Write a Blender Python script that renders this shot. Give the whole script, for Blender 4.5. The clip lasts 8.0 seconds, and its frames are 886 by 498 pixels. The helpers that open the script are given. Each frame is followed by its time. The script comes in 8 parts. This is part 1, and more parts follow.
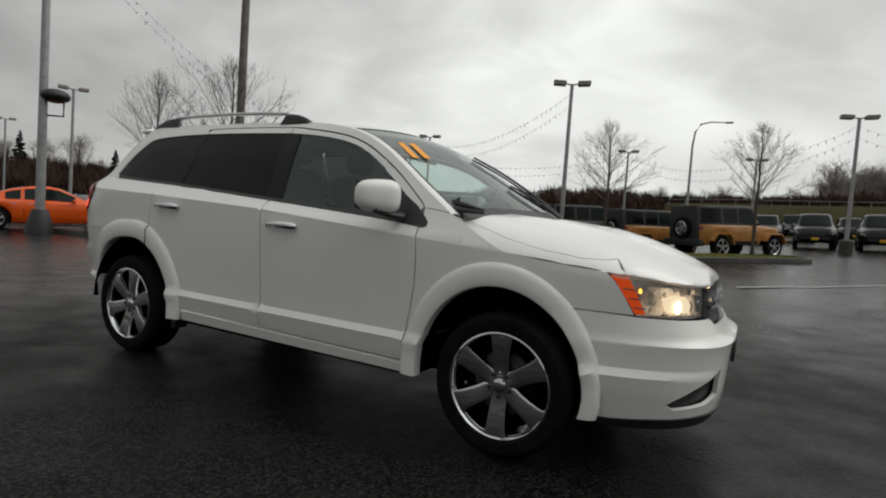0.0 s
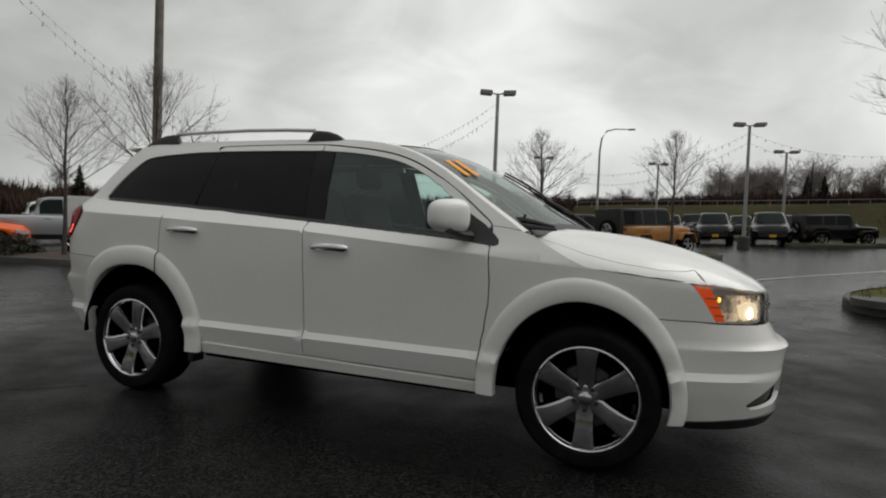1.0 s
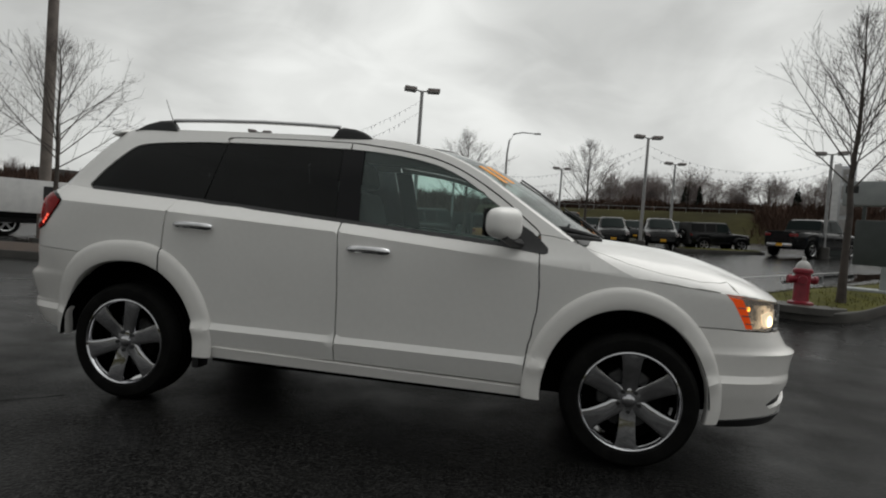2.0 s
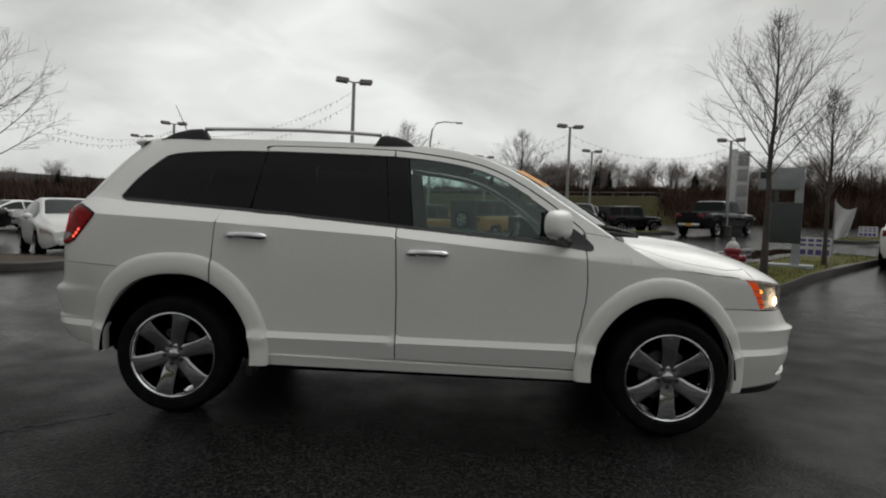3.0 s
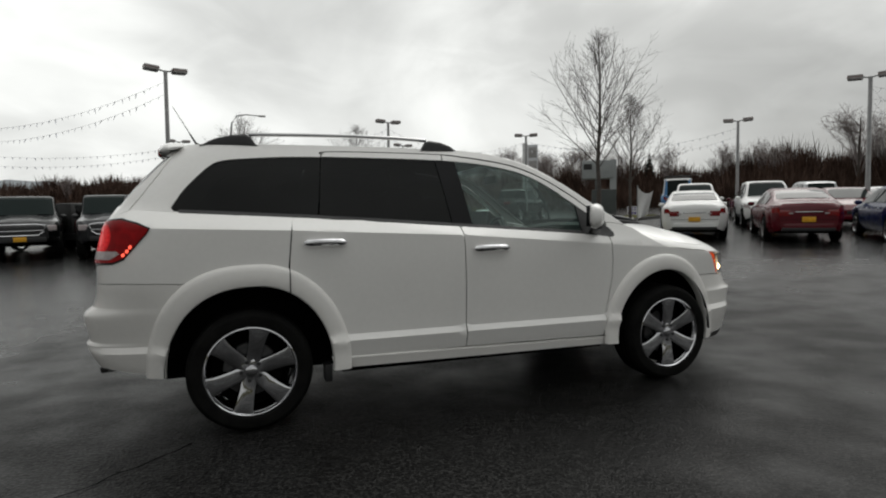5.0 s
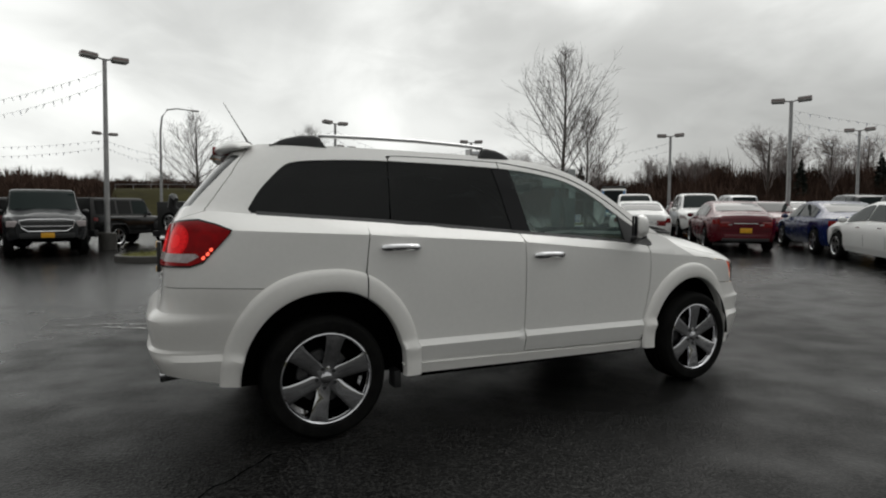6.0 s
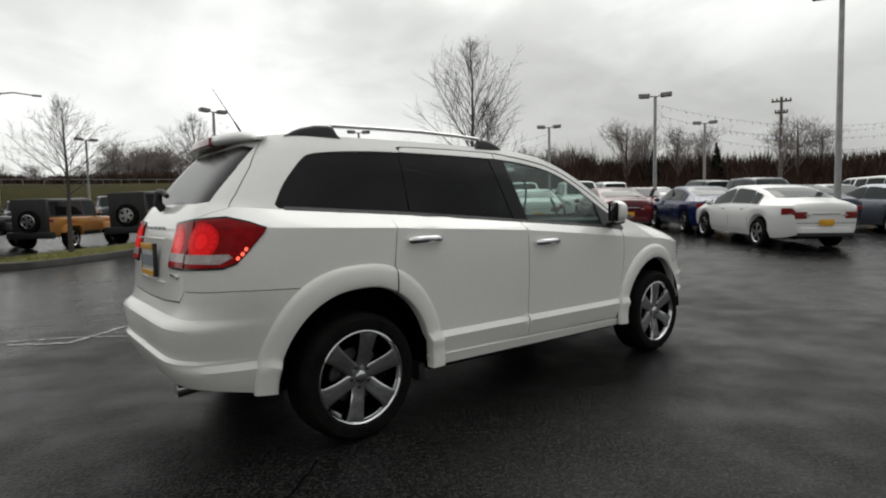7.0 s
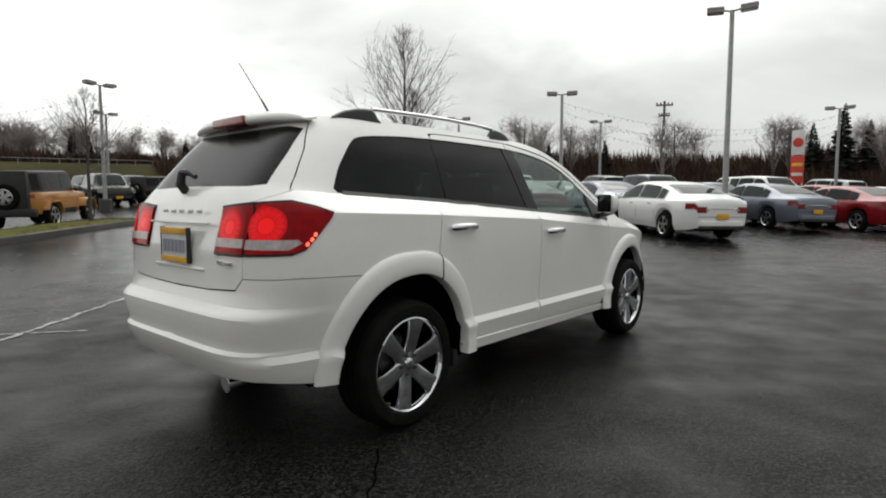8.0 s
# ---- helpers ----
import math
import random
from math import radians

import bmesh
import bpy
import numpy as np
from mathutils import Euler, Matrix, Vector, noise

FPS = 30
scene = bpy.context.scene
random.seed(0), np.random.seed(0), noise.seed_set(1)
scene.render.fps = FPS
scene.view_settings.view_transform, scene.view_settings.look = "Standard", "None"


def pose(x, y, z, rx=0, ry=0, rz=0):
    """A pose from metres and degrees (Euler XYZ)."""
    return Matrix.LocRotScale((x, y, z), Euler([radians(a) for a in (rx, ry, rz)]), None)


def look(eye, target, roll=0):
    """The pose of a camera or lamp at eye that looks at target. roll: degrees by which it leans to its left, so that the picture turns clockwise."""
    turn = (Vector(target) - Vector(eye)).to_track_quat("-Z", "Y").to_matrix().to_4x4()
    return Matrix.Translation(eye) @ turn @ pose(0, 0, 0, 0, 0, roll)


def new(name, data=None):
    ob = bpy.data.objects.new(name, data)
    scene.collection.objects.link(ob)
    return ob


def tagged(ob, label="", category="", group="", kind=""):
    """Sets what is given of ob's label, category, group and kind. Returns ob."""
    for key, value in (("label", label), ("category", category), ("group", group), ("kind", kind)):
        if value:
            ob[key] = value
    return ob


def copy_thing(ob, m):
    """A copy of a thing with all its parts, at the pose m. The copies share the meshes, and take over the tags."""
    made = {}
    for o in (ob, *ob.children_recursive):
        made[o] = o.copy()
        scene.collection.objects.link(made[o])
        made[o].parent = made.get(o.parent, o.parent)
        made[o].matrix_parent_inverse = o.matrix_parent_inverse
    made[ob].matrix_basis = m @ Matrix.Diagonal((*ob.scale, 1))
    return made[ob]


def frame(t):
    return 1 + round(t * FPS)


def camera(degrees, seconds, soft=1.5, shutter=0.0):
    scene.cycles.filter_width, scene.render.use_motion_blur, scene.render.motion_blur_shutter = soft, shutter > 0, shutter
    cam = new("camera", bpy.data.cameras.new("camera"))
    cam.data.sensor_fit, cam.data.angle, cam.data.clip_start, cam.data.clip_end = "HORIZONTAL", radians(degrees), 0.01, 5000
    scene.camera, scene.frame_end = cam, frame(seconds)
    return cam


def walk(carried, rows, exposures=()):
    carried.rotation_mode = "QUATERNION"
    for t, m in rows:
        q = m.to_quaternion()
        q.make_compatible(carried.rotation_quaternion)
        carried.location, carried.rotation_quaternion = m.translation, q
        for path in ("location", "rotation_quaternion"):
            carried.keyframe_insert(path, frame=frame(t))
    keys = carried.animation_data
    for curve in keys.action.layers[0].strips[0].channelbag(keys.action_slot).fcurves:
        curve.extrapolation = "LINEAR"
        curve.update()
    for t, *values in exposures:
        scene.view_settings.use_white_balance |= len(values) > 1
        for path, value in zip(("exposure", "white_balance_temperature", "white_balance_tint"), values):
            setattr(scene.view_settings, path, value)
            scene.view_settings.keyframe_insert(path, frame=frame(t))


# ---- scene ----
cam = camera(76.6, 8.0, 2.0)
PATH = [
    (0, (2.437, -3.276, 1.107), (1.467, -1.53, 0.999), 4.0),
    (0.5, (2.082, -3.48, 1.126), (1.242, -1.668, 1.018), 2.3),
    (1, (1.701, -3.596, 1.124), (1.01, -1.72, 1.057), 2.2),
    (1.5, (1.322, -3.699, 1.134), (0.822, -1.763, 1.079), 3.3),
    (3, (0.207, -4.091, 1.179), (0.153, -2.094, 1.089), 2.3),
    (3.5, (-0.175, -4.224, 1.223), (-0.035, -2.232, 1.111), -0.1),
    (4, (-0.576, -4.236, 1.195), (-0.281, -2.26, 1.107), 0.6),
    (5.5, (-1.849, -4.063, 1.184), (-1.069, -2.224, 1.075), -0.7),
    (6, (-2.227, -3.89, 1.201), (-1.345, -2.097, 1.112), 0.5),
    (6.5, (-2.6, -3.721, 1.214), (-1.483, -2.067, 1.097), -0.6),
    (7, (-2.939, -3.455, 1.208), (-1.693, -1.895, 1.083), -1.1),
    (7.5, (-3.245, -3.198, 1.202), (-1.869, -1.753, 1.065), 0.3),
    (8, (-3.551, -2.912, 1.204), (-2.041, -1.611, 1.039), -0.0),
]
walk(cam, [(t, look(eye, target, roll)) for t, eye, target, roll in PATH],
     [(0.0, -0.26), (1.5, -0.36), (3.3, -0.33), (4.0, -0.20), (5.5, -0.05), (6.5, 0.02), (7.0, 0.18), (8.0, 0.48)])


# ---- world, sun, exposure ----
scene.view_settings.exposure = 0.0
world = bpy.data.worlds.new("overcast_sky")
scene.world = world
world.use_nodes = True
wn, wl = world.node_tree.nodes, world.node_tree.links
wn.clear()
w_out = wn.new("ShaderNodeOutputWorld")
w_bg = wn.new("ShaderNodeBackground")
w_sky = wn.new("ShaderNodeTexSky")
w_sky.sky_type, w_sky.sun_disc = "NISHITA", False
w_sky.sun_elevation, w_sky.sun_rotation = radians(48), radians(50)
w_sky.air_density, w_sky.dust_density = 1.0, 4.0
w_gain = wn.new("ShaderNodeVectorMath")
w_gain.operation = "SCALE"
w_gain.inputs["Scale"].default_value = 0.04
wl.new(w_sky.outputs["Color"], w_gain.inputs[0])
w_tc = wn.new("ShaderNodeTexCoord")


def w_math(op, a, b):
    nd = wn.new("ShaderNodeMath")
    nd.operation = op
    for sock, v in zip(nd.inputs, (a, b)):
        if hasattr(v, "links"):
            wl.new(v, sock)
        else:
            sock.default_value = v
    return nd.outputs[0]


def w_range(v, f0, f1, t0, t1):
    nd = wn.new("ShaderNodeMapRange")
    nd.interpolation_type = "SMOOTHSTEP"
    for name, x in (("From Min", f0), ("From Max", f1), ("To Min", t0), ("To Max", t1)):
        nd.inputs[name].default_value = x
    wl.new(v, nd.inputs["Value"])
    return nd.outputs[0]


def w_lobe(bearing, height, wide, t0, t1):
    """A soft round region of the sky, by the angle from its middle."""
    nd = wn.new("ShaderNodeVectorMath")
    nd.operation = "DOT_PRODUCT"
    a, e = radians(bearing), radians(height)
    nd.inputs[1].default_value = (math.cos(a) * math.cos(e), math.sin(a) * math.cos(e), math.sin(e))
    wl.new(w_tc.outputs["Generated"], nd.inputs[0])
    return w_range(nd.outputs["Value"], math.cos(radians(wide)), 1.0, t0, t1)


def w_clouds(scale, stretch, detail, twist):
    mp, nz = wn.new("ShaderNodeMapping"), wn.new("ShaderNodeTexNoise")
    mp.inputs["Scale"].default_value = (1.0, 1.0, stretch)
    for name, x in (("Scale", scale), ("Detail", detail), ("Roughness", 0.5), ("Distortion", twist)):
        nz.inputs[name].default_value = x
    wl.new(w_tc.outputs["Generated"], mp.inputs["Vector"])
    wl.new(mp.outputs["Vector"], nz.inputs["Vector"])
    return nz.outputs["Fac"]


w_axes = wn.new("ShaderNodeSeparateXYZ")
wl.new(w_tc.outputs["Generated"], w_axes.inputs[0])
# pale cloud low in the north, a glow round the hidden sun, a dull rest that brightens overhead
w_base = w_math("ADD", w_lobe(104, 8, 76, 0.54, 1.06), w_math("ADD", w_lobe(22, 52, 44, 0.0, 1.25), w_range(w_axes.outputs[2], 0.40, 1.0, 0.0, 0.40)))
# broad banks and finer streaks of cloud
w_form = w_range(w_clouds(2.1, 1.9, 6.0, 0.5), 0.36, 0.62, 0.82, 1.08)
w_wisp = w_range(w_clouds(5.5, 2.2, 5.0, 0.7), 0.34, 0.66, 0.93, 1.05)
# one heavier cloud to the north, heavier cover in the west
w_heavy = w_math("MULTIPLY", w_lobe(86, 23, 15, 1.0, 0.72), w_lobe(160, 24, 42, 1.0, 0.66))
w_value = w_math("MULTIPLY", w_math("MULTIPLY", w_base, w_heavy), w_math("MULTIPLY", w_form, w_wisp))
w_tint = wn.new("ShaderNodeVectorMath")
w_tint.operation = "SCALE"
w_tint.inputs[0].default_value = (0.985, 1.0, 0.972)
wl.new(w_value, w_tint.inputs["Scale"])
w_mix = wn.new("ShaderNodeMix")
w_mix.data_type = "RGBA"
w_mix.inputs["Factor"].default_value = 0.94
wl.new(w_gain.outputs["Vector"], w_mix.inputs["A"])
wl.new(w_tint.outputs["Vector"], w_mix.inputs["B"])
wl.new(w_mix.outputs["Result"], w_bg.inputs["Color"])
w_bg.inputs["Strength"].default_value = 1.0
wl.new(w_bg.outputs["Background"], w_out.inputs["Surface"])

sun_data = bpy.data.lights.new("sun", "SUN")
sun_data.energy, sun_data.angle, sun_data.color = 0.6, radians(40), (1.0, 0.97, 0.93)
sun = new("sun", sun_data)
sun.matrix_world = look((11, 8, 15), (0, 0, 0))


# ---- materials ----
def base_mat(name, color, rough=0.5, metal=0.0, coat=0.0, spec=0.5):
    m = bpy.data.materials.new(name)
    m.use_nodes = True
    b = m.node_tree.nodes["Principled BSDF"]
    b.inputs["Base Color"].default_value = (*color, 1)
    b.inputs["Roughness"].default_value = rough
    b.inputs["Metallic"].default_value = metal
    b.inputs["Coat Weight"].default_value = coat
    b.inputs["Coat Roughness"].default_value = 0.04
    b.inputs["Specular IOR Level"].default_value = spec
    return m, m.node_tree.nodes, m.node_tree.links, b


def varied(name, dark, light, scale=6.0, rough=(0.5, 0.7), bump=0.0, metal=0.0, coat=0.0, fine=60.0, spec=0.5, by_object=0.0):
    """Two scales of noise in colour and roughness, and a fine relief."""
    m, n, l, b = base_mat(name, light, rough[0], metal, coat, spec)
    tc = n.new("ShaderNodeTexCoord")
    big, small = n.new("ShaderNodeTexNoise"), n.new("ShaderNodeTexNoise")
    big.inputs["Scale"].default_value, big.inputs["Detail"].default_value = scale, 6.0
    small.inputs["Scale"].default_value, small.inputs["Detail"].default_value = fine, 4.0
    add = n.new("ShaderNodeMath")
    add.operation = "MULTIPLY_ADD"
    add.inputs[1].default_value, add.inputs[2].default_value = 0.35, 0.0
    half = n.new("ShaderNodeMath")
    half.operation = "MULTIPLY_ADD"
    half.inputs[1].default_value = 0.65
    ramp = n.new("ShaderNodeValToRGB")
    ramp.color_ramp.elements[0].position, ramp.color_ramp.elements[0].color = 0.32, (*dark, 1)
    ramp.color_ramp.elements[1].position, ramp.color_ramp.elements[1].color = 0.68, (*light, 1)
    for t in (big, small):
        l.new(tc.outputs["Object"], t.inputs["Vector"])
    l.new(small.outputs["Fac"], add.inputs[0])
    l.new(big.outputs["Fac"], half.inputs[0])
    l.new(add.outputs[0], half.inputs[2])
    l.new(half.outputs[0], ramp.inputs["Fac"])
    color = ramp.outputs["Color"]
    if by_object:
        info, hsv, shift = n.new("ShaderNodeObjectInfo"), n.new("ShaderNodeHueSaturation"), n.new("ShaderNodeMapRange")
        shift.inputs["To Min"].default_value, shift.inputs["To Max"].default_value = 1 - by_object, 1 + by_object
        l.new(info.outputs["Random"], shift.inputs["Value"])
        l.new(shift.outputs[0], hsv.inputs["Value"])
        l.new(color, hsv.inputs["Color"])
        color = hsv.outputs["Color"]
    l.new(color, b.inputs["Base Color"])
    rr = n.new("ShaderNodeMapRange")
    rr.inputs["To Min"].default_value, rr.inputs["To Max"].default_value = rough
    l.new(half.outputs[0], rr.inputs["Value"])
    l.new(rr.outputs[0], b.inputs["Roughness"])
    if bump:
        bp = n.new("ShaderNodeBump")
        bp.inputs["Strength"].default_value, bp.inputs["Distance"].default_value = min(1.0, bump * 20), bump
        l.new(half.outputs[0], bp.inputs["Height"])
        l.new(bp.outputs["Normal"], b.inputs["Normal"])
    return m


def glass_mat(name, tint, gloss_rough=0.0, body=0.0, ior=1.5, film=(0.02, 0.022, 0.022)):
    """Thin tinted pane: light passes straight through the tint, the surface mirrors by Fresnel."""
    m = bpy.data.materials.new(name)
    m.use_nodes = True
    n, l = m.node_tree.nodes, m.node_tree.links
    n.clear()
    out, tr, gl, mx, lw, po, mr = (n.new("ShaderNode" + k) for k in ("OutputMaterial", "BsdfTransparent", "BsdfGlossy", "MixShader", "LayerWeight", "Math", "MapRange"))
    tr.inputs["Color"].default_value = (*tint, 1)
    gl.inputs["Roughness"].default_value = gloss_rough
    # Schlick's curve, alike from both sides of the pane
    lw.inputs["Blend"].default_value, po.operation, po.inputs[1].default_value = 0.5, "POWER", 5.0
    mr.inputs["To Min"].default_value, mr.inputs["To Max"].default_value = ((ior - 1) / (ior + 1)) ** 2, 1.0
    l.new(lw.outputs["Facing"], po.inputs[0])
    l.new(po.outputs[0], mr.inputs["Value"])
    first = tr.outputs[0]
    if body:
        df, mb = n.new("ShaderNodeBsdfDiffuse"), n.new("ShaderNodeMixShader")
        df.inputs["Color"].default_value = (*film, 1)
        mb.inputs[0].default_value = body
        l.new(tr.outputs[0], mb.inputs[1])
        l.new(df.outputs[0], mb.inputs[2])
        first = mb.outputs[0]
    l.new(mr.outputs[0], mx.inputs[0])
    l.new(first, mx.inputs[1])
    l.new(gl.outputs[0], mx.inputs[2])
    l.new(mx.outputs[0], out.inputs["Surface"])
    return m


def glow_mat(name, color, strength, base=None):
    m, n, l, b = base_mat(name, base or color, 0.15)
    b.inputs["Emission Color"].default_value = (*color, 1)
    b.inputs["Emission Strength"].default_value = strength
    b.inputs["Specular IOR Level"].default_value = 0.12
    return m


def lit_lens(name, cy, cz, cx):
    """Red lamp lens, brightest before the bulb at (cx, +-cy, cz), with uneven reflector rings behind it."""
    m, n, l, b = base_mat(name, (0.09, 0.0010, 0.002), 0.12, 0, 0, 0.10)
    tc, tex, flip, dist, ring, fall = (n.new("ShaderNode" + k) for k in ("TexCoord", "TexNoise", "VectorMath", "VectorMath", "Math", "MapRange"))
    tex.inputs["Scale"].default_value, tex.inputs["Detail"].default_value = 24.0, 2.0
    flip.operation, dist.operation = "ABSOLUTE", "DISTANCE"
    dist.inputs[1].default_value = (abs(cx), cy, cz)
    l.new(tc.outputs["Object"], tex.inputs["Vector"])
    l.new(tc.outputs["Object"], flip.inputs[0])
    l.new(flip.outputs["Vector"], dist.inputs[0])
    fall.interpolation_type = "SMOOTHSTEP"
    for key, v in (("From Min", 0.045), ("From Max", 0.13), ("To Min", 0.36), ("To Max", 0.055)):
        fall.inputs[key].default_value = v
    l.new(dist.outputs["Value"], fall.inputs["Value"])
    ring.operation, ring.inputs[1].default_value = "MULTIPLY", 2.0
    l.new(tex.outputs["Fac"], ring.inputs[0])
    mul = n.new("ShaderNodeMath")
    mul.operation = "MULTIPLY"
    l.new(ring.outputs[0], mul.inputs[0])
    l.new(fall.outputs[0], mul.inputs[1])
    l.new(mul.outputs[0], b.inputs["Emission Strength"])
    b.inputs["Emission Color"].default_value = (1.0, 0.008, 0.012, 1)
    return m


def lit_reflector():
    """Silvered lamp bowl of small facets, each throwing the bulb's light its own way, weaker further from the bulb."""
    m, n, l, b = base_mat("faceted_lit_reflector", (0.62, 0.60, 0.57), 0.16, 0.9)
    tc, cells, axes = n.new("ShaderNodeTexCoord"), n.new("ShaderNodeTexVoronoi"), n.new("ShaderNodeSeparateColor")
    cells.inputs["Scale"].default_value = 42
    l.new(tc.outputs["Object"], cells.inputs["Vector"])
    l.new(cells.outputs["Color"], axes.inputs["Color"])
    flip, dist, fall, mul = n.new("ShaderNodeVectorMath"), n.new("ShaderNodeVectorMath"), n.new("ShaderNodeMapRange"), n.new("ShaderNodeMath")
    flip.operation, dist.operation, mul.operation = "ABSOLUTE", "DISTANCE", "MULTIPLY"
    dist.inputs[1].default_value = (2.17, 0.61, 0.785)
    l.new(tc.outputs["Object"], flip.inputs[0])
    l.new(flip.outputs["Vector"], dist.inputs[0])
    fall.inputs["From Min"].default_value, fall.inputs["From Max"].default_value = 0.03, 0.20
    fall.inputs["To Min"].default_value, fall.inputs["To Max"].default_value = 1.5, 0.04
    l.new(dist.outputs["Value"], fall.inputs["Value"])
    l.new(fall.outputs[0], mul.inputs[0])
    l.new(axes.outputs[0], mul.inputs[1])
    l.new(mul.outputs[0], b.inputs["Emission Strength"])
    b.inputs["Emission Color"].default_value = (1.0, 0.74, 0.46, 1)
    bp = n.new("ShaderNodeBump")
    bp.inputs["Strength"].default_value, bp.inputs["Distance"].default_value = 0.6, 0.006
    l.new(axes.outputs[1], bp.inputs["Height"])
    l.new(bp.outputs["Normal"], b.inputs["Normal"])
    return m


def flag_cloth():
    """Thin faded plastic that lets light through."""
    m = bpy.data.materials.new("faded_pennants")
    m.use_nodes = True
    n, l = m.node_tree.nodes, m.node_tree.links
    n.clear()
    out, mx, df, tl = (n.new("ShaderNode" + k) for k in ("OutputMaterial", "MixShader", "BsdfDiffuse", "BsdfTranslucent"))
    isl, ramp = n.new("ShaderNodeNewGeometry"), n.new("ShaderNodeValToRGB")
    ramp.color_ramp.elements[0].color, ramp.color_ramp.elements[1].color = (0.66, 0.69, 0.76, 1), (0.93, 0.92, 0.92, 1)
    l.new(isl.outputs["Random Per Island"], ramp.inputs["Fac"])
    l.new(ramp.outputs["Color"], df.inputs["Color"])
    l.new(ramp.outputs["Color"], tl.inputs["Color"])
    mx.inputs[0].default_value = 0.6
    l.new(df.outputs[0], mx.inputs[1])
    l.new(tl.outputs[0], mx.inputs[2])
    l.new(mx.outputs[0], out.inputs["Surface"])
    return m


def wet_asphalt():
    """Dark wet blacktop: coarse aggregate, damp film in patches, puddles that mirror the sky."""
    m, n, l, b = base_mat("wet_asphalt", (0.04, 0.04, 0.04), 0.4)
    tc = n.new("ShaderNodeTexCoord")
    grain, patch, film, long = (n.new("ShaderNodeTexNoise") for _ in range(4))
    vor = n.new("ShaderNodeTexVoronoi")
    stretch = n.new("ShaderNodeMapping")
    stretch.inputs["Scale"].default_value = (0.25, 1.0, 1.0)
    stretch.inputs["Rotation"].default_value = (0, 0, radians(40))
    for t, sc, de in ((grain, 210, 3), (patch, 0.55, 6), (film, 2.3, 5), (long, 0.8, 5)):
        t.inputs["Scale"].default_value, t.inputs["Detail"].default_value = sc, de
        l.new(tc.outputs["Object"], t.inputs["Vector"])
    l.new(tc.outputs["Object"], stretch.inputs["Vector"])
    l.new(stretch.outputs["Vector"], long.inputs["Vector"])
    vor.inputs["Scale"].default_value = 70
    l.new(tc.outputs["Object"], vor.inputs["Vector"])
    wet = n.new("ShaderNodeMath")
    wet.operation = "ADD"
    l.new(patch.outputs["Fac"], wet.inputs[0])
    l.new(film.outputs["Fac"], wet.inputs[1])
    wet2 = n.new("ShaderNodeMath")
    wet2.operation = "ADD"
    half = n.new("ShaderNodeMath")
    half.operation = "MULTIPLY_ADD"
    half.inputs[1].default_value, half.inputs[2].default_value = 0.4, 0.3
    l.new(long.outputs["Fac"], half.inputs[0])
    l.new(wet.outputs[0], wet2.inputs[0])
    l.new(half.outputs[0], wet2.inputs[1])
    # gloss raised toward east, west and north so the ground reads brighter there
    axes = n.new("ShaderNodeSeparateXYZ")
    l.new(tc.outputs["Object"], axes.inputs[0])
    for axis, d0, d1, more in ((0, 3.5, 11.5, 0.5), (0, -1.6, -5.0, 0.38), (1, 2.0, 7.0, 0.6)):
        side_gain, gain_sum = n.new("ShaderNodeMapRange"), n.new("ShaderNodeMath")
        side_gain.inputs["From Min"].default_value, side_gain.inputs["From Max"].default_value = d0, d1
        side_gain.inputs["To Min"].default_value, side_gain.inputs["To Max"].default_value = 0.0, more
        gain_sum.operation = "ADD"
        l.new(axes.outputs[axis], side_gain.inputs["Value"])
        l.new(wet2.outputs[0], gain_sum.inputs[0])
        l.new(side_gain.outputs[0], gain_sum.inputs[1])
        wet2 = gain_sum
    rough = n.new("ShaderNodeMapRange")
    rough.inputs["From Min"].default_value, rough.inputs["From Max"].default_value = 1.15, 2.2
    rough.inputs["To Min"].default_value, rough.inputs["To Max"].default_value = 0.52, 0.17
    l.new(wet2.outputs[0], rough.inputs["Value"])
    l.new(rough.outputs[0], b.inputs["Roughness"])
    ramp = n.new("ShaderNodeValToRGB")
    ramp.color_ramp.elements[0].position, ramp.color_ramp.elements[0].color = 0.20, (0.003, 0.003, 0.003, 1)
    ramp.color_ramp.elements[1].position, ramp.color_ramp.elements[1].color = 0.60, (0.033, 0.0325, 0.0315, 1)
    stones, stone_mix = n.new("ShaderNodeTexVoronoi"), n.new("ShaderNodeMath")
    stones.inputs["Scale"].default_value = 95
    sep = n.new("ShaderNodeSeparateColor")
    l.new(tc.outputs["Object"], stones.inputs["Vector"])
    l.new(stones.outputs["Color"], sep.inputs["Color"])
    stone_mix.operation = "MULTIPLY"
    l.new(sep.outputs[0], stone_mix.inputs[0])
    l.new(grain.outputs["Fac"], stone_mix.inputs[1])
    l.new(stone_mix.outputs[0], ramp.inputs["Fac"])
    tone = n.new("ShaderNodeMapRange")
    tone.inputs["From Min"].default_value, tone.inputs["From Max"].default_value = 0.35, 0.7
    tone.inputs["To Min"].default_value, tone.inputs["To Max"].default_value = 1.35, 0.7
    l.new(patch.outputs["Fac"], tone.inputs["Value"])
    mul = n.new("ShaderNodeVectorMath")
    mul.operation = "SCALE"
    l.new(ramp.outputs["Color"], mul.inputs[0])
    l.new(tone.outputs[0], mul.inputs["Scale"])
    l.new(mul.outputs["Vector"], b.inputs["Base Color"])
    relief = n.new("ShaderNodeMapRange")
    relief.inputs["From Min"].default_value, relief.inputs["From Max"].default_value = 1.25, 1.75
    relief.inputs["To Min"].default_value, relief.inputs["To Max"].default_value = 0.90, 0.25
    l.new(wet2.outputs[0], relief.inputs["Value"])
    bp = n.new("ShaderNodeBump")
    bp.inputs["Distance"].default_value = 0.004
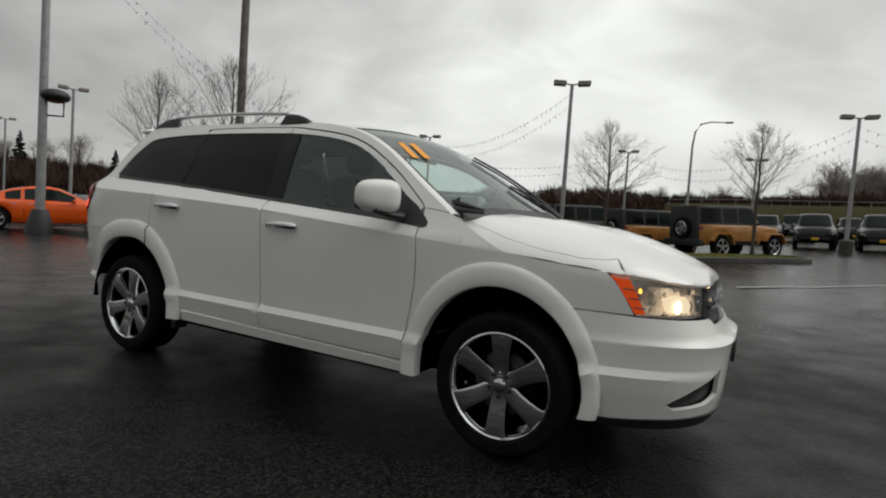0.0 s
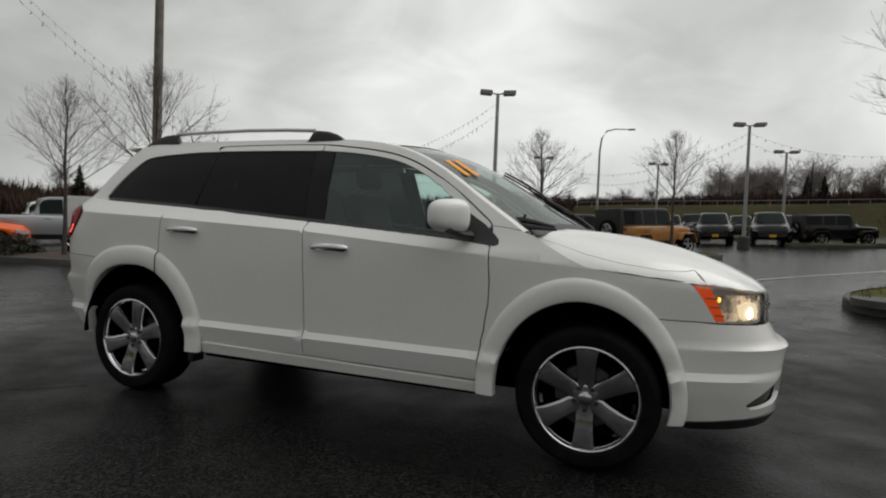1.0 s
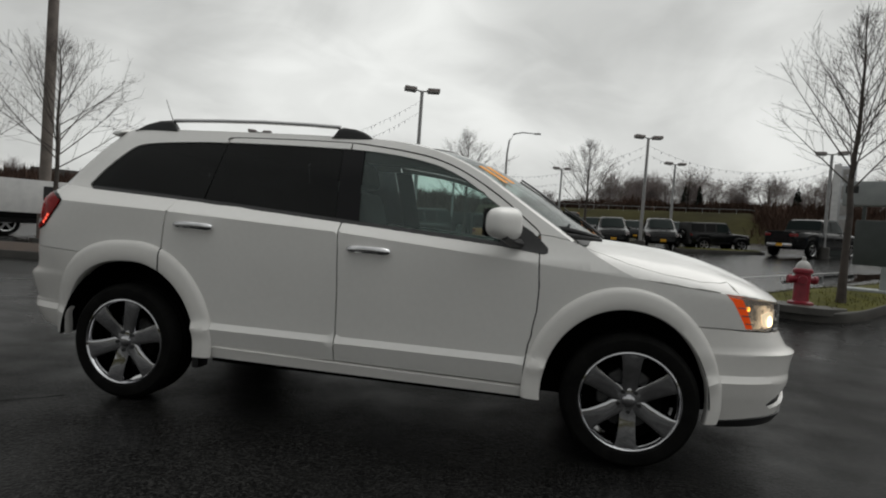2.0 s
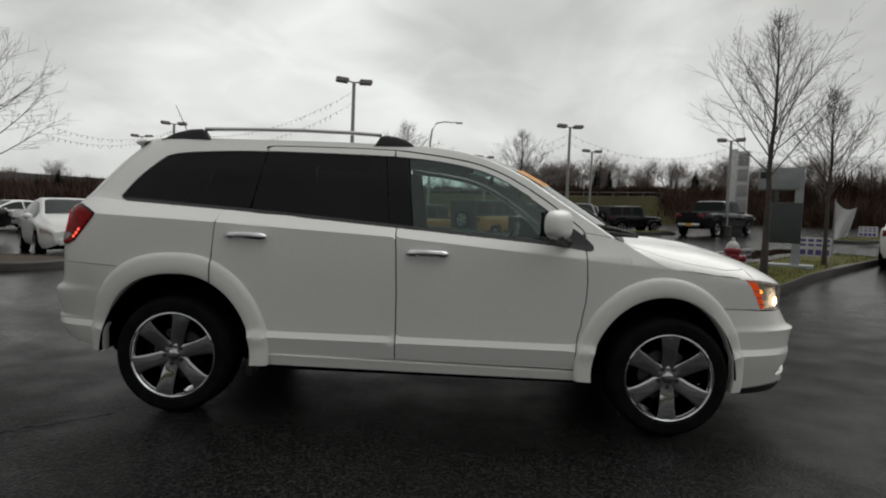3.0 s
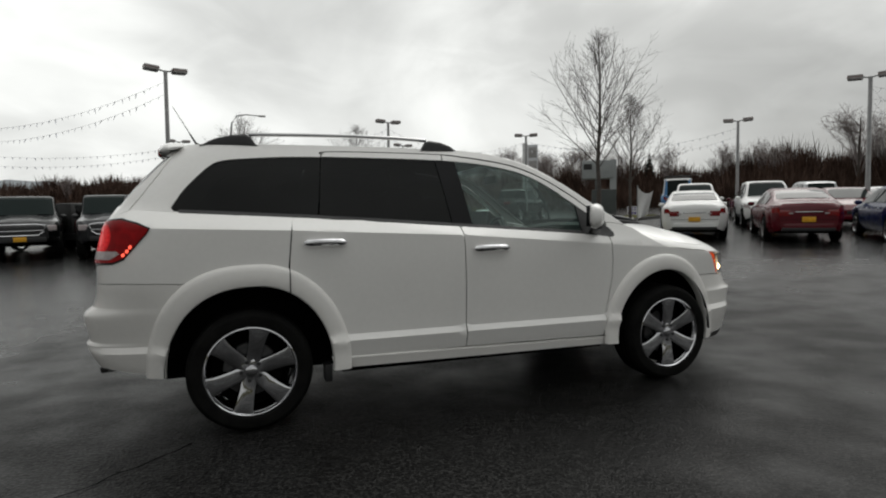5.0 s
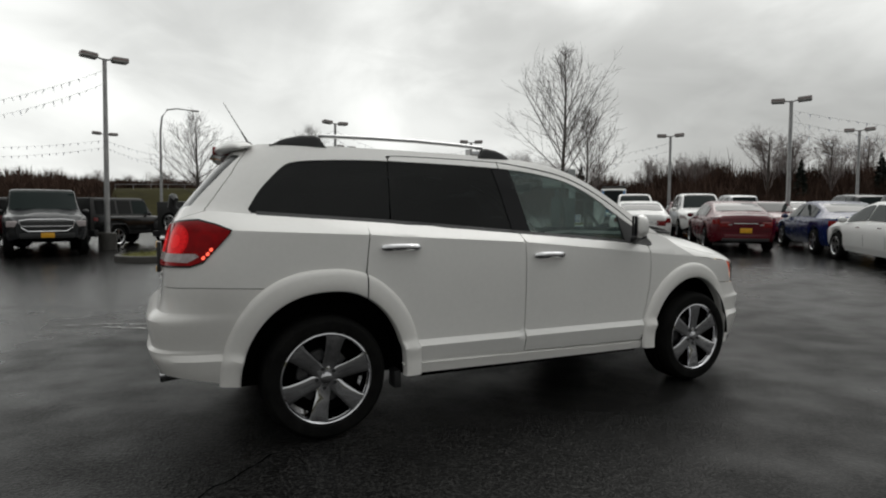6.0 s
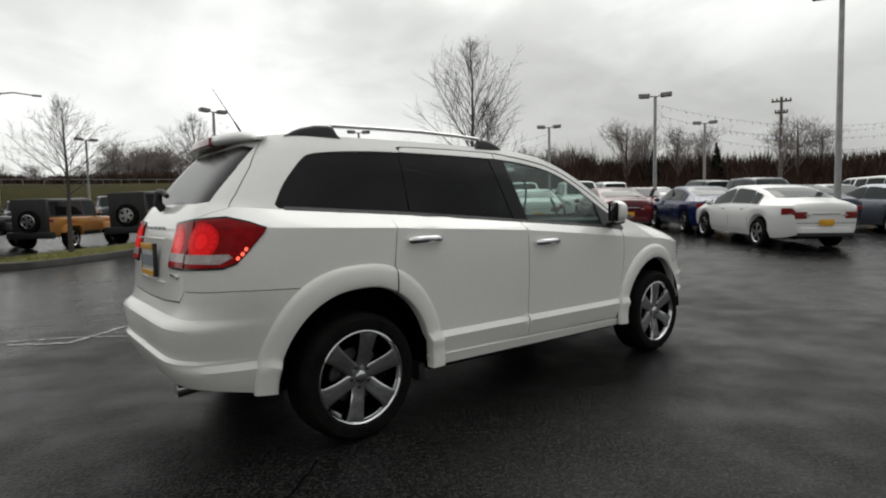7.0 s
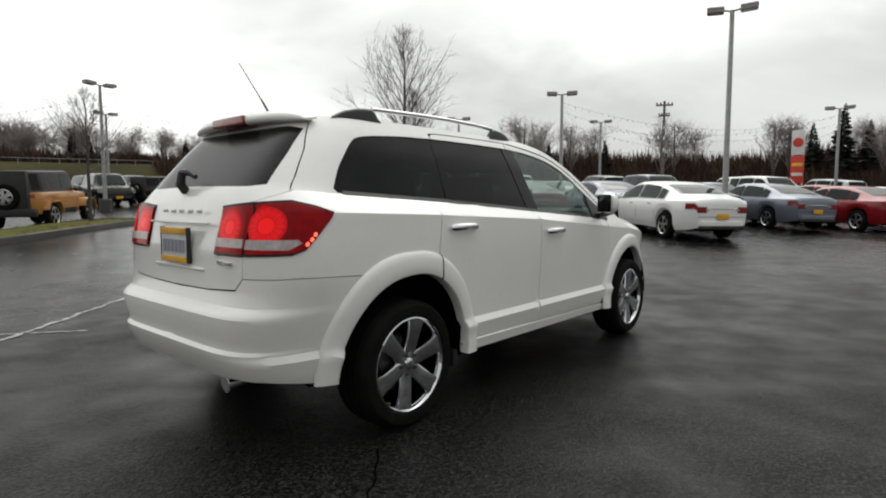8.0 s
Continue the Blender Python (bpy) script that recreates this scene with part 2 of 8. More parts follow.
    l.new(relief.outputs[0], bp.inputs["Strength"])
    lump = n.new("ShaderNodeMath")
    lump.operation = "ADD"
    l.new(vor.outputs["Distance"], lump.inputs[0])
    l.new(sep.outputs[1], lump.inputs[1])
    l.new(lump.outputs[0], bp.inputs["Height"])
    l.new(bp.outputs["Normal"], b.inputs["Normal"])
    b.inputs["IOR"].default_value = 1.33
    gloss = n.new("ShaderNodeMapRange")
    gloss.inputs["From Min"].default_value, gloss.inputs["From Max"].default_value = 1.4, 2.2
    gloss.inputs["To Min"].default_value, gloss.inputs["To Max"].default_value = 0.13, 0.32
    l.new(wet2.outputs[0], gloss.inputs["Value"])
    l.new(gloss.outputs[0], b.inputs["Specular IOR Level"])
    return m


def paint(name, color, rough=0.22, metal=0.0):
    """Car lacquer under a clear coat with road film."""
    m = varied(name, tuple(c * 0.93 for c in color), color, 1.7, (rough, rough + 0.12), 0.0, metal, 0.6, 35.0)
    m.node_tree.nodes["Principled BSDF"].inputs["Specular IOR Level"].default_value = 0.3
    m.node_tree.nodes["Principled BSDF"].inputs["Coat Weight"].default_value = 0.6 if name.startswith("white") else 0.3
    return m


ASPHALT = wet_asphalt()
WHITE = paint("white_lacquer", (0.80, 0.79, 0.77), 0.36)
WHITE.node_tree.nodes["Principled BSDF"].inputs["Coat Roughness"].default_value = 0.10
WHITE.node_tree.nodes["Principled BSDF"].inputs["Coat Weight"].default_value = 1.0
TRIM_WHITE = paint("white_plastic_lacquer", (0.80, 0.785, 0.76), 0.34)
BLACK_PLASTIC = varied("black_plastic", (0.010, 0.010, 0.011), (0.022, 0.022, 0.023), 9, (0.38, 0.55), 0.0006)
GLOSS_BLACK = base_mat("gloss_black", (0.006, 0.006, 0.007), 0.10, 0, 0.0, 0.16)[0]
RUBBER = varied("tyre_rubber", (0.004, 0.004, 0.004), (0.010, 0.010, 0.0095), 14, (0.65, 0.85), 0.001, spec=0.06)
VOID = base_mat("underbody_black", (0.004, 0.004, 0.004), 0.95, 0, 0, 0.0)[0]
CHROME = varied("chrome", (0.62, 0.62, 0.64), (0.78, 0.78, 0.79), 5, (0.06, 0.13), 0, 1.0)
WHEEL_CHROME = varied("chrome_clad_wheel", (0.52, 0.52, 0.54), (0.66, 0.66, 0.68), 8, (0.05, 0.12), 0, 1.0)
BRAKE = varied("brake_steel", (0.05, 0.05, 0.05), (0.10, 0.10, 0.10), 10, (0.4, 0.6), 0, 0.7)
SATIN = varied("satin_aluminium", (0.50, 0.50, 0.51), (0.62, 0.62, 0.62), 6, (0.25, 0.35), 0, 1.0)
PRIVACY_REAR = glass_mat("rear_privacy_glass", (0.025, 0.027, 0.028), 0.25, 0.40, 1.30)
PRIVACY = glass_mat("privacy_glass", (0.025, 0.027, 0.028), 0.0, 0.25, 1.30)
CLEAR = glass_mat("tinted_glass", (0.72, 0.86, 0.82), 0.0, 0.10, 1.5, (0.30, 0.42, 0.40))
# the pale film colour paints sky reflection onto the windscreen
SCREEN = glass_mat("windshield_glass", (0.78, 0.87, 0.84), 0.0, 0.18, 1.5, (0.48, 0.57, 0.545))
SHADE = glass_mat("shade_band_glass", (0.22, 0.25, 0.26))
LENS = glass_mat("clear_lens", (0.85, 0.85, 0.85))
RED_PLASTIC = varied("red_lamp_plastic", (0.14, 0.003, 0.004), (0.24, 0.005, 0.006), 20, (0.06, 0.14), 0, 0, 0.6)
RED_LIT_OUTER = lit_lens("outer_lit_red_lens", 0.70, 1.10, -2.22)
RED_LIT_INNER = lit_lens("inner_lit_red_lens", 0.475, 1.09, -2.24)
RED_MID = glow_mat("evenly_lit_red_lens", (1.0, 0.010, 0.013), 0.24, (0.15, 0.002, 0.003))
RED_GLOW = glow_mat("lit_red_lamp", (1.0, 0.016, 0.018), 0.46, (0.2, 0.003, 0.004))
RED_PETAL = glow_mat("lit_red_facet", (1.0, 0.014, 0.018), 0.36, (0.18, 0.003, 0.004))
RED_HOT = glow_mat("lit_side_marker", (1.0, 0.12, 0.07), 1.6, (0.4, 0.01, 0.01))
AMBER = glow_mat("amber_reflector", (1.0, 0.10, 0.012), 0.45, (0.55, 0.07, 0.012))
AMBER_HOT = glow_mat("lit_amber_bulb", (1.0, 0.40, 0.05), 5.0)
HEAD_GLOW = glow_mat("lit_headlamp", (1.0, 0.74, 0.40), 9.0)
HEAD_BOWL = varied("headlamp_reflector", (0.50, 0.49, 0.47), (0.75, 0.74, 0.72), 26, (0.12, 0.28), 0.004, 1.0)
HEAD_BOWL.node_tree.nodes["Principled BSDF"].inputs["Emission Color"].default_value = (1.0, 0.80, 0.58, 1)
HEAD_BOWL.node_tree.nodes["Principled BSDF"].inputs["Emission Strength"].default_value = 0.05
HEAD_HALO = lit_reflector()
HEAD_DISH = glow_mat("lit_headlamp_dish", (1.0, 0.78, 0.48), 1.0, (0.7, 0.66, 0.6))
WATER = base_mat("standing_water", (0.010, 0.010, 0.010), 0.03, 0, 0, 0.5)[0]
LAMP_WHITE = varied("frosted_reverse_lens", (0.28, 0.24, 0.24), (0.48, 0.43, 0.43), 25, (0.15, 0.25))
HEADLINER = varied("pale_headliner", (0.20, 0.20, 0.19), (0.30, 0.295, 0.28), 20, (0.8, 0.95), 0.001)
SEAT = varied("charcoal_cloth", (0.030, 0.030, 0.030), (0.060, 0.059, 0.057), 20, (0.8, 0.95), 0.001)
INTERIOR = varied("dark_cabin_plastic", (0.030, 0.030, 0.030), (0.060, 0.060, 0.058), 15, (0.6, 0.8), 0.0008)
ORANGE_STICKER = base_mat("orange_sticker", (0.90, 0.34, 0.01), 0.5)[0]
PLATE_WHITE = varied("plate_white", (0.5, 0.5, 0.5), (0.68, 0.69, 0.72), 12, (0.3, 0.4))
PLATE_YELLOW = varied("plate_yellow", (0.62, 0.30, 0.015), (0.80, 0.42, 0.02), 12, (0.3, 0.45))
PLATE_BLUE = base_mat("plate_blue", (0.26, 0.27, 0.32), 0.4)[0]
CONCRETE = varied("kerb_concrete", (0.026, 0.024, 0.021), (0.062, 0.058, 0.052), 4, (0.45, 0.7), 0.004, 0, 0, 45)
GRASS = varied("wet_lawn", (0.044, 0.046, 0.009), (0.110, 0.104, 0.022), 3, (0.8, 0.95), 0.02, 0, 0, 50, spec=0.12)
BANK_GRASS = varied("winter_bank_grass", (0.020, 0.018, 0.007), (0.050, 0.046, 0.016), 0.12, (0.9, 1.0), 0.0, 0, 0, 0.9, spec=0.05)
BARK = varied("wet_bark", (0.030, 0.024, 0.020), (0.085, 0.070, 0.060), 9, (0.6, 0.85), 0.006)
# paler than the near twigs: distance haze is put into the colour
HAZY_TWIGS = varied("far_hazed_twigs", (0.17, 0.145, 0.14), (0.33, 0.29, 0.28), 0.25, (0.9, 1.0), 0, spec=0.05)
TWIGS = varied("bare_twigs", (0.060, 0.049, 0.045), (0.13, 0.11, 0.10), 0.25, (0.8, 0.95), 0)
BRUSH = varied("winter_brush", (0.042, 0.028, 0.022), (0.115, 0.074, 0.058), 0.12, (0.9, 1.0), 0, 0, 0, 1.5, spec=0.05)
NEEDLES = varied("conifer_needles", (0.008, 0.014, 0.010), (0.022, 0.034, 0.022), 0.6, (0.8, 0.95), 0)
GALVANISED = varied("galvanised_steel", (0.26, 0.26, 0.26), (0.40, 0.40, 0.40), 5, (0.4, 0.55), 0, 0.6)
POLE_BROWN = varied("weathered_pole", (0.10, 0.085, 0.075), (0.20, 0.17, 0.15), 5, (0.6, 0.8), 0.002)
LAMP_GREY = varied("lamp_housing_grey", (0.26, 0.25, 0.24), (0.36, 0.35, 0.34), 5, (0.4, 0.55))
LAMP_STRIPE = base_mat("lamp_housing_stripe", (0.16, 0.05, 0.05), 0.5)[0]
LAMP_GLASS = base_mat("lamp_lens", (0.10, 0.10, 0.10), 0.2)[0]
FLAGS = flag_cloth()
HYDRANT_RED = varied("hydrant_red", (0.16, 0.012, 0.022), (0.30, 0.022, 0.040), 8, (0.25, 0.4), 0.001)
HYDRANT_CAP = varied("hydrant_silver", (0.35, 0.34, 0.33), (0.55, 0.54, 0.52), 8, (0.35, 0.5))
SIGN_GREY = varied("sign_light_grey", (0.25, 0.27, 0.27), (0.34, 0.36, 0.36), 4, (0.4, 0.55))
SIGN_DARK = varied("sign_dark_green_grey", (0.030, 0.038, 0.036), (0.055, 0.065, 0.062), 4, (0.4, 0.6))
SIGN_WHITE = varied("sign_white", (0.55, 0.55, 0.55), (0.72, 0.72, 0.71), 4, (0.4, 0.55))
SIGN_RED = varied("sign_red", (0.45, 0.03, 0.02), (0.65, 0.06, 0.03), 4, (0.4, 0.5))
SIGN_PURPLE = base_mat("sign_purple", (0.10, 0.07, 0.25), 0.5)[0]
SIGN_YELLOW = base_mat("sign_yellow", (0.75, 0.45, 0.03), 0.5)[0]
SILVER_PANEL = varied("silver_pylon_panel", (0.42, 0.43, 0.45), (0.58, 0.59, 0.60), 3, (0.25, 0.4), 0, 0.5)
ROAD_CONCRETE = varied("bridge_concrete", (0.06, 0.06, 0.06), (0.11, 0.11, 0.105), 0.5, (0.7, 0.85))
MULCH = varied("wet_mulch", (0.025, 0.016, 0.012), (0.07, 0.045, 0.032), 6, (0.8, 0.95), 0.02)
SHRUB = varied("dark_shrub_leaves", (0.012, 0.014, 0.008), (0.040, 0.036, 0.020), 8, (0.6, 0.8))
CRACK_GREY = varied("gritty_crack", (0.05, 0.05, 0.05), (0.42, 0.42, 0.41), 9, (0.3, 0.6), 0.001, 0, 0, 30)
LINE_WHITE = varied("worn_line_paint", (0.10, 0.10, 0.10), (0.42, 0.42, 0.41), 5, (0.2, 0.5), 0.001, 0, 0, 30)
HILL_BLUE = varied("far_hill", (0.20, 0.22, 0.24), (0.28, 0.30, 0.31), 0.02, (0.9, 1.0))


# ---- mesh helpers ----
def part(name, bm, mat, parent=None, label="", angle=32):
    me = bpy.data.meshes.new(name)
    bm.normal_update()
    bm.to_mesh(me)
    bm.free()
    me.materials.append(mat)
    me.shade_smooth()
    me.set_sharp_from_angle(angle=radians(angle))
    ob = new(name, me)
    ob.parent = parent
    if label:
        ob["label"] = label
    return ob


def raw(name, verts, faces, mat, parent=None, label="", angle=32, flat=False):
    me = bpy.data.meshes.new(name)
    me.from_pydata([tuple(v) for v in verts], [], faces)
    me.materials.append(mat)
    if not flat:
        me.shade_smooth()
        me.set_sharp_from_angle(angle=radians(angle))
    ob = new(name, me)
    ob.parent = parent
    if label:
        ob["label"] = label
    return ob


def box(bm, x0, x1, y0, y1, z0, z1, bevel=0.0, seg=2, m=None):
    r = bmesh.ops.create_cube(bm, size=1.0)
    vs = r["verts"]
    for v in vs:
        v.co = Vector(((x0 + x1) / 2 + v.co.x * (x1 - x0), (y0 + y1) / 2 + v.co.y * (y1 - y0), (z0 + z1) / 2 + v.co.z * (z1 - z0)))
    if bevel:
        es = list({e for v in vs for e in v.link_edges})
        r2 = bmesh.ops.bevel(bm, geom=es, offset=bevel, segments=seg, profile=0.6, affect="EDGES")
        vs = list({v for f in r2["faces"] for v in f.verts} | {v for v in vs if v.is_valid})
    if m is not None:
        for v in vs:
            v.co = m @ v.co
    return vs


def tube(bm, pts, radii, sides=8, cap=True):
    """A tapered tube through pts."""
    pts = [Vector(p) for p in pts]
    if not hasattr(radii, "__len__"):
        radii = [radii] * len(pts)
    rings = []
    for i, p in enumerate(pts):
        d = (pts[min(i + 1, len(pts) - 1)] - pts[max(i - 1, 0)]).normalized()
        a = d.cross(Vector((0, 0, 1)) if abs(d.z) < 0.9 else Vector((1, 0, 0))).normalized()
        b = d.cross(a)
        rings.append([bm.verts.new(p + radii[i] * (math.cos(2 * math.pi * k / sides) * a + math.sin(2 * math.pi * k / sides) * b)) for k in range(sides)])
    for r0, r1 in zip(rings, rings[1:]):
        for k in range(sides):
            bm.faces.new((r0[k], r0[(k + 1) % sides], r1[(k + 1) % sides], r1[k]))
    if cap:
        bm.faces.new(list(reversed(rings[0])))
        bm.faces.new(rings[-1])


def lathe(bm, prof, seg=40, axis="y", centre=(0, 0, 0)):
    """Turns (r, a) pairs about an axis through centre."""
    rings = []
    for k in range(seg):
        c, s = math.cos(2 * math.pi * k / seg), math.sin(2 * math.pi * k / seg)
        ring = []
        for r, a in prof:
            p = (r * c, a, r * s) if axis == "y" else ((r * c, r * s, a) if axis == "z" else (a, r * c, r * s))
            ring.append(bm.verts.new(Vector(p) + Vector(centre)))
        rings.append(ring)
    for k in range(seg):
        r0, r1 = rings[k], rings[(k + 1) % seg]
        for i in range(len(prof) - 1):
            bm.faces.new((r0[i], r1[i], r1[i + 1], r0[i + 1]))
    bmesh.ops.remove_doubles(bm, verts=bm.verts[:], dist=1e-5)
    bmesh.ops.recalc_face_normals(bm, faces=bm.faces[:])


def grid(fn, nu, nv):
    """Vertices and quads of a sheet fn(u, v), u and v from 0 to 1."""
    verts = [fn(i / nu, j / nv) for j in range(nv + 1) for i in range(nu + 1)]
    faces = [(j * (nu + 1) + i, j * (nu + 1) + i + 1, (j + 1) * (nu + 1) + i + 1, (j + 1) * (nu + 1) + i) for j in range(nv) for i in range(nu)]
    return verts, faces


def empty(name, m=None, label="", category="", group="", kind=""):
    ob = new(name)
    ob.empty_display_size = 0.2
    if m is not None:
        ob.matrix_world = m
    return tagged(ob, label, category, group, kind)


def lift(x, y):
    """Height of the lot: level round the car, falling to the west, rising to the north and east."""
    r = math.hypot(x, y)
    if r > 60:
        x, y = x * 60 / r, y * 60 / r
    d = math.hypot(max(0, abs(x) - 1.5), max(0, abs(y) - 1))
    w = min(1, max(0, (d - 3) / 5))
    w = w * w * (3 - 2 * w)
    return w * (0.018 * x + 0.021 * y + 0.016 * math.sqrt(max(0, x) * max(0, y)))


def on_ground(x, y, turn=0.0, dz=0.0):
    """A pose on the lot at (x, y), leaning with its slope, turned about the upright."""
    e = 0.8
    n = Vector((lift(x - e, y) - lift(x + e, y), lift(x, y - e) - lift(x, y + e), 2 * e)).normalized()
    q = Vector((0, 0, 1)).rotation_difference(n)
    return Matrix.Translation((x, y, lift(x, y) + dz)) @ q.to_matrix().to_4x4() @ pose(0, 0, 0, 0, 0, turn)


# ---- ground ----
def build_ground():
    radii = [0, 1.5, 3, 4.5, 6, 7.5, 9, 11, 13, 16, 20, 25, 31, 38, 46, 55, 62, 75, 95, 130, 200, 400, 1200, 3500]
    n = 96
    verts, faces = [(0, 0, 0)], []
    for r in radii[1:]:
        for k in range(n):
            x, y = r * math.cos(2 * math.pi * k / n), r * math.sin(2 * math.pi * k / n)
            verts.append((x, y, lift(x, y)))
    for k in range(n):
        faces.append((0, 1 + k, 1 + (k + 1) % n))
    for i in range(len(radii) - 2):
        for k in range(n):
            a, b = 1 + i * n, 1 + (i + 1) * n
            faces.append((a + k, b + k, b + (k + 1) % n, a + (k + 1) % n))
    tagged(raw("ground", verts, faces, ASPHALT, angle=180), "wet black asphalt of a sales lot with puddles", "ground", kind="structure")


build_ground()


# ---- the white crossover ----
from mathutils.geometry import delaunay_2d_cdt

XF0, NF, XR0, NR = 0.6, 4.0, -0.9, 7.0
XF_Z = ([0.20, 0.28, 0.36, 0.48, 0.58, 0.622, 0.645, 0.70, 0.74, 0.82, 0.90, 1.0, 1.2], [2.28, 2.335, 2.355, 2.365, 2.377, 2.388, 2.345, 2.312, 2.29, 2.29, 2.285, 2.20, 2.1])
XR_Z = ([0.20, 0.29, 0.34, 0.39, 0.44, 0.49, 0.518, 0.535, 0.56, 0.61, 0.65, 0.685, 0.70, 0.73, 0.78, 0.84, 0.97, 1.20, 1.27, 1.35, 1.50, 1.60, 1.67], [2.14, 2.215, 2.250, 2.280, 2.307, 2.328, 2.336, 2.318, 2.320, 2.330, 2.336, 2.338, 2.328, 2.286, 2.266, 2.26, 2.255, 2.20, 2.165, 2.11, 1.99, 1.895, 1.82])
W_Z = ([0.20, 0.28, 0.36, 0.40, 0.478, 0.512, 0.60, 0.75, 0.90], [0.80, 0.832, 0.852, 0.866, 0.886, 0.860, 0.866, 0.876, 0.884])
WG_Z = ([1.00, 1.07, 1.25, 1.45, 1.60, 1.66, 1.70], [0.868, 0.845, 0.768, 0.682, 0.606, 0.566, 0.53])
CREASE = ([-2.3, -1.22, -0.155, 0.948, 1.517, 1.83, 2.4], [1.170, 1.137, 1.09, 1.006, 0.961, 0.93, 0.865])
BELT = ([-2.3, -2.05, -1.836, -1.233, -0.562, 0.118, 0.669, 0.967, 1.2], [1.285, 1.268, 1.247, 1.217, 1.175, 1.129, 1.09, 1.068, 1.05])


def arc_table(a, b, n):
    th = np.linspace(0, math.pi / 2, 4001)
    x, y = a * np.sin(th) ** (2 / n), b * np.cos(th) ** (2 / n)
    return th, np.concatenate(([0], np.cumsum(np.hypot(np.diff(x), np.diff(y)))))


TH_F, ARC_F = arc_table(1.75, 0.87, NF)
TH_R, ARC_R = arc_table(1.33, 0.84, NR)


def half_width(x, z):
    zc, zb = np.interp(x, *CREASE), np.interp(x, *BELT)
    low = np.interp(z, *W_Z)
    low = low - 0.075 * np.clip((-x - 1.60) / 0.40, 0, 1) ** 1.3 * np.clip((0.84 - z) / 0.36, 0, 1)
    u = np.clip((z - zc) / (zb - zc), 0, 1)
    mid = 0.886 + (np.interp(zb, *WG_Z) + 0.004 - 0.886) * u ** 1.06
    return np.where(z <= zc, np.where(z > 0.9, 0.884 + 0.002 * np.clip((z - 0.9) / 0.1, 0, 1), low), np.where(z <= zb, mid, np.interp(z, *WG_Z)))


def skin(s, z, off=0.0):
    """The body's skin (right half): s runs along the flank as x does and on round the corners to the middle of nose and tail."""
    s, z = np.asarray(s, float), np.asarray(z, float)
    xf, xr = np.interp(z, *XF_Z), -np.interp(z, *XR_Z)
    thf = np.interp(s - XF0, ARC_F, TH_F)
    thr = np.interp(XR0 - s, ARC_R, TH_R)
    x = np.where(s > XF0, XF0 + (xf - XF0) * np.sin(thf) ** (2 / NF), np.where(s < XR0, XR0 + (xr - XR0) * np.sin(thr) ** (2 / NR), s))
    w = half_width(np.clip(x, -2.2, 2.3), z) + off
    y = np.where(s > XF0, np.abs(np.cos(thf)) ** (2 / NF), np.where(s < XR0, np.abs(np.cos(thr)) ** (2 / NR), 1.0)) * w
    x = x + np.where(s > XF0, np.sin(thf) ** 6, np.where(s < XR0, -np.sin(thr) ** 6, 0)) * off
    return np.stack([x, -y, z], -1)


def at_x(x, z):
    """(s, z) of the skin's point with that x."""
    if x > XF0:
        return (XF0 + float(np.interp(math.asin(min(1, ((x - XF0) / (np.interp(z, *XF_Z) - XF0)) ** (NF / 2))), TH_F, ARC_F)), z)
    if x < XR0:
        return (XR0 - float(np.interp(math.asin(min(1, ((XR0 - x) / (XR0 + np.interp(z, *XR_Z))) ** (NR / 2))), TH_R, ARC_R)), z)
    return (x, z)


def at_nose(y, z):
    w = float(half_width(2.0, z))
    return (XF0 + float(np.interp(math.acos(min(1, (y / w) ** (NF / 2))), TH_F, ARC_F)), z)


def at_tail(y, z):
    w = float(half_width(-2.1, z))
    return (XR0 - float(np.interp(math.acos(min(1, (y / w) ** (NR / 2))), TH_R, ARC_R)), z)


def inside(px, py, poly):
    hit = np.zeros(px.shape, bool)
    for (x0, y0), (x1, y1) in zip(poly, poly[1:] + poly[:1]):
        c = (y0 > py) != (y1 > py)
        hit ^= c & (px < (x1 - x0) * (py - y0) / (y1 - y0 + 1e-12) + x0)
    return hit


def dense(poly, step):
    out = []
    for (x0, y0), (x1, y1) in zip(poly, poly[1:] + poly[:1]):
        n = max(1, round(math.hypot(x1 - x0, y1 - y0) / step))
        out += [(x0 + (x1 - x0) * k / n, y0 + (y1 - y0) * k / n) for k in range(n)]
    return out


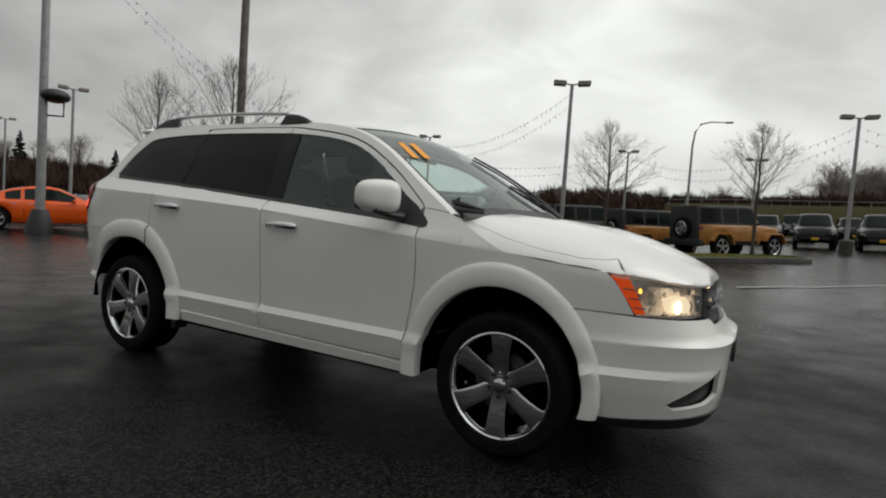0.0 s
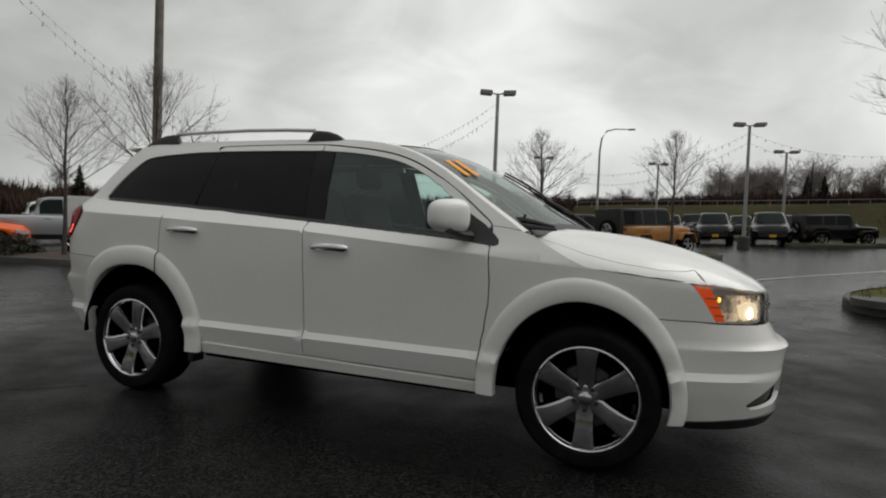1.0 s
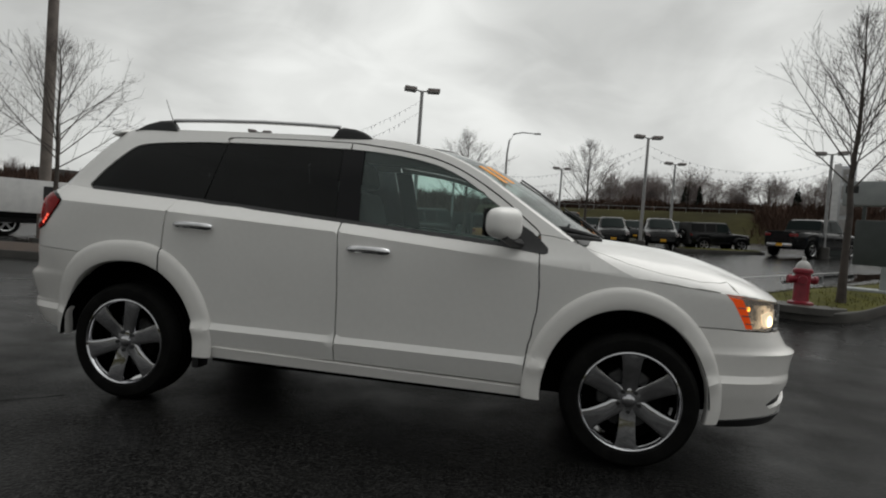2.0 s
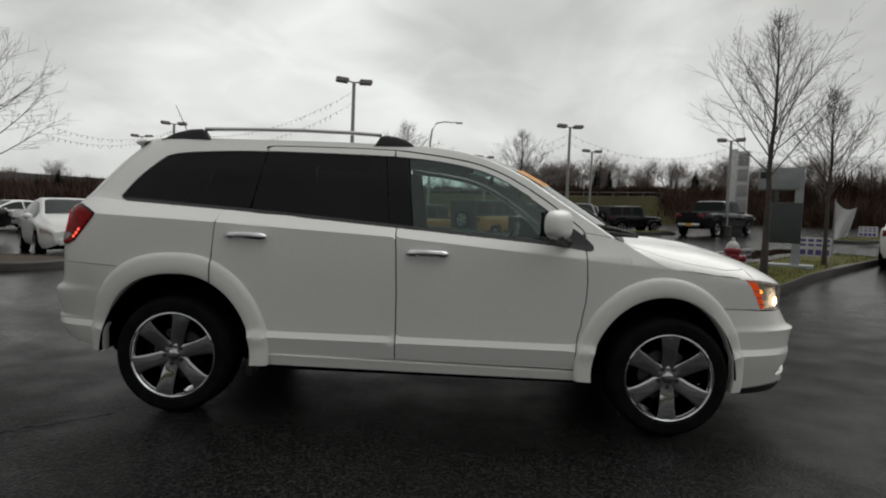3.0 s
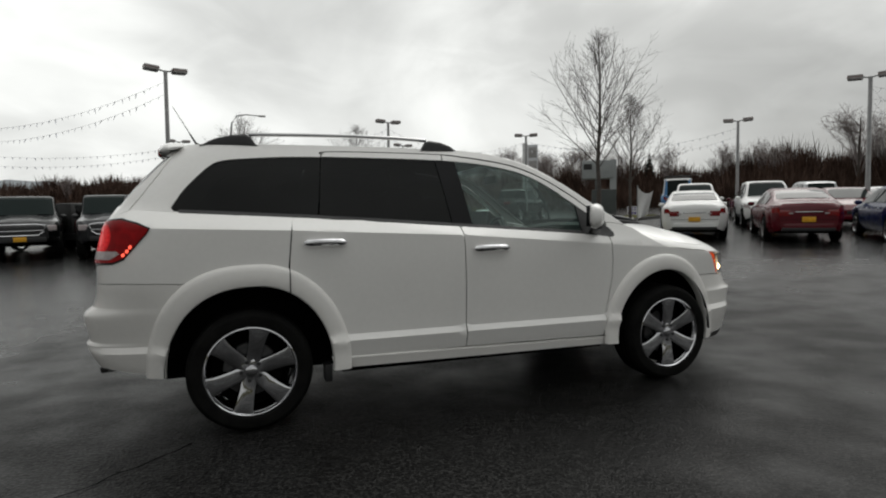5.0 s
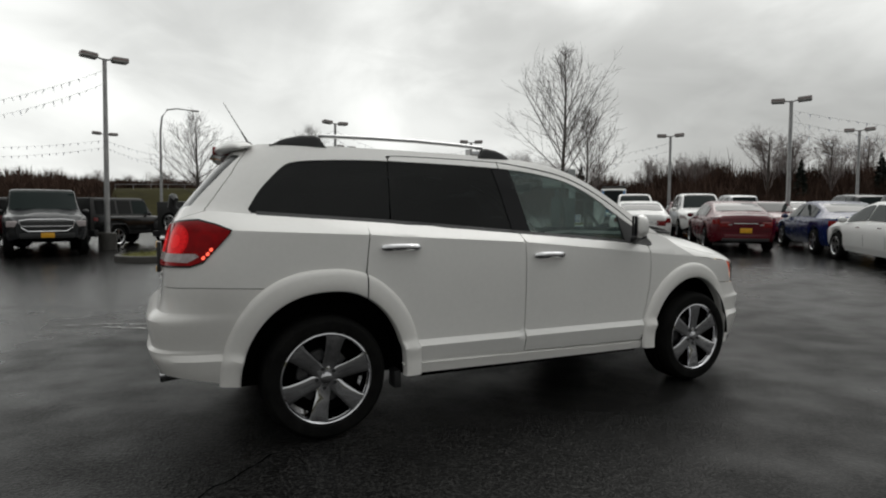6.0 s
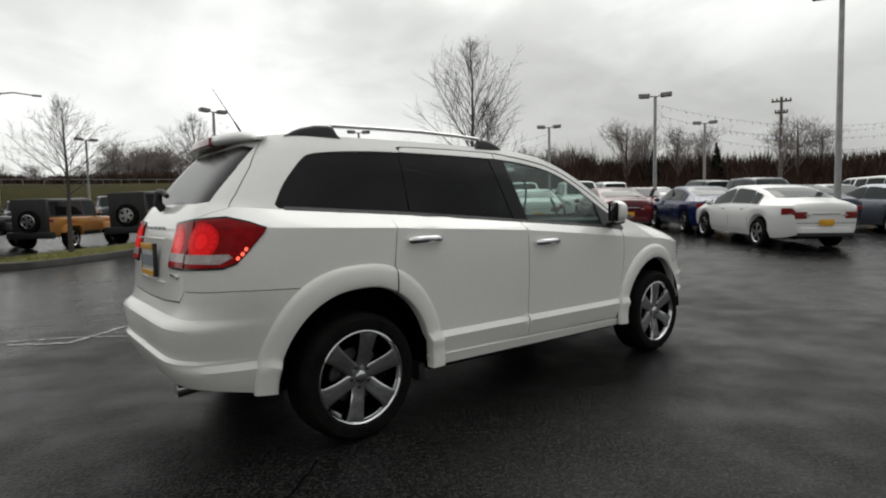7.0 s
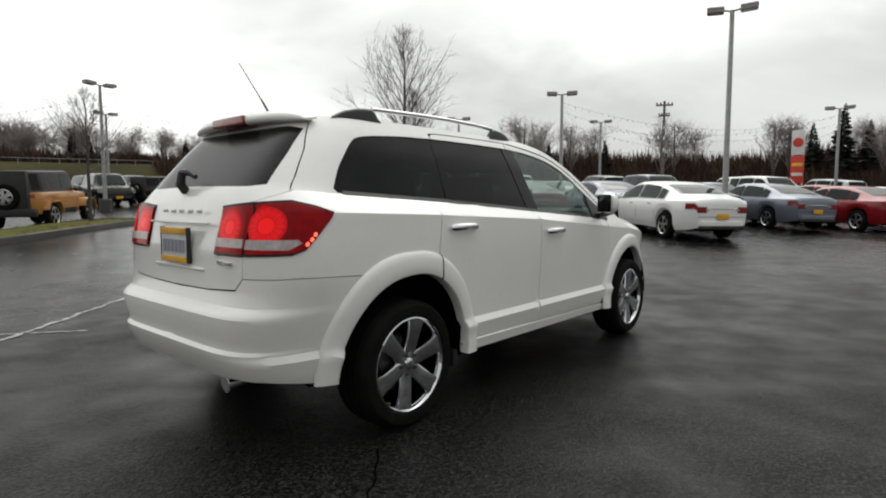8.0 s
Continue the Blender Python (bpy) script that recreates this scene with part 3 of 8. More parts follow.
def sheet(poly, fn, step=0.045, holes=(), rows=(), cols=(), depth=0.014, both=False, right=True, lines=()):
    """A bmesh panel: the flat outline poly (less holes), meshed and bent by fn(u, v) -> points, with its edges turned in by depth."""
    loops = [dense(poly, step)] + [dense(list(h), step) for h in holes]
    pts, edges = [], []
    for lp in loops:
        b = len(pts)
        pts += lp
        edges += [(b + i, b + (i + 1) % len(lp)) for i in range(len(lp))]
    us, vs = [p[0] for p in poly], [p[1] for p in poly]
    gu = np.union1d(np.arange(min(us), max(us), step), np.array([c for c in cols if min(us) < c < max(us)]))
    gv = np.union1d(np.arange(min(vs), max(vs), step), np.array([r for r in rows if min(vs) < r < max(vs)]))
    mu, mv = [a.ravel() for a in np.meshgrid(gu, gv)]
    for ln in lines:
        lu = np.arange(min(us), max(us), step * 0.42)
        mu, mv = np.concatenate([mu, lu]), np.concatenate([mv, ln(lu)])
    edge = np.array(pts)
    keep = inside(mu, mv, list(poly))
    for h in holes:
        keep &= ~inside(mu, mv, list(h))
    mu, mv = mu[keep], mv[keep]
    if len(mu):
        far = np.min((mu[:, None] - edge[None, :, 0]) ** 2 + (mv[:, None] - edge[None, :, 1]) ** 2, axis=1) > (0.22 * step) ** 2
        pts = pts + list(zip(mu[far].tolist(), mv[far].tolist()))
    vv, _, ff, *_ = delaunay_2d_cdt([Vector(p) for p in pts], edges, [], 0, 1e-6)
    vv = np.array([tuple(v) for v in vv])
    cen = np.array([vv[list(f)].mean(0) for f in ff])
    ok = inside(cen[:, 0], cen[:, 1], list(poly))
    for h in holes:
        ok &= ~inside(cen[:, 0], cen[:, 1], list(h))
    e = 1e-3
    P = fn(vv[:, 0], vv[:, 1])
    if both:
        P[np.abs(P[:, 1]) < 6e-3, 1] = 0.0
    N = np.cross(fn(vv[:, 0] + e, vv[:, 1]) - fn(vv[:, 0] - e, vv[:, 1]), fn(vv[:, 0], vv[:, 1] + e) - fn(vv[:, 0], vv[:, 1] - e))
    N /= np.linalg.norm(N, axis=1)[:, None] + 1e-12
    bm = bmesh.new()
    for side in ((1, -1) if both else ((1,) if right else (-1,))):
        Q, M = P.copy(), N.copy()
        if side < 0:
            Q[:, 1] *= -1
            M[:, 1] *= -1
        vs_ = {}

        def vert(i):
            if i not in vs_:
                vs_[i] = bm.verts.new(Q[i])
            return vs_[i]
        made = []
        for f, good in zip(ff, ok):
            if good:
                f = f if side > 0 else tuple(reversed(f))
                try:
                    made.append(bm.faces.new([vert(i) for i in f]))
                except ValueError:
                    pass
        back = {v: i for i, v in vs_.items()}
        if depth:
            inner = {}
            for ed in [ed for f in made for ed in f.edges if len(ed.link_faces) == 1 and not (both and all(abs(v.co.y) < 4e-3 for v in ed.verts))]:
                f = ed.link_faces[0]
                lp = next(lp for lp in f.loops if lp.edge == ed)
                a, b = lp.vert, lp.link_loop_next.vert
                for v in (a, b):
                    if v not in inner:
                        i = back[v]
                        inner[v] = bm.verts.new(Q[i] - depth * M[i])
                bm.faces.new((b, a, inner[a], inner[b]))
    if both:
        bmesh.ops.remove_doubles(bm, verts=[v for v in bm.verts if abs(v.co.y) < 1e-6], dist=5e-4)
    return bm


SHOULDER = [lambda s, u=u: np.interp(np.clip(s, -2.2, 2.3), *CREASE) * (1 - u) + np.interp(np.clip(s, -2.2, 2.3), *BELT) * u for u in (-0.25, -0.07, 0.0, 0.07, 0.25, 0.45, 0.65, 0.82, 0.93)]
ROWS_Z = (0.28, 0.30, 0.34, 0.36, 0.39, 0.40, 0.44, 0.478, 0.495, 0.512, 0.518, 0.526, 0.535, 0.545, 0.56, 0.61, 0.622, 0.634, 0.645, 0.665, 0.685, 0.692, 0.70, 0.715, 0.73, 0.74)


def ellipse(cx, a, b, t0, t1, n, cz=0.345):
    return [(cx + a * math.cos(radians(t0 + (t1 - t0) * k / n)), cz + b * math.sin(radians(t0 + (t1 - t0) * k / n))) for k in range(n + 1)]


def edge_line(x):
    """Roof edge, running down the windscreen pillar."""
    return sum(np.interp(np.asarray(x) + d, ROOF_X, ROOF_Z) for d in (-0.09, -0.06, -0.03, 0, 0.03, 0.06, 0.09)) / 7


def smooth(pts, n=5):
    """A rounded line through all of pts."""
    out = []
    for i in range(len(pts) - 1):
        p0, p1, p2, p3 = (np.array(pts[max(0, min(len(pts) - 1, j))]) for j in (i - 1, i, i + 1, i + 2))
        for k in range(n):
            t = k / n
            q = 0.5 * (2 * p1 + (p2 - p0) * t + (2 * p0 - 5 * p1 + 4 * p2 - p3) * t * t + (3 * p1 - p0 - 3 * p2 + p3) * t ** 3)
            out.append((float(q[0]), float(q[1])))
    return out + [pts[-1]]


ROOF_X, ROOF_Z = [-1.9, -1.66, -1.0, -0.5, -0.04, 0.142, 0.324, 0.503, 0.676, 0.843, 1.006, 1.10, 1.25], [1.635, 1.655, 1.662, 1.664, 1.656, 1.638, 1.597, 1.526, 1.422, 1.305, 1.198, 1.135, 1.035]
ROOF_X, ROOF_Z = [-2.5] + ROOF_X + [1.5], [1.55] + ROOF_Z + [0.87]


def canopy(k, v, lift_by=0.0):
    """Roof and windscreen as one sheet: k is the edge's x, v runs from -1 to 1 across."""
    k, v = np.asarray(k, float), np.asarray(v, float)
    ze = edge_line(k)
    x, y, _ = np.moveaxis(skin(np.array([at_x(float(a), float(b))[0] for a, b in zip(k, ze)]), ze), -1, 0)
    bow = np.interp(k, [-1.9, -1.5, -0.3, 0.3, 1.1], [-0.06, 0.0, 0.02, 0.14, 0.27])
    crown = np.interp(k, [-1.9, -1.4, -0.3, 0.3, 1.1], [0.02, 0.045, 0.05, 0.035, 0.0])
    c = 1 - v ** 2
    return np.stack([x + bow * c, -y * v, ze + crown * c + lift_by], -1)


def hood_edge(x):
    return 0.872 * np.clip(1 - (np.clip((x - XF0) / (2.285 - XF0), 0, 1)) ** NF, 0, 1) ** (1 / NF)


def bonnet(x, y):
    x, y = np.asarray(x, float), np.asarray(y, float)
    zc = np.interp(x, *CREASE) - 0.004
    zh = np.interp(x, [0.9, 1.2, 1.46, 1.66, 1.85, 1.97, 2.1, 2.2, 2.25, 2.29], [1.165, 1.160, 1.148, 1.126, 1.084, 1.048, 1.000, 0.954, 0.922, 0.880])
    v = np.clip(np.abs(y) / (hood_edge(x) + 1e-6), 0, 1)
    back = np.clip((1.58 - x) / 0.48, 0, 1)
    back = back * back * (3 - 2 * back)
    tip = np.clip((x - 2.05) / 0.2, 0, 1)
    dome = (1 - v ** (3.4 + 2.0 * back - 0.6 * tip)) ** (0.74 - 0.12 * back)
    rib = 0.005 * np.exp(-((np.abs(y) - 0.42 + 0.10 * (x - 1.2)) / 0.05) ** 2) * np.clip((2.15 - x) / 0.4, 0, 1)
    return np.stack([x, y, zc + (zh - zc) * dome + rib], -1)


def road_wheel(parent, m):
    """One wheel; its face looks along -y at y = 0."""
    w = empty("wheel")
    w.parent = parent
    w.matrix_basis = m
    bm = bmesh.new()
    lathe(bm, [(0.252, -0.012), (0.262, -0.022), (0.285, -0.026), (0.315, -0.022), (0.334, -0.004), (0.3435, 0.02), (0.3455, 0.06), (0.3455, 0.15), (0.343, 0.19), (0.325, 0.212), (0.27, 0.215), (0.25, 0.20)], 64)
    part("tyre", bm, RUBBER, w)
    bm = bmesh.new()
    for z in (0.055, 0.105, 0.155):
        lathe(bm, [(0.3462, z - 0.004), (0.3470, z), (0.3462, z + 0.004)], 48)
    part("tread_groove", bm, VOID, w)
    bm = bmesh.new()
    lathe(bm, [(0.254, -0.016), (0.258, -0.008), (0.252, 0.0), (0.236, 0.012), (0.232, 0.10), (0.235, 0.19), (0.252, 0.2)], 64)
    lathe(bm, [(0.254, -0.016), (0.247, -0.018), (0.240, -0.010), (0.236, 0.004)], 64)
    part("rim_barrel", bm, WHEEL_CHROME, w)
    bm = bmesh.new()
    lathe(bm, [(0.05, 0.055), (0.150, 0.065), (0.155, 0.075), (0.05, 0.078)], 40)
    part("brake_disc", bm, BRAKE, w, "dull steel brake disc")
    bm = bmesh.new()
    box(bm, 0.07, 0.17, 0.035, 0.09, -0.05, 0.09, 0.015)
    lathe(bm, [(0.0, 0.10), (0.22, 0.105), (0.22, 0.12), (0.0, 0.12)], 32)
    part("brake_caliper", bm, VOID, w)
    for k in range(6):
        a = 90 + 60 * k
        bm = bmesh.new()
        prof = []
        for r, hw, y in ((0.035, 0.036, 0.006), (0.075, 0.046, 0.006), (0.11, 0.046, 0.0), (0.16, 0.050, -0.007), (0.205, 0.056, -0.011), (0.226, 0.062, -0.012), (0.239, 0.074, -0.012)):
            row = []
            for side, dy in ((-1.0, 0.052), (-1.0, 0.024), (-0.86, 0.004), (-0.55, 0.0), (0.0, 0.0035), (0.55, 0.0), (0.86, 0.004), (1.0, 0.024), (1.0, 0.052)):
                row.append(bm.verts.new((r, y + dy, side * hw)))
            prof.append(row)
        for r0, r1 in zip(prof, prof[1:]):
            for i in range(8):
                bm.faces.new((r0[i], r1[i], r1[i + 1], r0[i + 1]))
        bmesh.ops.recalc_face_normals(bm, faces=bm.faces[:])
        if bm.faces[20].normal.y > 0:
            bmesh.ops.reverse_faces(bm, faces=bm.faces[:])
        bmesh.ops.rotate(bm, verts=bm.verts[:], cent=(0, 0, 0), matrix=Matrix.Rotation(radians(-a), 3, "Y"))
        part("spoke", bm, WHEEL_CHROME, w)
    bm = bmesh.new()
    lathe(bm, [(0.0, -0.006), (0.022, -0.006), (0.030, -0.002), (0.033, 0.006), (0.060, 0.008), (0.078, 0.012), (0.080, 0.04)], 40)
    part("hub", bm, WHEEL_CHROME, w)
    for k in range(5):
        a = radians(90 + 72 * k + 36)
        bm = bmesh.new()
        lathe(bm, [(0.0, 0.0), (0.009, 0.0), (0.011, 0.004), (0.011, 0.014)], 10, "y", (0.055 * math.cos(a), 0, 0.055 * math.sin(a)))
        part("lug_nut", bm, BLACK_PLASTIC, w)
    return w


def rear_arch(t, f):
    """The back half of the rear wheel arch is squarer than an ellipse; f runs from its outer to its inner edge."""
    c = abs(math.cos(t))
    return -1.390 - 0.600 * c ** 0.72 * (1 - f) - (0.012 + 0.483 * c ** 0.80) * f


def rear_cut(t0, t1, n):
    return [(rear_arch(radians(t), 0.5), 0.345 + 0.548 * math.sin(radians(t))) for t in (t0 + (t1 - t0) * k / n for k in range(n + 1))]


def flare(parent, cx_i, a_i, b_i, cx_o, a_o, b_o, t0, t1, mirror):
    """Wheel-arch flare: a bulging band between an inner and an outer arc."""
    prof = [(0.0, -0.004), (0.012, 0.004), (0.06, 0.013), (0.15, 0.021), (0.30, 0.026), (0.60, 0.029), (0.88, 0.030), (0.96, 0.026), (1.0, 0.014), (1.0, -0.012), (0.995, -0.030)]
    n = 72

    def fn(u, v):
        i = round(v * (len(prof) - 1))
        f, off = prof[i]
        t = radians(t0 + (t1 - t0) * u)
        ci, si = math.cos(t), math.sin(t)
        x = (cx_o + a_o * ci) * (1 - f) + (cx_i + a_i * ci) * f
        z = 0.345 + (b_o * (1 - f) + b_i * f) * si
        if si < 0:
            z = 0.345 + 0.345 * si
        if cx_o < 0 and ci < 0:
            x = rear_arch(t, f)
        s, zz = at_x(x, max(z, 0.24))
        p = skin(np.array(s), np.array(max(zz, 0.42)))
        y = float(p[1])
        low = min(1.0, max(0.0, (0.60 - z) / 0.30))
        if low > 0:
            y0 = float(skin(np.array(at_x(x, 0.60)[0]), np.array(0.60))[1])
            y1 = float(skin(np.array(at_x(x, 0.36)[0]), np.array(0.36))[1]) + 0.012
            y = min(y, y0 + (y1 - y0) * low)
        y -= off
        return (x, y if not mirror else -y, z)
    verts, faces = grid(fn, n, len(prof) - 1)
    if mirror:
        faces = [tuple(reversed(f)) for f in faces]
    return raw("wheel_arch_flare", verts, faces, TRIM_WHITE, parent, angle=28)


def build_crossover():
    car = empty("crossover", None, "white crossover with chrome wheels and lit lamps on wet asphalt", "car")
    FD = [at_x(*p) for p in ((0.943, 1.068), (0.95, 0.93), (0.95, 0.756), (0.918, 0.581), (0.906, 0.473), (0.901, 0.366))]
    MD = [(-0.158, 1.150), (-0.149, 1.006), (-0.140, 0.768), (-0.138, 0.378)]
    RD = [at_x(*p) for p in ((-1.200, 1.214), (-1.208, 1.111), (-1.220, 0.98), (-1.226, 0.862))]
    g = 0.0035
    sh = lambda pts, d: [(x + d, z) for x, z in pts]
    belt = lambda xs: [at_x(x, float(np.interp(x, *BELT))) for x in xs]
    X = lambda pts: [at_x(*p) for p in pts]
    arc_r = X(ellipse(-1.395, 0.468, 0.548, 2, 68, 10))
    arc_f = X(ellipse(1.403, 0.459, 0.525, 178, 45, 14))
    front_door = belt([-0.158 + g, 0.118, 0.5, 0.943 - g]) + sh(FD, -g)[1:] + list(reversed(sh(MD, g)))[:-1]
    rear_door = belt([-1.2 + g, -0.9, -0.562, -0.158 - g]) + sh(MD, -g)[1:] + arc_r + list(reversed(sh(RD, g)))[:-1]
    hatch_edge = [at_x(-1.815, 1.61), at_x(-1.905, 1.47), at_x(-2.0, 1.33), at_x(-2.055, 1.255)]
    tail_seam = 0.60
    tail_out = [at_tail(tail_seam, 1.207), at_x(-2.08, 1.217), at_x(-2.0, 1.193), at_x(-1.930, 1.162), at_x(-1.945, 1.135), at_x(-2.01, 1.058), at_x(-2.068, 0.993), at_x(-2.125, 0.970), at_tail(tail_seam, 0.962)]
    tail_in = [at_tail(0.37, 1.188), at_tail(tail_seam, 1.207), at_tail(tail_seam, 0.962), at_tail(0.37, 0.962)]
    bump_top = [at_x(-1.74, 0.850), at_x(-1.85, 0.857), at_x(-2.08, 0.864), at_tail(0.60, 0.858), at_tail(0.55, 0.80), at_tail(0.3, 0.785), at_tail(0.0, 0.78)]
    quarter = [(-1.2 - g, 1.214)] + belt([-1.5, -1.836]) + [at_x(-2.04, 1.262)] + [hatch_edge[3]] + tail_out + [at_tail(tail_seam, 0.862), at_x(-2.08, 0.868), at_x(-1.85, 0.861), at_x(-1.74, 0.855)] + X(rear_cut(112, 91, 5)) + X(ellipse(-1.395, 0.468, 0.548, 88, 70, 4)) + list(reversed(sh(RD, -g)))[1:-1]
    head = [at_x(1.885, 0.922), at_x(2.02, 0.901), at_nose(0.60, 0.884), at_nose(0.42, 0.871), at_nose(0.40, 0.735), at_nose(0.60, 0.735), at_x(2.01, 0.742)]
    front_seam = [at_x(1.735, 0.748), at_x(1.9, 0.744), at_x(2.01, 0.738)]
    fender = [(FD[0][0] + g, 1.064), at_x(0.945, 1.154), at_x(1.0, 1.150), at_x(1.10, 1.134), at_x(1.16, 1.112), at_x(1.23, 1.068), at_x(1.34, 1.010), at_x(1.42, 0.976), at_x(1.5, 0.961)] + [at_x(1.75, 0.935), at_x(1.88, 0.924)] + [at_x(2.004, 0.745), at_x(1.9, 0.750), at_x(1.735, 0.753)] + list(reversed(arc_f)) + list(reversed(sh(FD, g)))[1:-1]
    front_bumper = front_seam + [at_nose(0.60, 0.731), at_nose(0.40, 0.729), at_nose(0.36, 0.700), at_nose(0.0, 0.690), at_nose(0.0, 0.295), at_nose(0.5, 0.295), at_x(2.1, 0.285), at_x(1.84, 0.265)] + X(ellipse(1.403, 0.459, 0.525, -4, 42, 10))
    fog = [at_nose(0.672, 0.360), at_nose(0.655, 0.385), at_nose(0.60, 0.430), at_nose(0.50, 0.478), at_nose(0.405, 0.510), at_nose(0.395, 0.385), at_nose(0.5, 0.350), at_nose(0.64, 0.336)]
    rear_bumper = bump_top + [at_tail(0.0, 0.385), at_tail(0.40, 0.385), at_tail(0.56, 0.395), at_tail(0.68, 0.388), at_x(-2.1, 0.372), at_x(-1.96, 0.345)] + list(reversed(X(rear_cut(128, 181, 10))))
    sill = [at_x(*p) for p in ((-0.99, 0.374), (0.0, 0.362), (0.93, 0.350), (0.99, 0.302), (0.0, 0.306), (-0.97, 0.312))]

    for right in (True, False):
        fd = part("front_door", sheet(front_door, skin, 0.05, rows=ROWS_Z, lines=SHOULDER, right=right), WHITE, car)
        rd = part("rear_door", sheet(rear_door, skin, 0.04, rows=ROWS_Z, lines=SHOULDER, right=right), WHITE, car)
        part("quarter_panel", sheet(quarter, skin, 0.035, rows=ROWS_Z, lines=SHOULDER, right=right), WHITE, car)
        part("fender", sheet(fender, skin, 0.045, rows=ROWS_Z, lines=SHOULDER[:4], right=right), WHITE, car)
        part("rocker_sill", sheet(sill, lambda s, z: skin(s, z, 0.012), 0.05, rows=(0.318, 0.33, 0.345), right=right, depth=0.03), TRIM_WHITE, car)
        flare(car, -1.402, 0.419, 0.480, -1.390, 0.515, 0.606, -5.5, 181, not right)
        gap = []
        for f, off in ((0.0, 0.0), (0.02, 0.007), (0.06, 0.015), (0.15, 0.023), (0.30, 0.028), (0.60, 0.031), (0.88, 0.032), (0.96, 0.028), (1.0, 0.016)):
            c = (-1.222 + 1.390 * (1 - f) + 1.402 * f) / (0.515 * (1 - f) + 0.419 * f)
            z = 0.345 + (0.606 * (1 - f) + 0.480 * f) * math.sqrt(1 - c * c)
            y = float(skin(np.array(-1.222), np.array(z))[1]) - off
            gap.append((-1.222, y if right else -y, z))
        bm = bmesh.new()
        tube(bm, gap, 0.0032, 5)
        part("panel_gap", bm, VOID, car, "dark seam of the rear door")
        flare(car, 1.409, 0.413, 0.462, 1.399, 0.502, 0.578, -13, 186.5, not right)
        # greenhouse
        top = [(-1.842, 1.272), (-1.785, 1.364), (-1.726, 1.434), (-1.647, 1.513), (-1.585, 1.546), (-1.451, 1.565), (-1.212, 1.581), (-1.004, 1.586), (-0.723, 1.589), (-0.223, 1.583), (0.066, 1.561), (0.318, 1.514), (0.495, 1.44), (0.631, 1.349), (0.80, 1.225), (0.93, 1.085)]
        top = smooth(top)
        top_rear = [p for p in top if p[0] < -1.003]
        wt = lambda x: float(np.interp(x, [p[0] for p in top], [p[1] for p in top]))
        bl = lambda x: float(np.interp(x, *BELT)) + 0.004
        door_top = [(-0.999, 1.600), (-0.972, 1.620), (-0.6, 1.626), (-0.205, 1.622), (-0.04, 1.608), (0.142, 1.585), (0.321, 1.548), (0.498, 1.477), (0.706, 1.350), (0.867, 1.226), (0.935, 1.165), (0.95, 1.10)]
        door_top = [at_x(*p) for p in smooth(door_top)]
        hole = [at_x(*p) for p in top_rear] + [at_x(-1.004, 1.596)] + door_top + [at_x(0.955, bl(0.955))] + [(x, bl(x)) for x in (0.6, 0.2, -0.3, -0.8, -1.2, -1.5)] + [at_x(-1.825, bl(-1.825))]
        a_line = [at_x(x, float(edge_line(x))) for x in (-1.82, -1.66, -1.3, -1.0, -0.5, -0.2, -0.04, 0.05, 0.142, 0.23, 0.324, 0.41, 0.503, 0.59, 0.676, 0.76, 0.843, 0.92, 1.006, 1.05, 1.095)]
        frame_poly = a_line + [at_x(1.0, 1.154), at_x(0.945, 1.158), at_x(0.957, 1.074)] + [(x, float(np.interp(x, *BELT)) + 0.001) for x in (0.6, 0.2, -0.3, -0.8, -1.2, -1.5)] + [at_x(-1.836, 1.248), at_x(-2.06, 1.264)] + list(reversed(hatch_edge))
        part("side_frame", sheet(frame_poly, skin, 0.04, [hole], right=right), WHITE, car)
        dtx = lambda a, b: [p for p in door_top if a < p[0] < b]
        fr = [(s, z - 0.006) for s, z in dtx(-0.2, 0.99)] + [at_x(x, wt(x)) for x in (0.90, 0.85, 0.80, 0.74, 0.68, 0.631, 0.56, 0.495, 0.43, 0.37, 0.318, 0.25, 0.18, 0.12, 0.066, -0.05)] + [(-0.198, 1.582), (-0.201, 1.622)]
        part("front_door_frame", sheet(fr, skin, 0.03, right=right), WHITE, car)
        rr_ = [(-0.995, 1.602)] + dtx(-0.98, -0.3) + [(-0.208, 1.622), (-0.208, 1.583), (-0.5, wt(-0.5)), (-0.723, 1.589), (-1.004, 1.588)]
        part("rear_door_frame", sheet(rr_, skin, 0.03, right=right), WHITE, car)
        bm = bmesh.new()
        tube(bm, [(float(p[0]), float(p[1]) * (1 if right else -1), float(p[2])) for p in (skin(np.array(a), np.array(b), -0.0005) for a, b in door_top[1:-4])], 0.0032, 5)
        part("frame_seam", bm, VOID, car, "dark seam over the door frames")
        inner = lambda s, z: skin(s, z, -0.010)
        deep = lambda s, z: skin(s, z, -0.013)
        proud = lambda s, z: skin(s, z, -0.006)
        qg = [at_x(*p) for p in top_rear] + [(-1.03, 1.49), (-1.05, bl(-1.05)), (-1.2, bl(-1.2)), (-1.5, bl(-1.5)), at_x(-1.825, bl(-1.825))]
        part("quarter_glass", sheet(qg, inner, 0.06, depth=0.004, right=right), PRIVACY, car, "black privacy-tinted glass")
        rg = [(-1.004, 1.584), (-0.723, 1.588), (-0.26, 1.584), (-0.205, bl(-0.2)), (-0.6, bl(-0.6)), (-1.035, bl(-1.035)), (-1.012, 1.49)]
        part("rear_door_glass", sheet(rg, inner, 0.06, depth=0.004, right=right), PRIVACY, car, "black privacy-tinted glass")
        bp_ = [(-0.255, 1.586), (-0.12, 1.578), (-0.065, bl(-0.065)), (-0.2, bl(-0.2))]
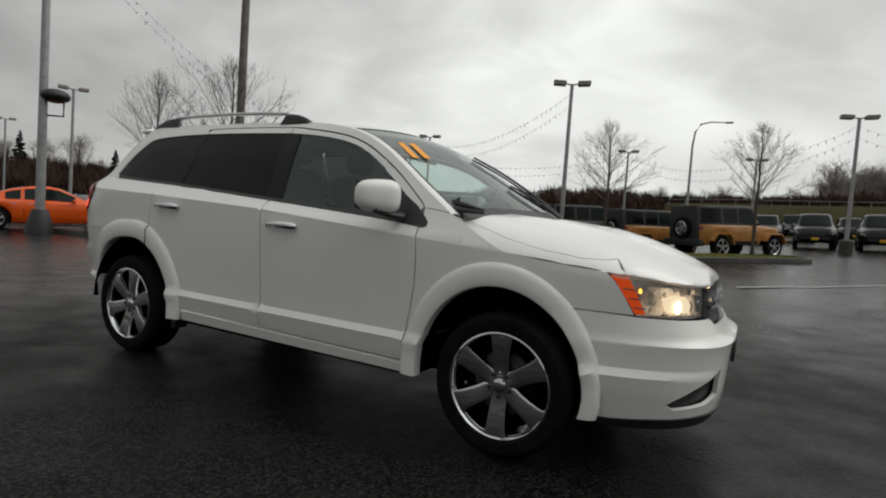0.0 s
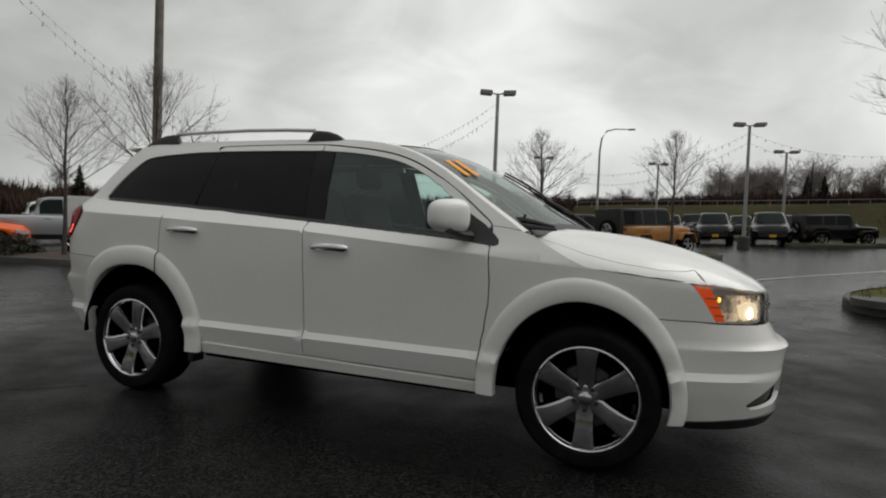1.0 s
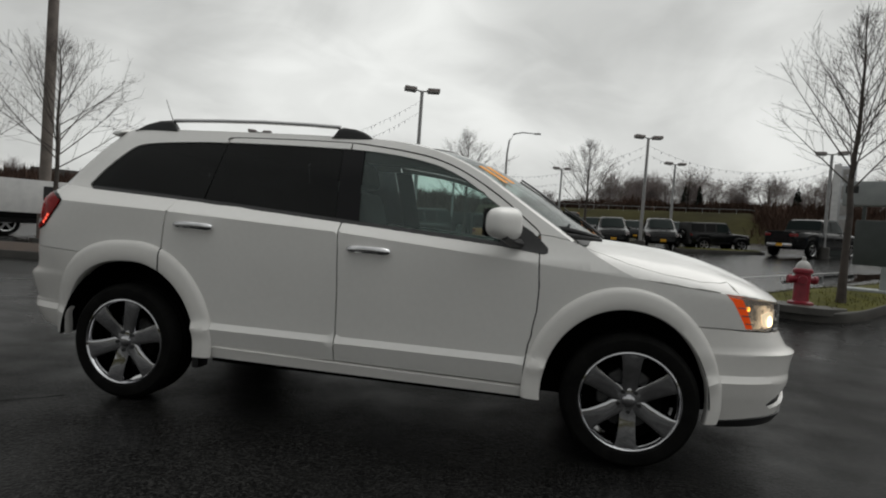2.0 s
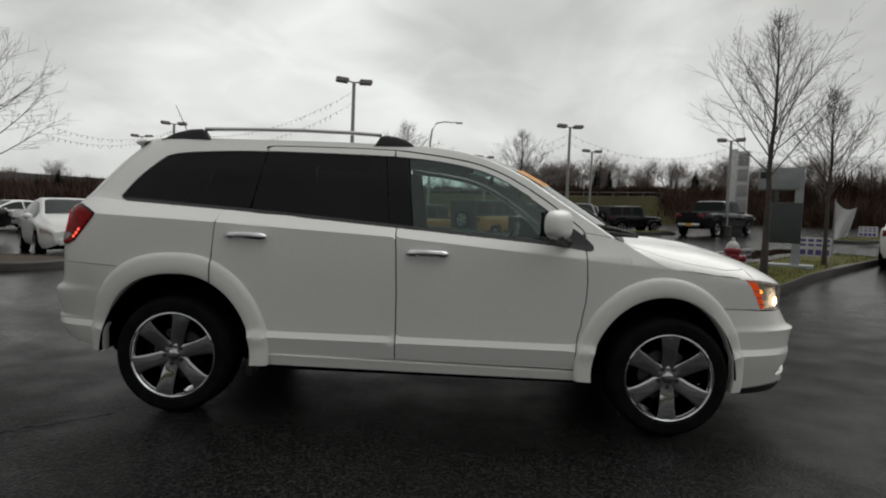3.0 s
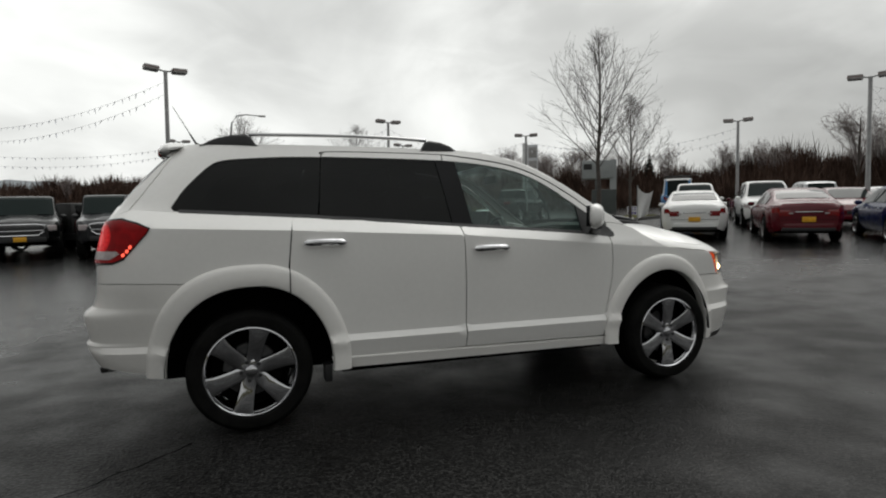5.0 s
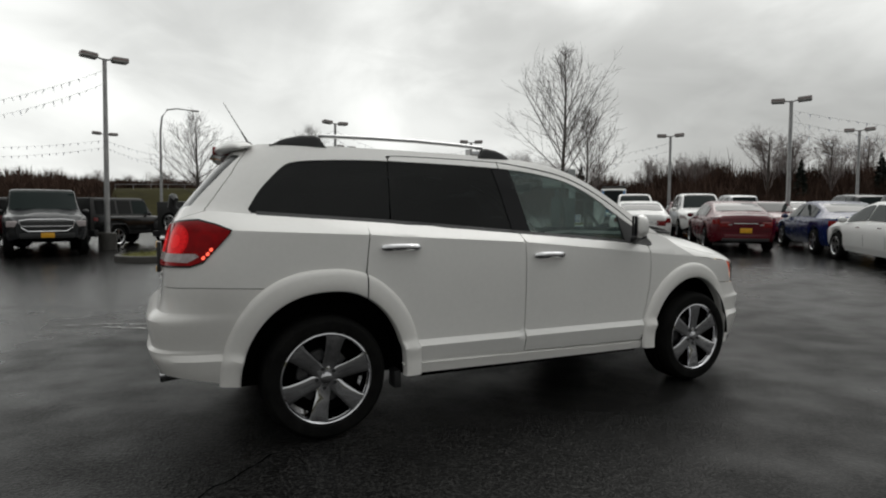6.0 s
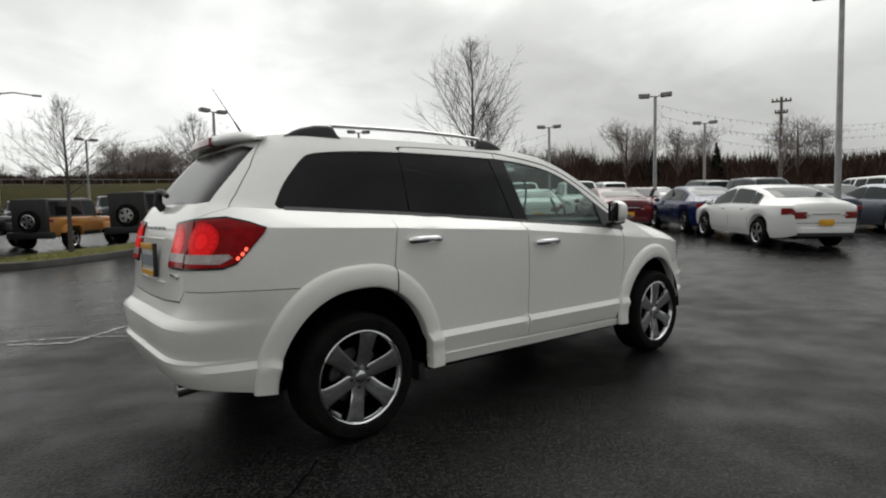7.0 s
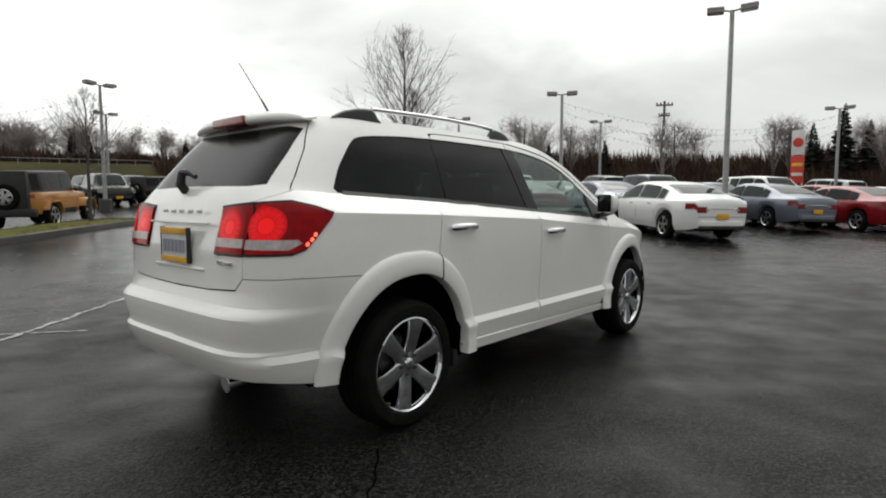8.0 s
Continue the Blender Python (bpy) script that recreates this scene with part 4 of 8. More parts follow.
        part("pillar_cover", sheet(bp_, proud, 0.05, right=right), GLOSS_BLACK, car, "gloss black centre pillar")
        fg = [(-0.115, 1.578)] + [at_x(x, wt(x)) for x in (0.0, 0.066, 0.12, 0.18, 0.25, 0.318, 0.37, 0.43, 0.495, 0.56, 0.631, 0.68, 0.735)] + [ at_x(0.745, bl(0.745)), (0.4, bl(0.4)), (-0.06, bl(-0.06))]
        part("front_door_glass", sheet(fg, inner, 0.06, depth=0.004, right=right), CLEAR, car, "lightly tinted glass")
        sail = X([(0.728, 1.274), (0.80, 1.226), (0.90, 1.165), (0.965, 1.108), (0.985, 1.086), (0.985, 1.066), (0.965, 1.056), (0.735, 1.084)])
        part("mirror_sail", sheet(sail, lambda s, z: skin(s, z, 0.004), 0.03, right=right), BLACK_PLASTIC, car, "black plastic mirror base")
        trim = [(-0.12, bl(-0.12) - 0.01), (0.5, bl(0.5) - 0.01), (0.88, bl(0.88) - 0.01), (0.86, 0.62), (-0.12, 0.62)]
        part("door_trim", sheet(trim, lambda s, z: skin(s, z, -0.095), 0.08, right=right), INTERIOR, fd, "grey inner door trim")
        # belt rubber
        strip = X([(x, bl(x) + 0.012) for x in (-1.80, -1.55, -1.0, -0.5, 0.0, 0.5, 0.74, 0.90)] + [(x, bl(x) - 0.006) for x in (0.90, 0.74, 0.5, 0.0, -0.5, -1.0, -1.55, -1.80)])
        part("belt_rubber", sheet(strip, lambda s, z: skin(s, z, 0.003), 0.04, right=right, depth=0.01), BLACK_PLASTIC, car)
        # door handles
        sgn = -1 if right else 1
        for door, xc, zc in ((fd, 0.031, 1.002), (rd, -1.020, 1.062)):
            y0 = float(skin(np.array(xc), np.array(zc))[1])
            bm = bmesh.new()
            pts = [(xc - 0.118 + 0.236 * k / 12, y0 - 0.012 - 0.026 * math.sin(math.pi * min(1, max(0, (k - 0.5) / 11))) ** 0.45, zc + 0.004 * math.sin(math.pi * k / 12)) for k in range(13)]
            pts = [(p[0], p[1] if right else -p[1], p[2]) for p in pts]
            tube(bm, pts, [0.009] + [0.0145] * 11 + [0.009], 10)
            for v in bm.verts:
                v.co.z = zc + (v.co.z - zc) * 1.35
            part("door_handle", bm, CHROME, door, "chrome pull handle")
            # flat black oval on the door skin, standing in for shade behind the handle
            bm = bmesh.new()
            bmesh.ops.create_uvsphere(bm, u_segments=20, v_segments=10, radius=1.0)
            for v in bm.verts:
                v.co = Vector((xc + 0.005 + 0.060 * v.co.x, (y0 + 0.004) * (1 if right else -1) + 0.006 * v.co.y, zc + 0.002 + 0.021 * v.co.z))
            part("handle_shade", bm, BLACK_PLASTIC, door, "dark oval put in as shade behind the grip")
        # mirror
        bm = bmesh.new()
        mc = Vector((0.762, sgn * 0.968, 1.198))
        bmesh.ops.create_cube(bm, size=2.0)
        bmesh.ops.subdivide_edges(bm, edges=bm.edges[:], cuts=7, use_grid_fill=True)
        for v in bm.verts:
            p = v.co.copy()
            q = p / (abs(p.x) ** 3.2 + abs(p.y) ** 3.2 + abs(p.z) ** 3.2) ** (1 / 3.2)
            out, face = Vector((-0.643, sgn * 0.766, 0)), Vector((-0.766, -sgn * 0.643, 0))
            taper = 1 - 0.20 * max(0, -q.x)
            v.co = mc + face * 0.047 * q.x + out * 0.120 * q.y * taper + Vector((0, 0, 0.084 * q.z * taper * (1 - 0.10 * q.y)))
        mirror = part("door_mirror", bm, WHITE, car)
        bm = bmesh.new()
        box(bm, 0.043, 0.050, -0.106, 0.106, -0.070, 0.070, 0.012, 2, Matrix.Translation(mc) @ Matrix.Rotation(math.atan2(face.y, face.x), 4, "Z"))
        part("mirror_glass", bm, GLOSS_BLACK, mirror)
        bm = bmesh.new()
        tube(bm, [(0.83, sgn * 0.845, 1.098), (0.80, sgn * 0.90, 1.105), (0.775, sgn * 0.95, 1.122), (0.765, sgn * 1.0, 1.13)], [0.034, 0.030, 0.026, 0.018], 10)
        for v in bm.verts:
            v.co.z = 1.11 + (v.co.z - 1.11) * 0.8
        part("mirror_arm", bm, BLACK_PLASTIC, mirror)
        # roof rail
        xs = [-1.70, -1.62, -1.52, -1.42, -1.1, -0.8, -0.5, -0.30, -0.20, -0.13, -0.07]
        zs = [1.637, 1.684, 1.709, 1.716, 1.724, 1.728, 1.724, 1.716, 1.706, 1.684, 1.637]
        ry = [0.535, 0.542, 0.550, 0.556, 0.562, 0.564, 0.562, 0.558, 0.556, 0.553, 0.548]
        bm = bmesh.new()
        tube(bm, [(x, sgn * y, z) for x, y, z in list(zip(xs, ry, zs))[3:8]], 0.0125, 10)
        rail = part("roof_rail", bm, SATIN, car, "brushed aluminium roof rail")
        for seg in ((0, 4), (7, 11)):
            ends = list(zip(xs, ry, zs))[seg[0]:seg[1]]
            ends = ends + [(-1.375, 0.557, 1.640)] if seg[0] == 0 else [(-0.345, 0.558, 1.640)] + ends
            fn = lambda u, v: (float(np.interp(u, np.linspace(0, 1, len(ends)), [e[0] for e in ends])),
                               sgn * (float(np.interp(u, np.linspace(0, 1, len(ends)), [e[1] for e in ends])) + 0.022 * math.cos(math.pi * v)),
                               1.648 + (float(np.interp(u, np.linspace(0, 1, len(ends)), [e[2] for e in ends])) + 0.003 - 1.648) * math.sin(math.pi * min(1, max(0, v))) ** 0.3)
            vv, ff = grid(fn, 10, 12)
            ob = raw("rail_foot", vv, ff if right else [tuple(reversed(f)) for f in ff], BLACK_PLASTIC, rail, "black plastic rail foot", 60)
        # tail lamp, outer and inner
        tl = part("tail_lamp", sheet(tail_out, lambda s, z: skin(s, z, 0.006), 0.03, right=right, depth=0.03), GLOSS_BLACK, car, "red tail lamp, lit")
        tail_lamp_detail(tl, right, tail_out, False)
        tl2 = part("tail_lamp", sheet(tail_in, lambda s, z: skin(s, z, 0.006), 0.03, right=right, depth=0.03), GLOSS_BLACK, car, "red tail lamp, lit")
        tail_lamp_detail(tl2, right, tail_in, True)
        # head lamp
        back = part("head_lamp", sheet(head, lambda s, z: skin(s, z, -0.035), 0.03, right=right, depth=0.02), HEAD_BOWL, car, "clear head lamp, lit, with amber corner")
        part("lens", sheet(head, lambda s, z: skin(s, z, 0.002), 0.03, right=right, depth=0.045), LENS, back)
        amber = [at_x(1.897, 0.911), at_x(1.975, 0.899), at_x(2.015, 0.82), at_x(2.045, 0.75), at_x(2.006, 0.75)]
        part("amber_reflector", sheet(amber, lambda s, z: skin(s, z, -0.012), 0.025, right=right, depth=0.02), AMBER, back, "amber corner reflector")
        for zc in (0.775, 0.815, 0.855):
            a0 = [at_x(1.915 + (0.915 - zc) * 0.60, zc), at_x(1.985 + (0.915 - zc) * 0.42, zc - 0.003), at_x(1.985 + (0.915 - zc) * 0.42, zc + 0.003), at_x(1.915 + (0.915 - zc) * 0.60, zc + 0.006)]
            part("reflector_rib", sheet(a0, lambda s, z: skin(s, z, -0.008), 0.03, right=right, depth=0.006), CHROME, back)
        for cy, cz, rad, mat in ((0.735, 0.850, 0.011, AMBER_HOT), (0.610, 0.785, 0.030, HEAD_GLOW), (0.475, 0.80, 0.022, CHROME)):
            p = skin(np.array(at_nose(cy, cz)[0]), np.array(cz), -0.022)
            bm = bmesh.new()
            bmesh.ops.create_uvsphere(bm, u_segments=16, v_segments=8, radius=rad)
            bmesh.ops.translate(bm, verts=bm.verts[:], vec=(float(p[0]) - 0.01, float(p[1]) * (1 if right else -1), float(p[2])))
            for v in bm.verts:
                v.co.x = float(p[0]) - 0.012 + (v.co.x - float(p[0]) + 0.01) * 0.45
            part("bulb", bm, mat, back)
        for nm, off, mat, lab, pts in (("reflector", -0.032, HEAD_HALO, "warmly lit reflector", ((0.79, 0.872), (0.60, 0.870), (0.43, 0.858), (0.415, 0.748), (0.74, 0.748))),
                                       ("reflector_dish", -0.028, HEAD_DISH, "brightly lit reflector dish", ((0.685, 0.822), (0.64, 0.838), (0.585, 0.832), (0.548, 0.795), (0.555, 0.760), (0.665, 0.758))),
                                       ("inner_reflector", -0.026, SATIN, "silver inner reflector", ((0.535, 0.842), (0.435, 0.835), (0.435, 0.765), (0.50, 0.760)))):
            part(nm, sheet([at_nose(*p) for p in pts], lambda s, z: skin(s, z, off), 0.03, right=right, depth=0.004), mat, back, lab)
        # fog recess
        part("fog_recess", sheet([(2.665 + (s - 2.665) * 1.0 + 0.06 * (1 if s > sum(p[0] for p in fog) / len(fog) else -1), 0.41 + (z - 0.41) * 1.25) for s, z in fog], lambda s, z: skin(s, z, -0.035), 0.03, right=right, depth=0.01), BLACK_PLASTIC, car, "black fog lamp recess")
        hp = [(1.06, 0.725), (1.5, 0.725), (1.85, 0.70), (2.0, 0.655)]
        outer_f = [(x, float(hood_edge(x)) - 0.002) for x in (0.97, 1.06, 1.15, 1.22, 1.3, 1.4, 1.5, 1.7, 1.88)]
        ft = outer_f + [(1.93, float(hood_edge(1.93)) - 0.002), (1.957, float(hood_edge(1.957)) - 0.006), (1.930, 0.746), (1.905, 0.702), (1.862, 0.741), (1.762, 0.783), (1.6, 0.805), (1.4, 0.803), (1.22, 0.768), (1.12, 0.728), (1.08, 0.72), (0.97, 0.72)]
        part("fender_top", sheet([(x, -y) for x, y in ft], bonnet, 0.03, right=right, lines=[lambda u, d=d: -hood_edge(u) + d for d in (0.004, 0.010, 0.018, 0.03, 0.045)]), WHITE, car, angle=62)
    # wheels
    for x in (1.445, -1.445):
        road_wheel(car, pose(x, -0.862, 0.345, 0, 12 if x < 0 else 0, 0))
        road_wheel(car, pose(x, 0.862, 0.345, 0, 0, 180))
    # centre panels
    hood_poly = [(1.13, 0.725), (1.22, 0.765), (1.4, 0.800), (1.6, 0.802), (1.76, 0.780), (1.86, 0.738), (1.905, 0.695)] + [(x, float(hood_edge(x)) - 0.004) for x in (1.96, 2.05, 2.12, 2.18, 2.22, 2.25, 2.272)] + [(2.279, 0.15)]
    hood_poly = hood_poly + [(x, -y) for x, y in reversed(hood_poly)] + [(1.20, -0.60), (1.275, -0.40), (1.315, -0.2), (1.33, 0.0), (1.315, 0.2), (1.275, 0.40), (1.20, 0.60)]
    part("bonnet", sheet(list(reversed(hood_poly)), bonnet, 0.035, depth=0.028, lines=[lambda u, d=d, q=q: np.where(u < 2.262, q * (hood_edge(u) - d), 9.0) for d in (0.012, 0.026, 0.044, 0.068, 0.10) for q in (1, -1)]), WHITE, car, angle=62)

    def canopy_grid(k0, k1, nu, nv, raise_by=0.0, v1=1.0):
        k = np.repeat(np.linspace(k0, k1, nu + 1)[None, :], nv + 1, 0).ravel()
        v = np.repeat(np.linspace(v1, -v1, nv + 1)[:, None], nu + 1, 1).ravel()
        P = canopy(k, v, raise_by)
        return P.tolist(), [(j * (nu + 1) + i, (j + 1) * (nu + 1) + i, (j + 1) * (nu + 1) + i + 1, j * (nu + 1) + i + 1) for j in range(nv) for i in range(nu)]
    vv, ff = canopy_grid(-1.84, 0.25, 40, 24)
    raw("roof", vv, ff, WHITE, car, angle=60)
    vv, ff = canopy_grid(0.255, 1.13, 22, 24, -0.004, 0.945)
    ws = raw("windshield", vv, ff, SCREEN, car, "clear windscreen with wipers", 60)
    vv, ff = canopy_grid(0.25, 0.38, 6, 24, -0.009, 0.94)
    raw("windshield_shade_band", vv, ff, SHADE, ws, "dark shade band")
    for r in (1, -1):
        k = np.linspace(0.25, 1.13, 24)
        P0, P1 = canopy(k, np.full(24, 0.952 * r), -0.001), canopy(k, np.full(24, 0.930 * r), -0.002)
        vv = P0.tolist() + P1.tolist()
        ff = [(i, i + 1, 24 + i + 1, 24 + i) if r < 0 else (i, 24 + i, 24 + i + 1, i + 1) for i in range(23)]
        raw("windshield_rubber", vv, ff, BLACK_PLASTIC, ws)
        k = np.linspace(0.245, 1.105, 26)
        vs = [1.0, 0.992, 0.98, 0.965, 0.953, 0.950]
        dz = [-0.002, 0.002, 0.003, 0.003, 0.001, -0.012]
        vv = [p for v, d in zip(vs, dz) for p in canopy(k, np.full(26, v * r), d).tolist()]
        ff = [((j * 26 + i), (j * 26 + i + 1), (j + 1) * 26 + i + 1, (j + 1) * 26 + i) for j in range(5) for i in range(25)]
        raw("screen_pillar", vv, ff if r < 0 else [tuple(reversed(f)) for f in ff], WHITE, car, angle=60)
    # cowl and wipers
    def cowl(u, v):
        w = 0.948 * (1 - 2 * u)
        k = np.array([1.048 - 0.018 * (1 - w * w) + 0.085 * v])
        p = canopy(k, np.array([w]), 0.003)[0]
        return (p[0], p[1], p[2])
    vv, ff = grid(cowl, 24, 4)
    raw("cowl_panel", vv, ff, BLACK_PLASTIC, car, "black plastic cowl")
    for k0, v0, k1, v1 in ((1.07, 0.62, 0.585, 0.04), (1.08, 0.15, 0.84, -0.04)):
        bm = bmesh.new()
        pts = []
        for i in range(9):
            f = i / 8
            p = canopy(np.array([k0 + (k1 - k0) * f]), np.array([v0 + (v1 - v0) * f]))[0]
            pts.append((p[0] + 0.012, p[1], p[2] + 0.018 + 0.012 * math.sin(math.pi * f)))
        tube(bm, pts, [0.012, 0.011, 0.010, 0.009, 0.008, 0.008, 0.008, 0.007, 0.006], 6)
        wp = part("wiper", bm, BLACK_PLASTIC, ws, "black wiper resting on the glass")
        bm = bmesh.new()
        tube(bm, [(p[0] - 0.008, p[1], p[2] - 0.014) for p in pts[2:]], 0.006, 5)
        part("wiper_blade", bm, RUBBER, wp)
    # number sticker on the glass
    fc = bpy.data.curves.new("model_year", "FONT")
    fc.body, fc.size, fc.extrude, fc.offset, fc.space_character = "11", 0.200, 0.001, 0.010, 0.78
    fc.materials.append(ORANGE_STICKER)
    st = new("sticker", fc)
    st.parent = ws
    a, b, c = (Vector(canopy(np.array([k]), np.array([v]), 0.004)[0]) for k, v in ((0.655, -0.90), (0.635, -0.65), (0.475, -0.80)))
    ex = (b - a).normalized()
    ez = ex.cross((c - a)).normalized()
    ey = (c - a) / 0.165
    st.matrix_basis = Matrix.Translation(a) @ Matrix((ex, ey, ez)).transposed().to_4x4()
    st["label"] = "orange model year digits stuck on"
    # bumpers, hatch
    fb = part("front_bumper", sheet(front_bumper, skin, 0.04, [fog], ROWS_Z, both=True, depth=0.02), TRIM_WHITE, car)
    lipf = [at_x(1.84, 0.268), at_x(2.1, 0.287), at_nose(0.5, 0.298), at_nose(0.0, 0.298), at_nose(0.0, 0.245), at_nose(0.5, 0.245), at_x(2.1, 0.238), at_x(1.9, 0.238)]
    part("air_dam", sheet(lipf, lambda s, z: skin(s, z, 0.012), 0.05, both=True, depth=0.05), BLACK_PLASTIC, fb, "black plastic air dam")
    bm = bmesh.new()
    box(bm, 2.375, 2.392, -0.16, 0.16, 0.50, 0.60, 0.004)
    part("plate_holder", bm, BLACK_PLASTIC, fb)
    grille = [at_nose(0.39, 0.862), at_nose(0.0, 0.858), at_nose(0.0, 0.692), at_nose(0.35, 0.702), at_nose(0.385, 0.735)]
    gr = part("grille", sheet(grille, lambda s, z: skin(s, z, -0.018), 0.04, both=True, depth=0.01), BLACK_PLASTIC, car, "black grille with chrome cross bars")
    for poly in ([at_nose(0.385, 0.808), at_nose(0.03, 0.808), at_nose(0.03, 0.826), at_nose(0.388, 0.826)], [at_nose(0.375, 0.770), at_nose(0.03, 0.770), at_nose(0.03, 0.786), at_nose(0.38, 0.786)]):
        for right in (True, False):
            part("grille_bar", sheet(poly, lambda s, z: skin(s, z, 0.006), 0.03, right=right, depth=0.03), CHROME, gr, "chrome grille bar")
    post = [at_nose(0.035, 0.862), at_nose(0.0, 0.862), at_nose(0.0, 0.70), at_nose(0.035, 0.70)]
    part("grille_post", sheet(post, lambda s, z: skin(s, z, 0.010), 0.03, both=True, depth=0.03), CHROME, gr, "chrome grille post")
    rb = part("rear_bumper", sheet(rear_bumper, skin, 0.04, (), ROWS_Z, both=True, depth=0.02), TRIM_WHITE, car)
    glass_l = [at_tail(0.0, 1.288), at_tail(0.5, 1.280), at_tail(0.60, 1.288), at_tail(0.575, 1.45), at_tail(0.535, 1.575), at_tail(0.45, 1.592), at_tail(0.0, 1.598)]
    hatch = [at_tail(0.0, 1.655), at_tail(0.40, 1.652)] + [(p[0] - 0.008, p[1]) for p in hatch_edge] + [at_tail(0.603, 1.212)] + [at_tail(tail_seam - 0.003, 1.209), at_tail(0.365, 1.19), at_tail(0.365, 0.958), at_tail(tail_seam - 0.003, 0.958), at_tail(0.597, 0.862), at_tail(0.545, 0.808), at_tail(0.3, 0.792), at_tail(0.0, 0.787)]
    recess = [at_tail(0.0, 1.09), at_tail(0.27, 1.085), at_tail(0.26, 0.90), at_tail(0.0, 0.90)]
    tg = part("tailgate", sheet(hatch, skin, 0.04, [glass_l], (0.9, 1.085, 1.3), both=True), WHITE, car)
    part("rear_glass", sheet(glass_l, lambda s, z: skin(s, z, -0.008), 0.05, both=True, depth=0.004), PRIVACY_REAR, tg, "dark privacy-tinted rear glass")
    # plate ledge, handle bar, letters
    bm = bmesh.new()
    box(bm, -2.266, -2.24, -0.31, 0.31, 1.099, 1.111, 0.005)
    part("tailgate_bar", bm, WHITE, tg, "slim white moulding")
    bm = bmesh.new()
    box(bm, -2.268, -2.24, -0.27, 0.27, 0.872, 0.886, 0.006)
    part("plate_ledge", bm, WHITE, tg)
    bm = bmesh.new()
    box(bm, -2.282, -2.262, -0.150, 0.150, 0.905, 1.075, 0.006)
    pl = part("number_plate", bm, PLATE_WHITE, tg, "pale number plate in a dark frame with yellow dealer strips")
    for z0, z1, mat in ((1.045, 1.078, PLATE_YELLOW), (0.903, 0.932, PLATE_YELLOW)):
        bm = bmesh.new()
        box(bm, -2.288, -2.280, -0.14, 0.14, z0, z1, 0.002)
        part("dealer_strip", bm, mat, pl)
    for k in range(6):
        bm = bmesh.new()
        y = 0.105 - 0.042 * k
        box(bm, -2.286, -2.2815, y - 0.015, y + 0.015, 0.955, 1.018)
        part("plate_mark", bm, PLATE_BLUE, pl)
    for y in (-0.151, 0.141):
        bm = bmesh.new()
        box(bm, -2.2845, -2.262, y, y + 0.010, 0.90, 1.08, 0.002)
        part("frame_bar", bm, BLACK_PLASTIC, pl)
    for k in range(5):
        bm = bmesh.new()
        y = 0.19 - 0.095 * k
        box(bm, -2.238, -2.228, y - 0.020, y + 0.020, 1.152, 1.169, 0.002)
        part("badge_bar", bm, SATIN, tg, "small satin badge bar")
    bm = bmesh.new()
    p = skin(np.array(at_tail(0.44, 0.92)[0]), np.array(0.92))
    box(bm, float(p[0]) - 0.006, float(p[0]) + 0.004, -0.53, -0.40, 0.915, 0.932, 0.002)
    part("trim_badge", bm, CHROME, tg, "small chrome trim badge")
    # spoiler with third brake lamp
    def wing(u, v):
        y = 0.56 * (1 - 2 * u)
        e = abs(y) / 0.56
        a = 2 * math.pi * v
        tip = -1.965 + 0.10 * e ** 3
        root = -1.79
        xm, half = (tip + root) / 2, (root - tip) / 2
        c, s = math.cos(a), math.sin(a)
        x = xm + half * (abs(c) ** 0.75) * (1 if c > 0 else -1)
        th = 0.042 * (1 - 0.2 * e ** 2) * (1 - 0.75 * e ** 10)
        zt = 1.660 + 0.028 * (1 - e ** 2) - 0.030 * max(0, -(x - root)) / 0.17
        return (x, y, zt + th * s * (0.55 + 0.45 * (-c * 0.5 + 0.5)) - 0.016 - 0.014 * e ** 8)
    vv, ff = grid(wing, 40, 24)
    sp = raw("spoiler", vv, [tuple(reversed(f)) for f in ff], WHITE, tg, "white roof spoiler with a red brake lamp", 60)
    bm = bmesh.new()
    bm.faces.new([bm.verts.new(vv[j * 41]) for j in range(24)])
    bm.faces.new([bm.verts.new(vv[j * 41 + 40]) for j in reversed(range(24))])
    part("spoiler_cap", bm, WHITE, sp)
    bm = bmesh.new()
    box(bm, -1.974, -1.88, -0.165, 0.165, 1.612, 1.664, 0.014, 3)
    part("brake_lamp", bm, RED_PLASTIC, sp, "dark red high brake lamp")
    # rear wiper
    bm = bmesh.new()
    tube(bm, [(-2.17, 0.085, 1.262), (-2.20, 0.080, 1.30), (-2.195, 0.065, 1.365)], [0.024, 0.026, 0.020], 8)
    tube(bm, [(-2.195, 0.065, 1.362), (-2.185, 0.0, 1.358), (-2.175, -0.04, 1.335)], [0.018, 0.018, 0.014], 8)
    part("rear_wiper", bm, BLACK_PLASTIC, tg, "black rear wiper")
    # wiper pivot standing at the cowl's end
    bm = bmesh.new()
    tube(bm, [(0.98, -0.66, 1.205), (1.06, -0.70, 1.196), (1.15, -0.74, 1.180), (1.25, -0.75, 1.160)], [0.010, 0.016, 0.015, 0.008], 8)
    tube(bm, [(1.07, -0.71, 1.19), (1.09, -0.715, 1.222)], [0.009, 0.006], 6)
    tube(bm, [(1.00, -0.72, 1.170), (1.12, -0.76, 1.158), (1.26, -0.765, 1.148)], [0.012, 0.014, 0.008], 8)
    part("wiper_pivot", bm, BLACK_PLASTIC, car, "black wiper arm and cowl end")
    # aerial
    bm = bmesh.new()
    tube(bm, [(-1.735, -0.06, 1.685), (-1.752, -0.06, 1.715)], [0.022, 0.014], 10)
    tube(bm, [(-1.750, -0.06, 1.710), (-1.79, -0.05, 1.78)], [0.0075, 0.005], 6)
